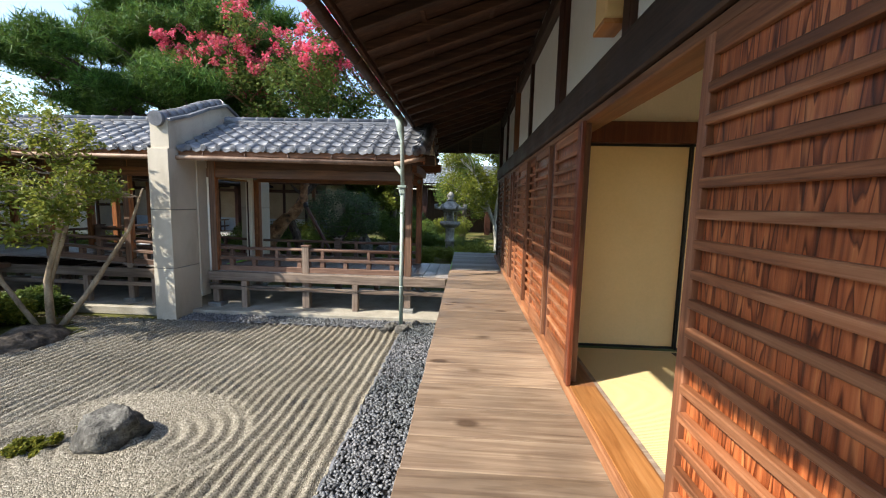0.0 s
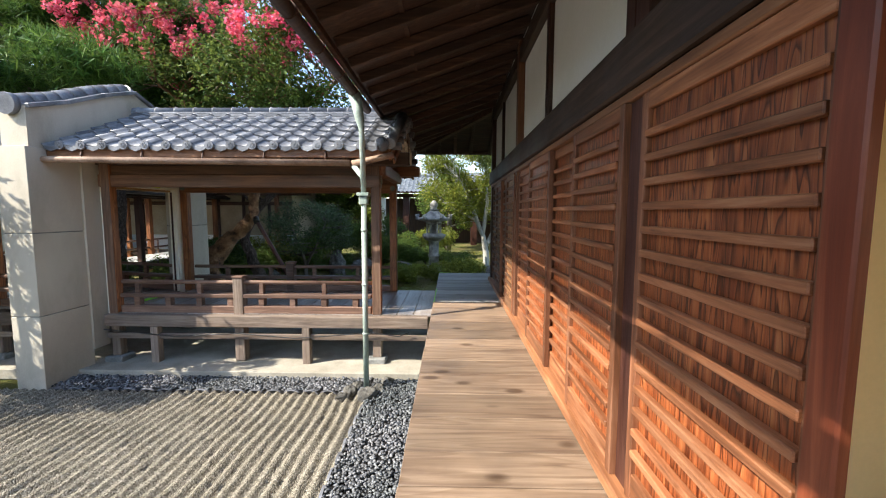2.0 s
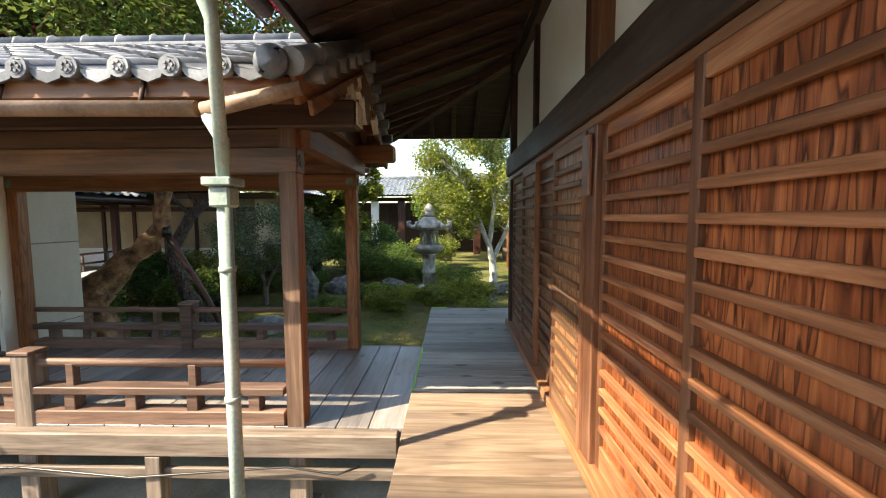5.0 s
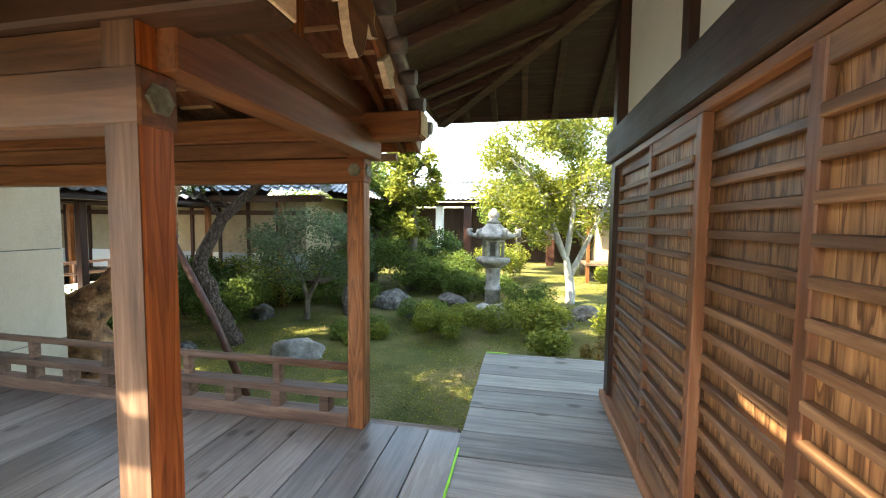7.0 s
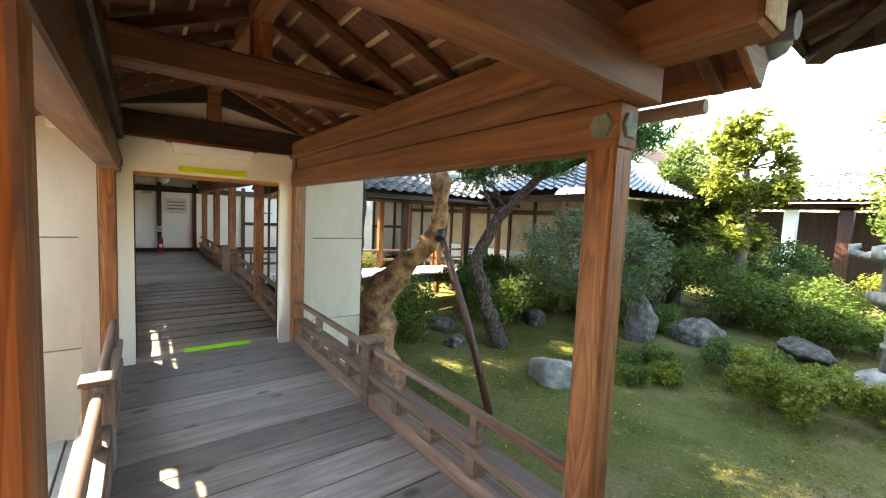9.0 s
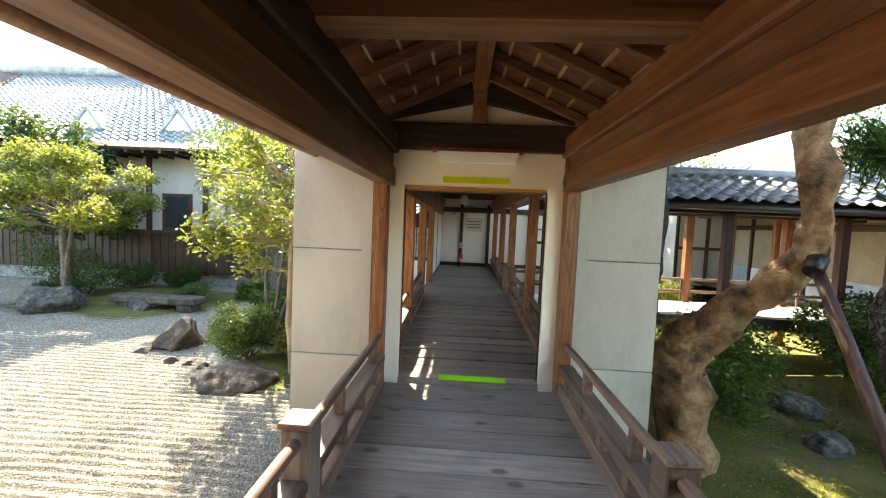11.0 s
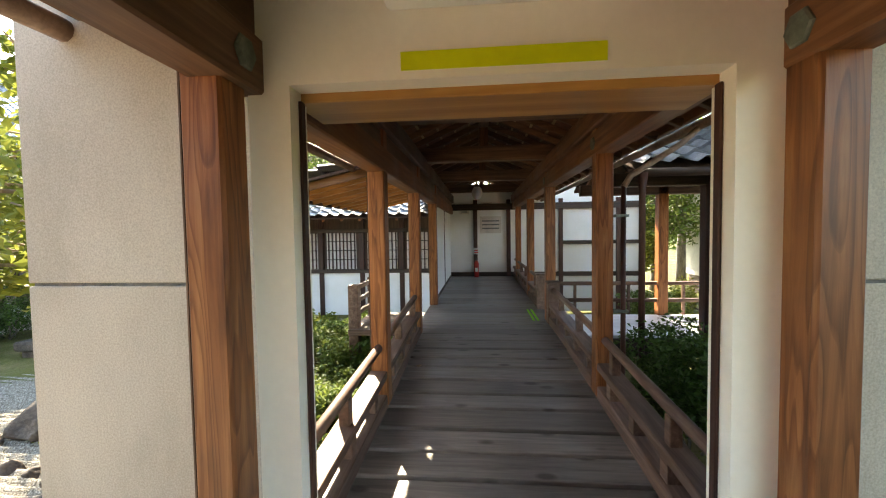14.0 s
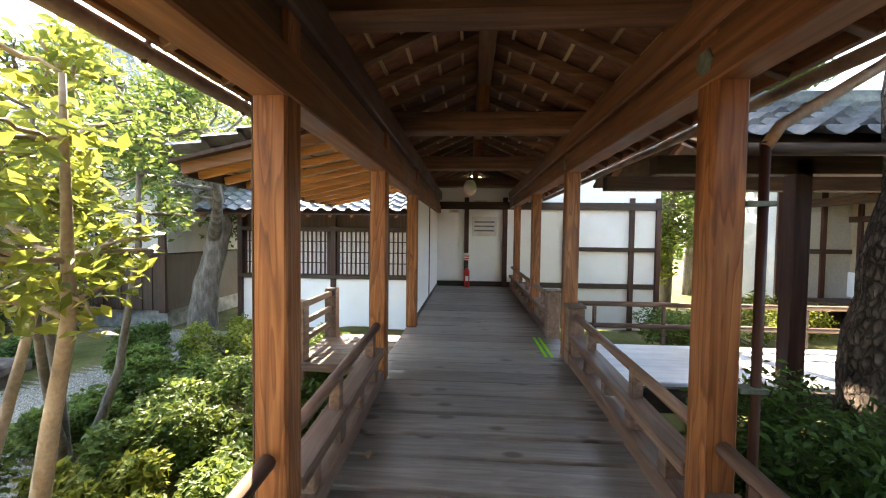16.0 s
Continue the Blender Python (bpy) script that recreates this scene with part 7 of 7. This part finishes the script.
def wall_box():
    t = thing("lamp_box", "small yellowed box lamp on the plaster", "lamp")
    part("body", boxed(WALL - 0.10, WALL + 0.018, 2.28, 2.46, 3.16, 3.42, 0.01), M_FUSUMA, t)
    part("base", boxed(WALL - 0.105, WALL + 0.018, 2.275, 2.465, 3.13, 3.158, 0.004), M_SILL, t)


wall_box()


def globe_lamp():
    t = thing("globe_lamp", "white glass globe lamp hung from the gallery roof", "lamp", "", (-12.55, 8.12, 0))
    part("globe", lathe(bmesh.new(), [(0.02, 2.80), (0.08, 2.83), (0.115, 2.90), (0.12, 2.97), (0.09, 3.05), (0.06, 3.08)], (0, 0, 0), 20), M_GLOBE, t)
    part("cap", lathe(bmesh.new(), [(0.065, 3.08), (0.065, 3.12), (0.03, 3.14)], (0, 0, 0), 14), M_DARK_Z, t)
    part("stem", lathe(bmesh.new(), [(0.012, 3.14), (0.012, 3.38)], (0, 0, 0), 8), M_DARK_Z, t)


globe_lamp()


def extinguisher():
    t = thing("fire_extinguisher", "red fire extinguisher standing against the end wall", "fire extinguisher", "", (-13.82, 8.08, floor_z(-13.8)))
    part("cylinder", lathe(bmesh.new(), [(0.055, 0), (0.06, 0.02), (0.06, 0.34), (0.04, 0.40), (0.02, 0.42)], (0, 0, 0), 14), M_RED, t)
    part("valve", boxed(-0.02, 0.05, -0.015, 0.015, 0.42, 0.47, 0.004), M_BLACK, t)
    part("label_plate", boxed(0.0605, 0.063, -0.035, 0.035, 0.14, 0.24, 0), M_WHITE, t, "white label")
    b = thing("alarm_box", "small white notice with red bars on the post", "notice")
    part("plate", boxed(-13.925, -13.91, 8.0, 8.14, 1.52, 1.68, 0.003), M_WHITE, b)
    for z in (1.55, 1.60):
        part("red_bar", boxed(-13.909, -13.906, 8.02, 8.12, z, z + 0.025, 0), M_RED, b)


extinguisher()
for y0, y1, z0, z1, lab in [(8.18, 8.72, 2.05, 2.48, "faded framed notice sheet on the end wall"), (7.66, 7.9, 2.55, 2.68, "small pale notice plate under the beam"), (8.2, 8.5, 2.735, 2.835, "small pale notice plate under the beam")]:
    n = thing("notice", lab, "notice")
    part("sheet", boxed(-13.985, -13.975, y0, y1, z0, z1, 0.002), M_PAPER, n)
    for k in range(3):
        zz = z0 + (z1 - z0) * (0.25 + 0.22 * k)
        part("text_bar", boxed(-13.974, -13.972, y0 + 0.05, y1 - 0.05, zz, zz + (z1 - z0) * 0.08, 0), M_STONE, n)
tape_at = floor_z(-9.6)
for y in (8.83, 8.885):
    solid("floor_tape", boxed(-9.6, -8.88, y, y + 0.03, tape_at + 0.004, tape_at + 0.007, 0), M_TAPE, "yellow-green tape along the side step", "tape")
bm = bmesh.new()
v = [bm.verts.new(p) for p in ((0, 0, 0.006), (0.05, 0.03, 0.02), (0.10, 0, 0.012), (0.05, -0.035, 0.016), (0.05, 0, 0.004))]
for i in range(4):
    bm.faces.new((v[i], v[(i + 1) % 4], v[4]))
bmesh.ops.transform(bm, matrix=Matrix.Translation((-7.25, 7.6, floor_z(-7.25))), verts=bm.verts)
solid("fallen_leaf", bm, M_TAN, "curled dry brown leaf on the floorboards", "leaf")
bm = bmesh.new()
tube(bm, [(-4.9, SOUTH - 0.16, 0.56), (-3.9, SOUTH - 0.17, 0.47), (-3.0, SOUTH - 0.16, 0.52), (-2.2, SOUTH - 0.17, 0.46), (-1.1, SOUTH - 0.17, 0.55), (-0.75, SOUTH - 0.17, 0.50), (-0.6, SOUTH - 0.17, 0.56)], [0.008] * 7, 6)
solid("cable", bm, M_BLACK, "thin black cable slung under the gallery floor", "cable")


def leader_pipe():
    """Leader from the north eave gutter to a pipe beside the gallery post."""
    t = thing("downpipe", "dark brown leader and downpipe beside a gallery post", "downpipe")
    x, y = -6.72, NORTH + 0.14
    bm = bmesh.new()
    tube(bm, [(x, EAVE_N + 0.05, 2.82), (x, EAVE_N - 0.06, 2.72), (x, y + 0.05, 2.50), (x, y, 2.42)], [0.022] * 4, 10)
    part("leader", bm, M_GUTTER, t)
    bm = bmesh.new()
    tube(bm, [(x, y, 2.44), (x, y, 0.0)], [0.018] * 2, 10)
    part("pipe", bm, M_DARK_Z, t, "dark vertical pipe")
    for z in (0.8, 1.5, 2.2):
        part("strap", boxed(x - 0.03, x + 0.03, NORTH + 0.065, y + 0.03, z, z + 0.02, 0.002), M_BRONZE, t)


leader_pipe()
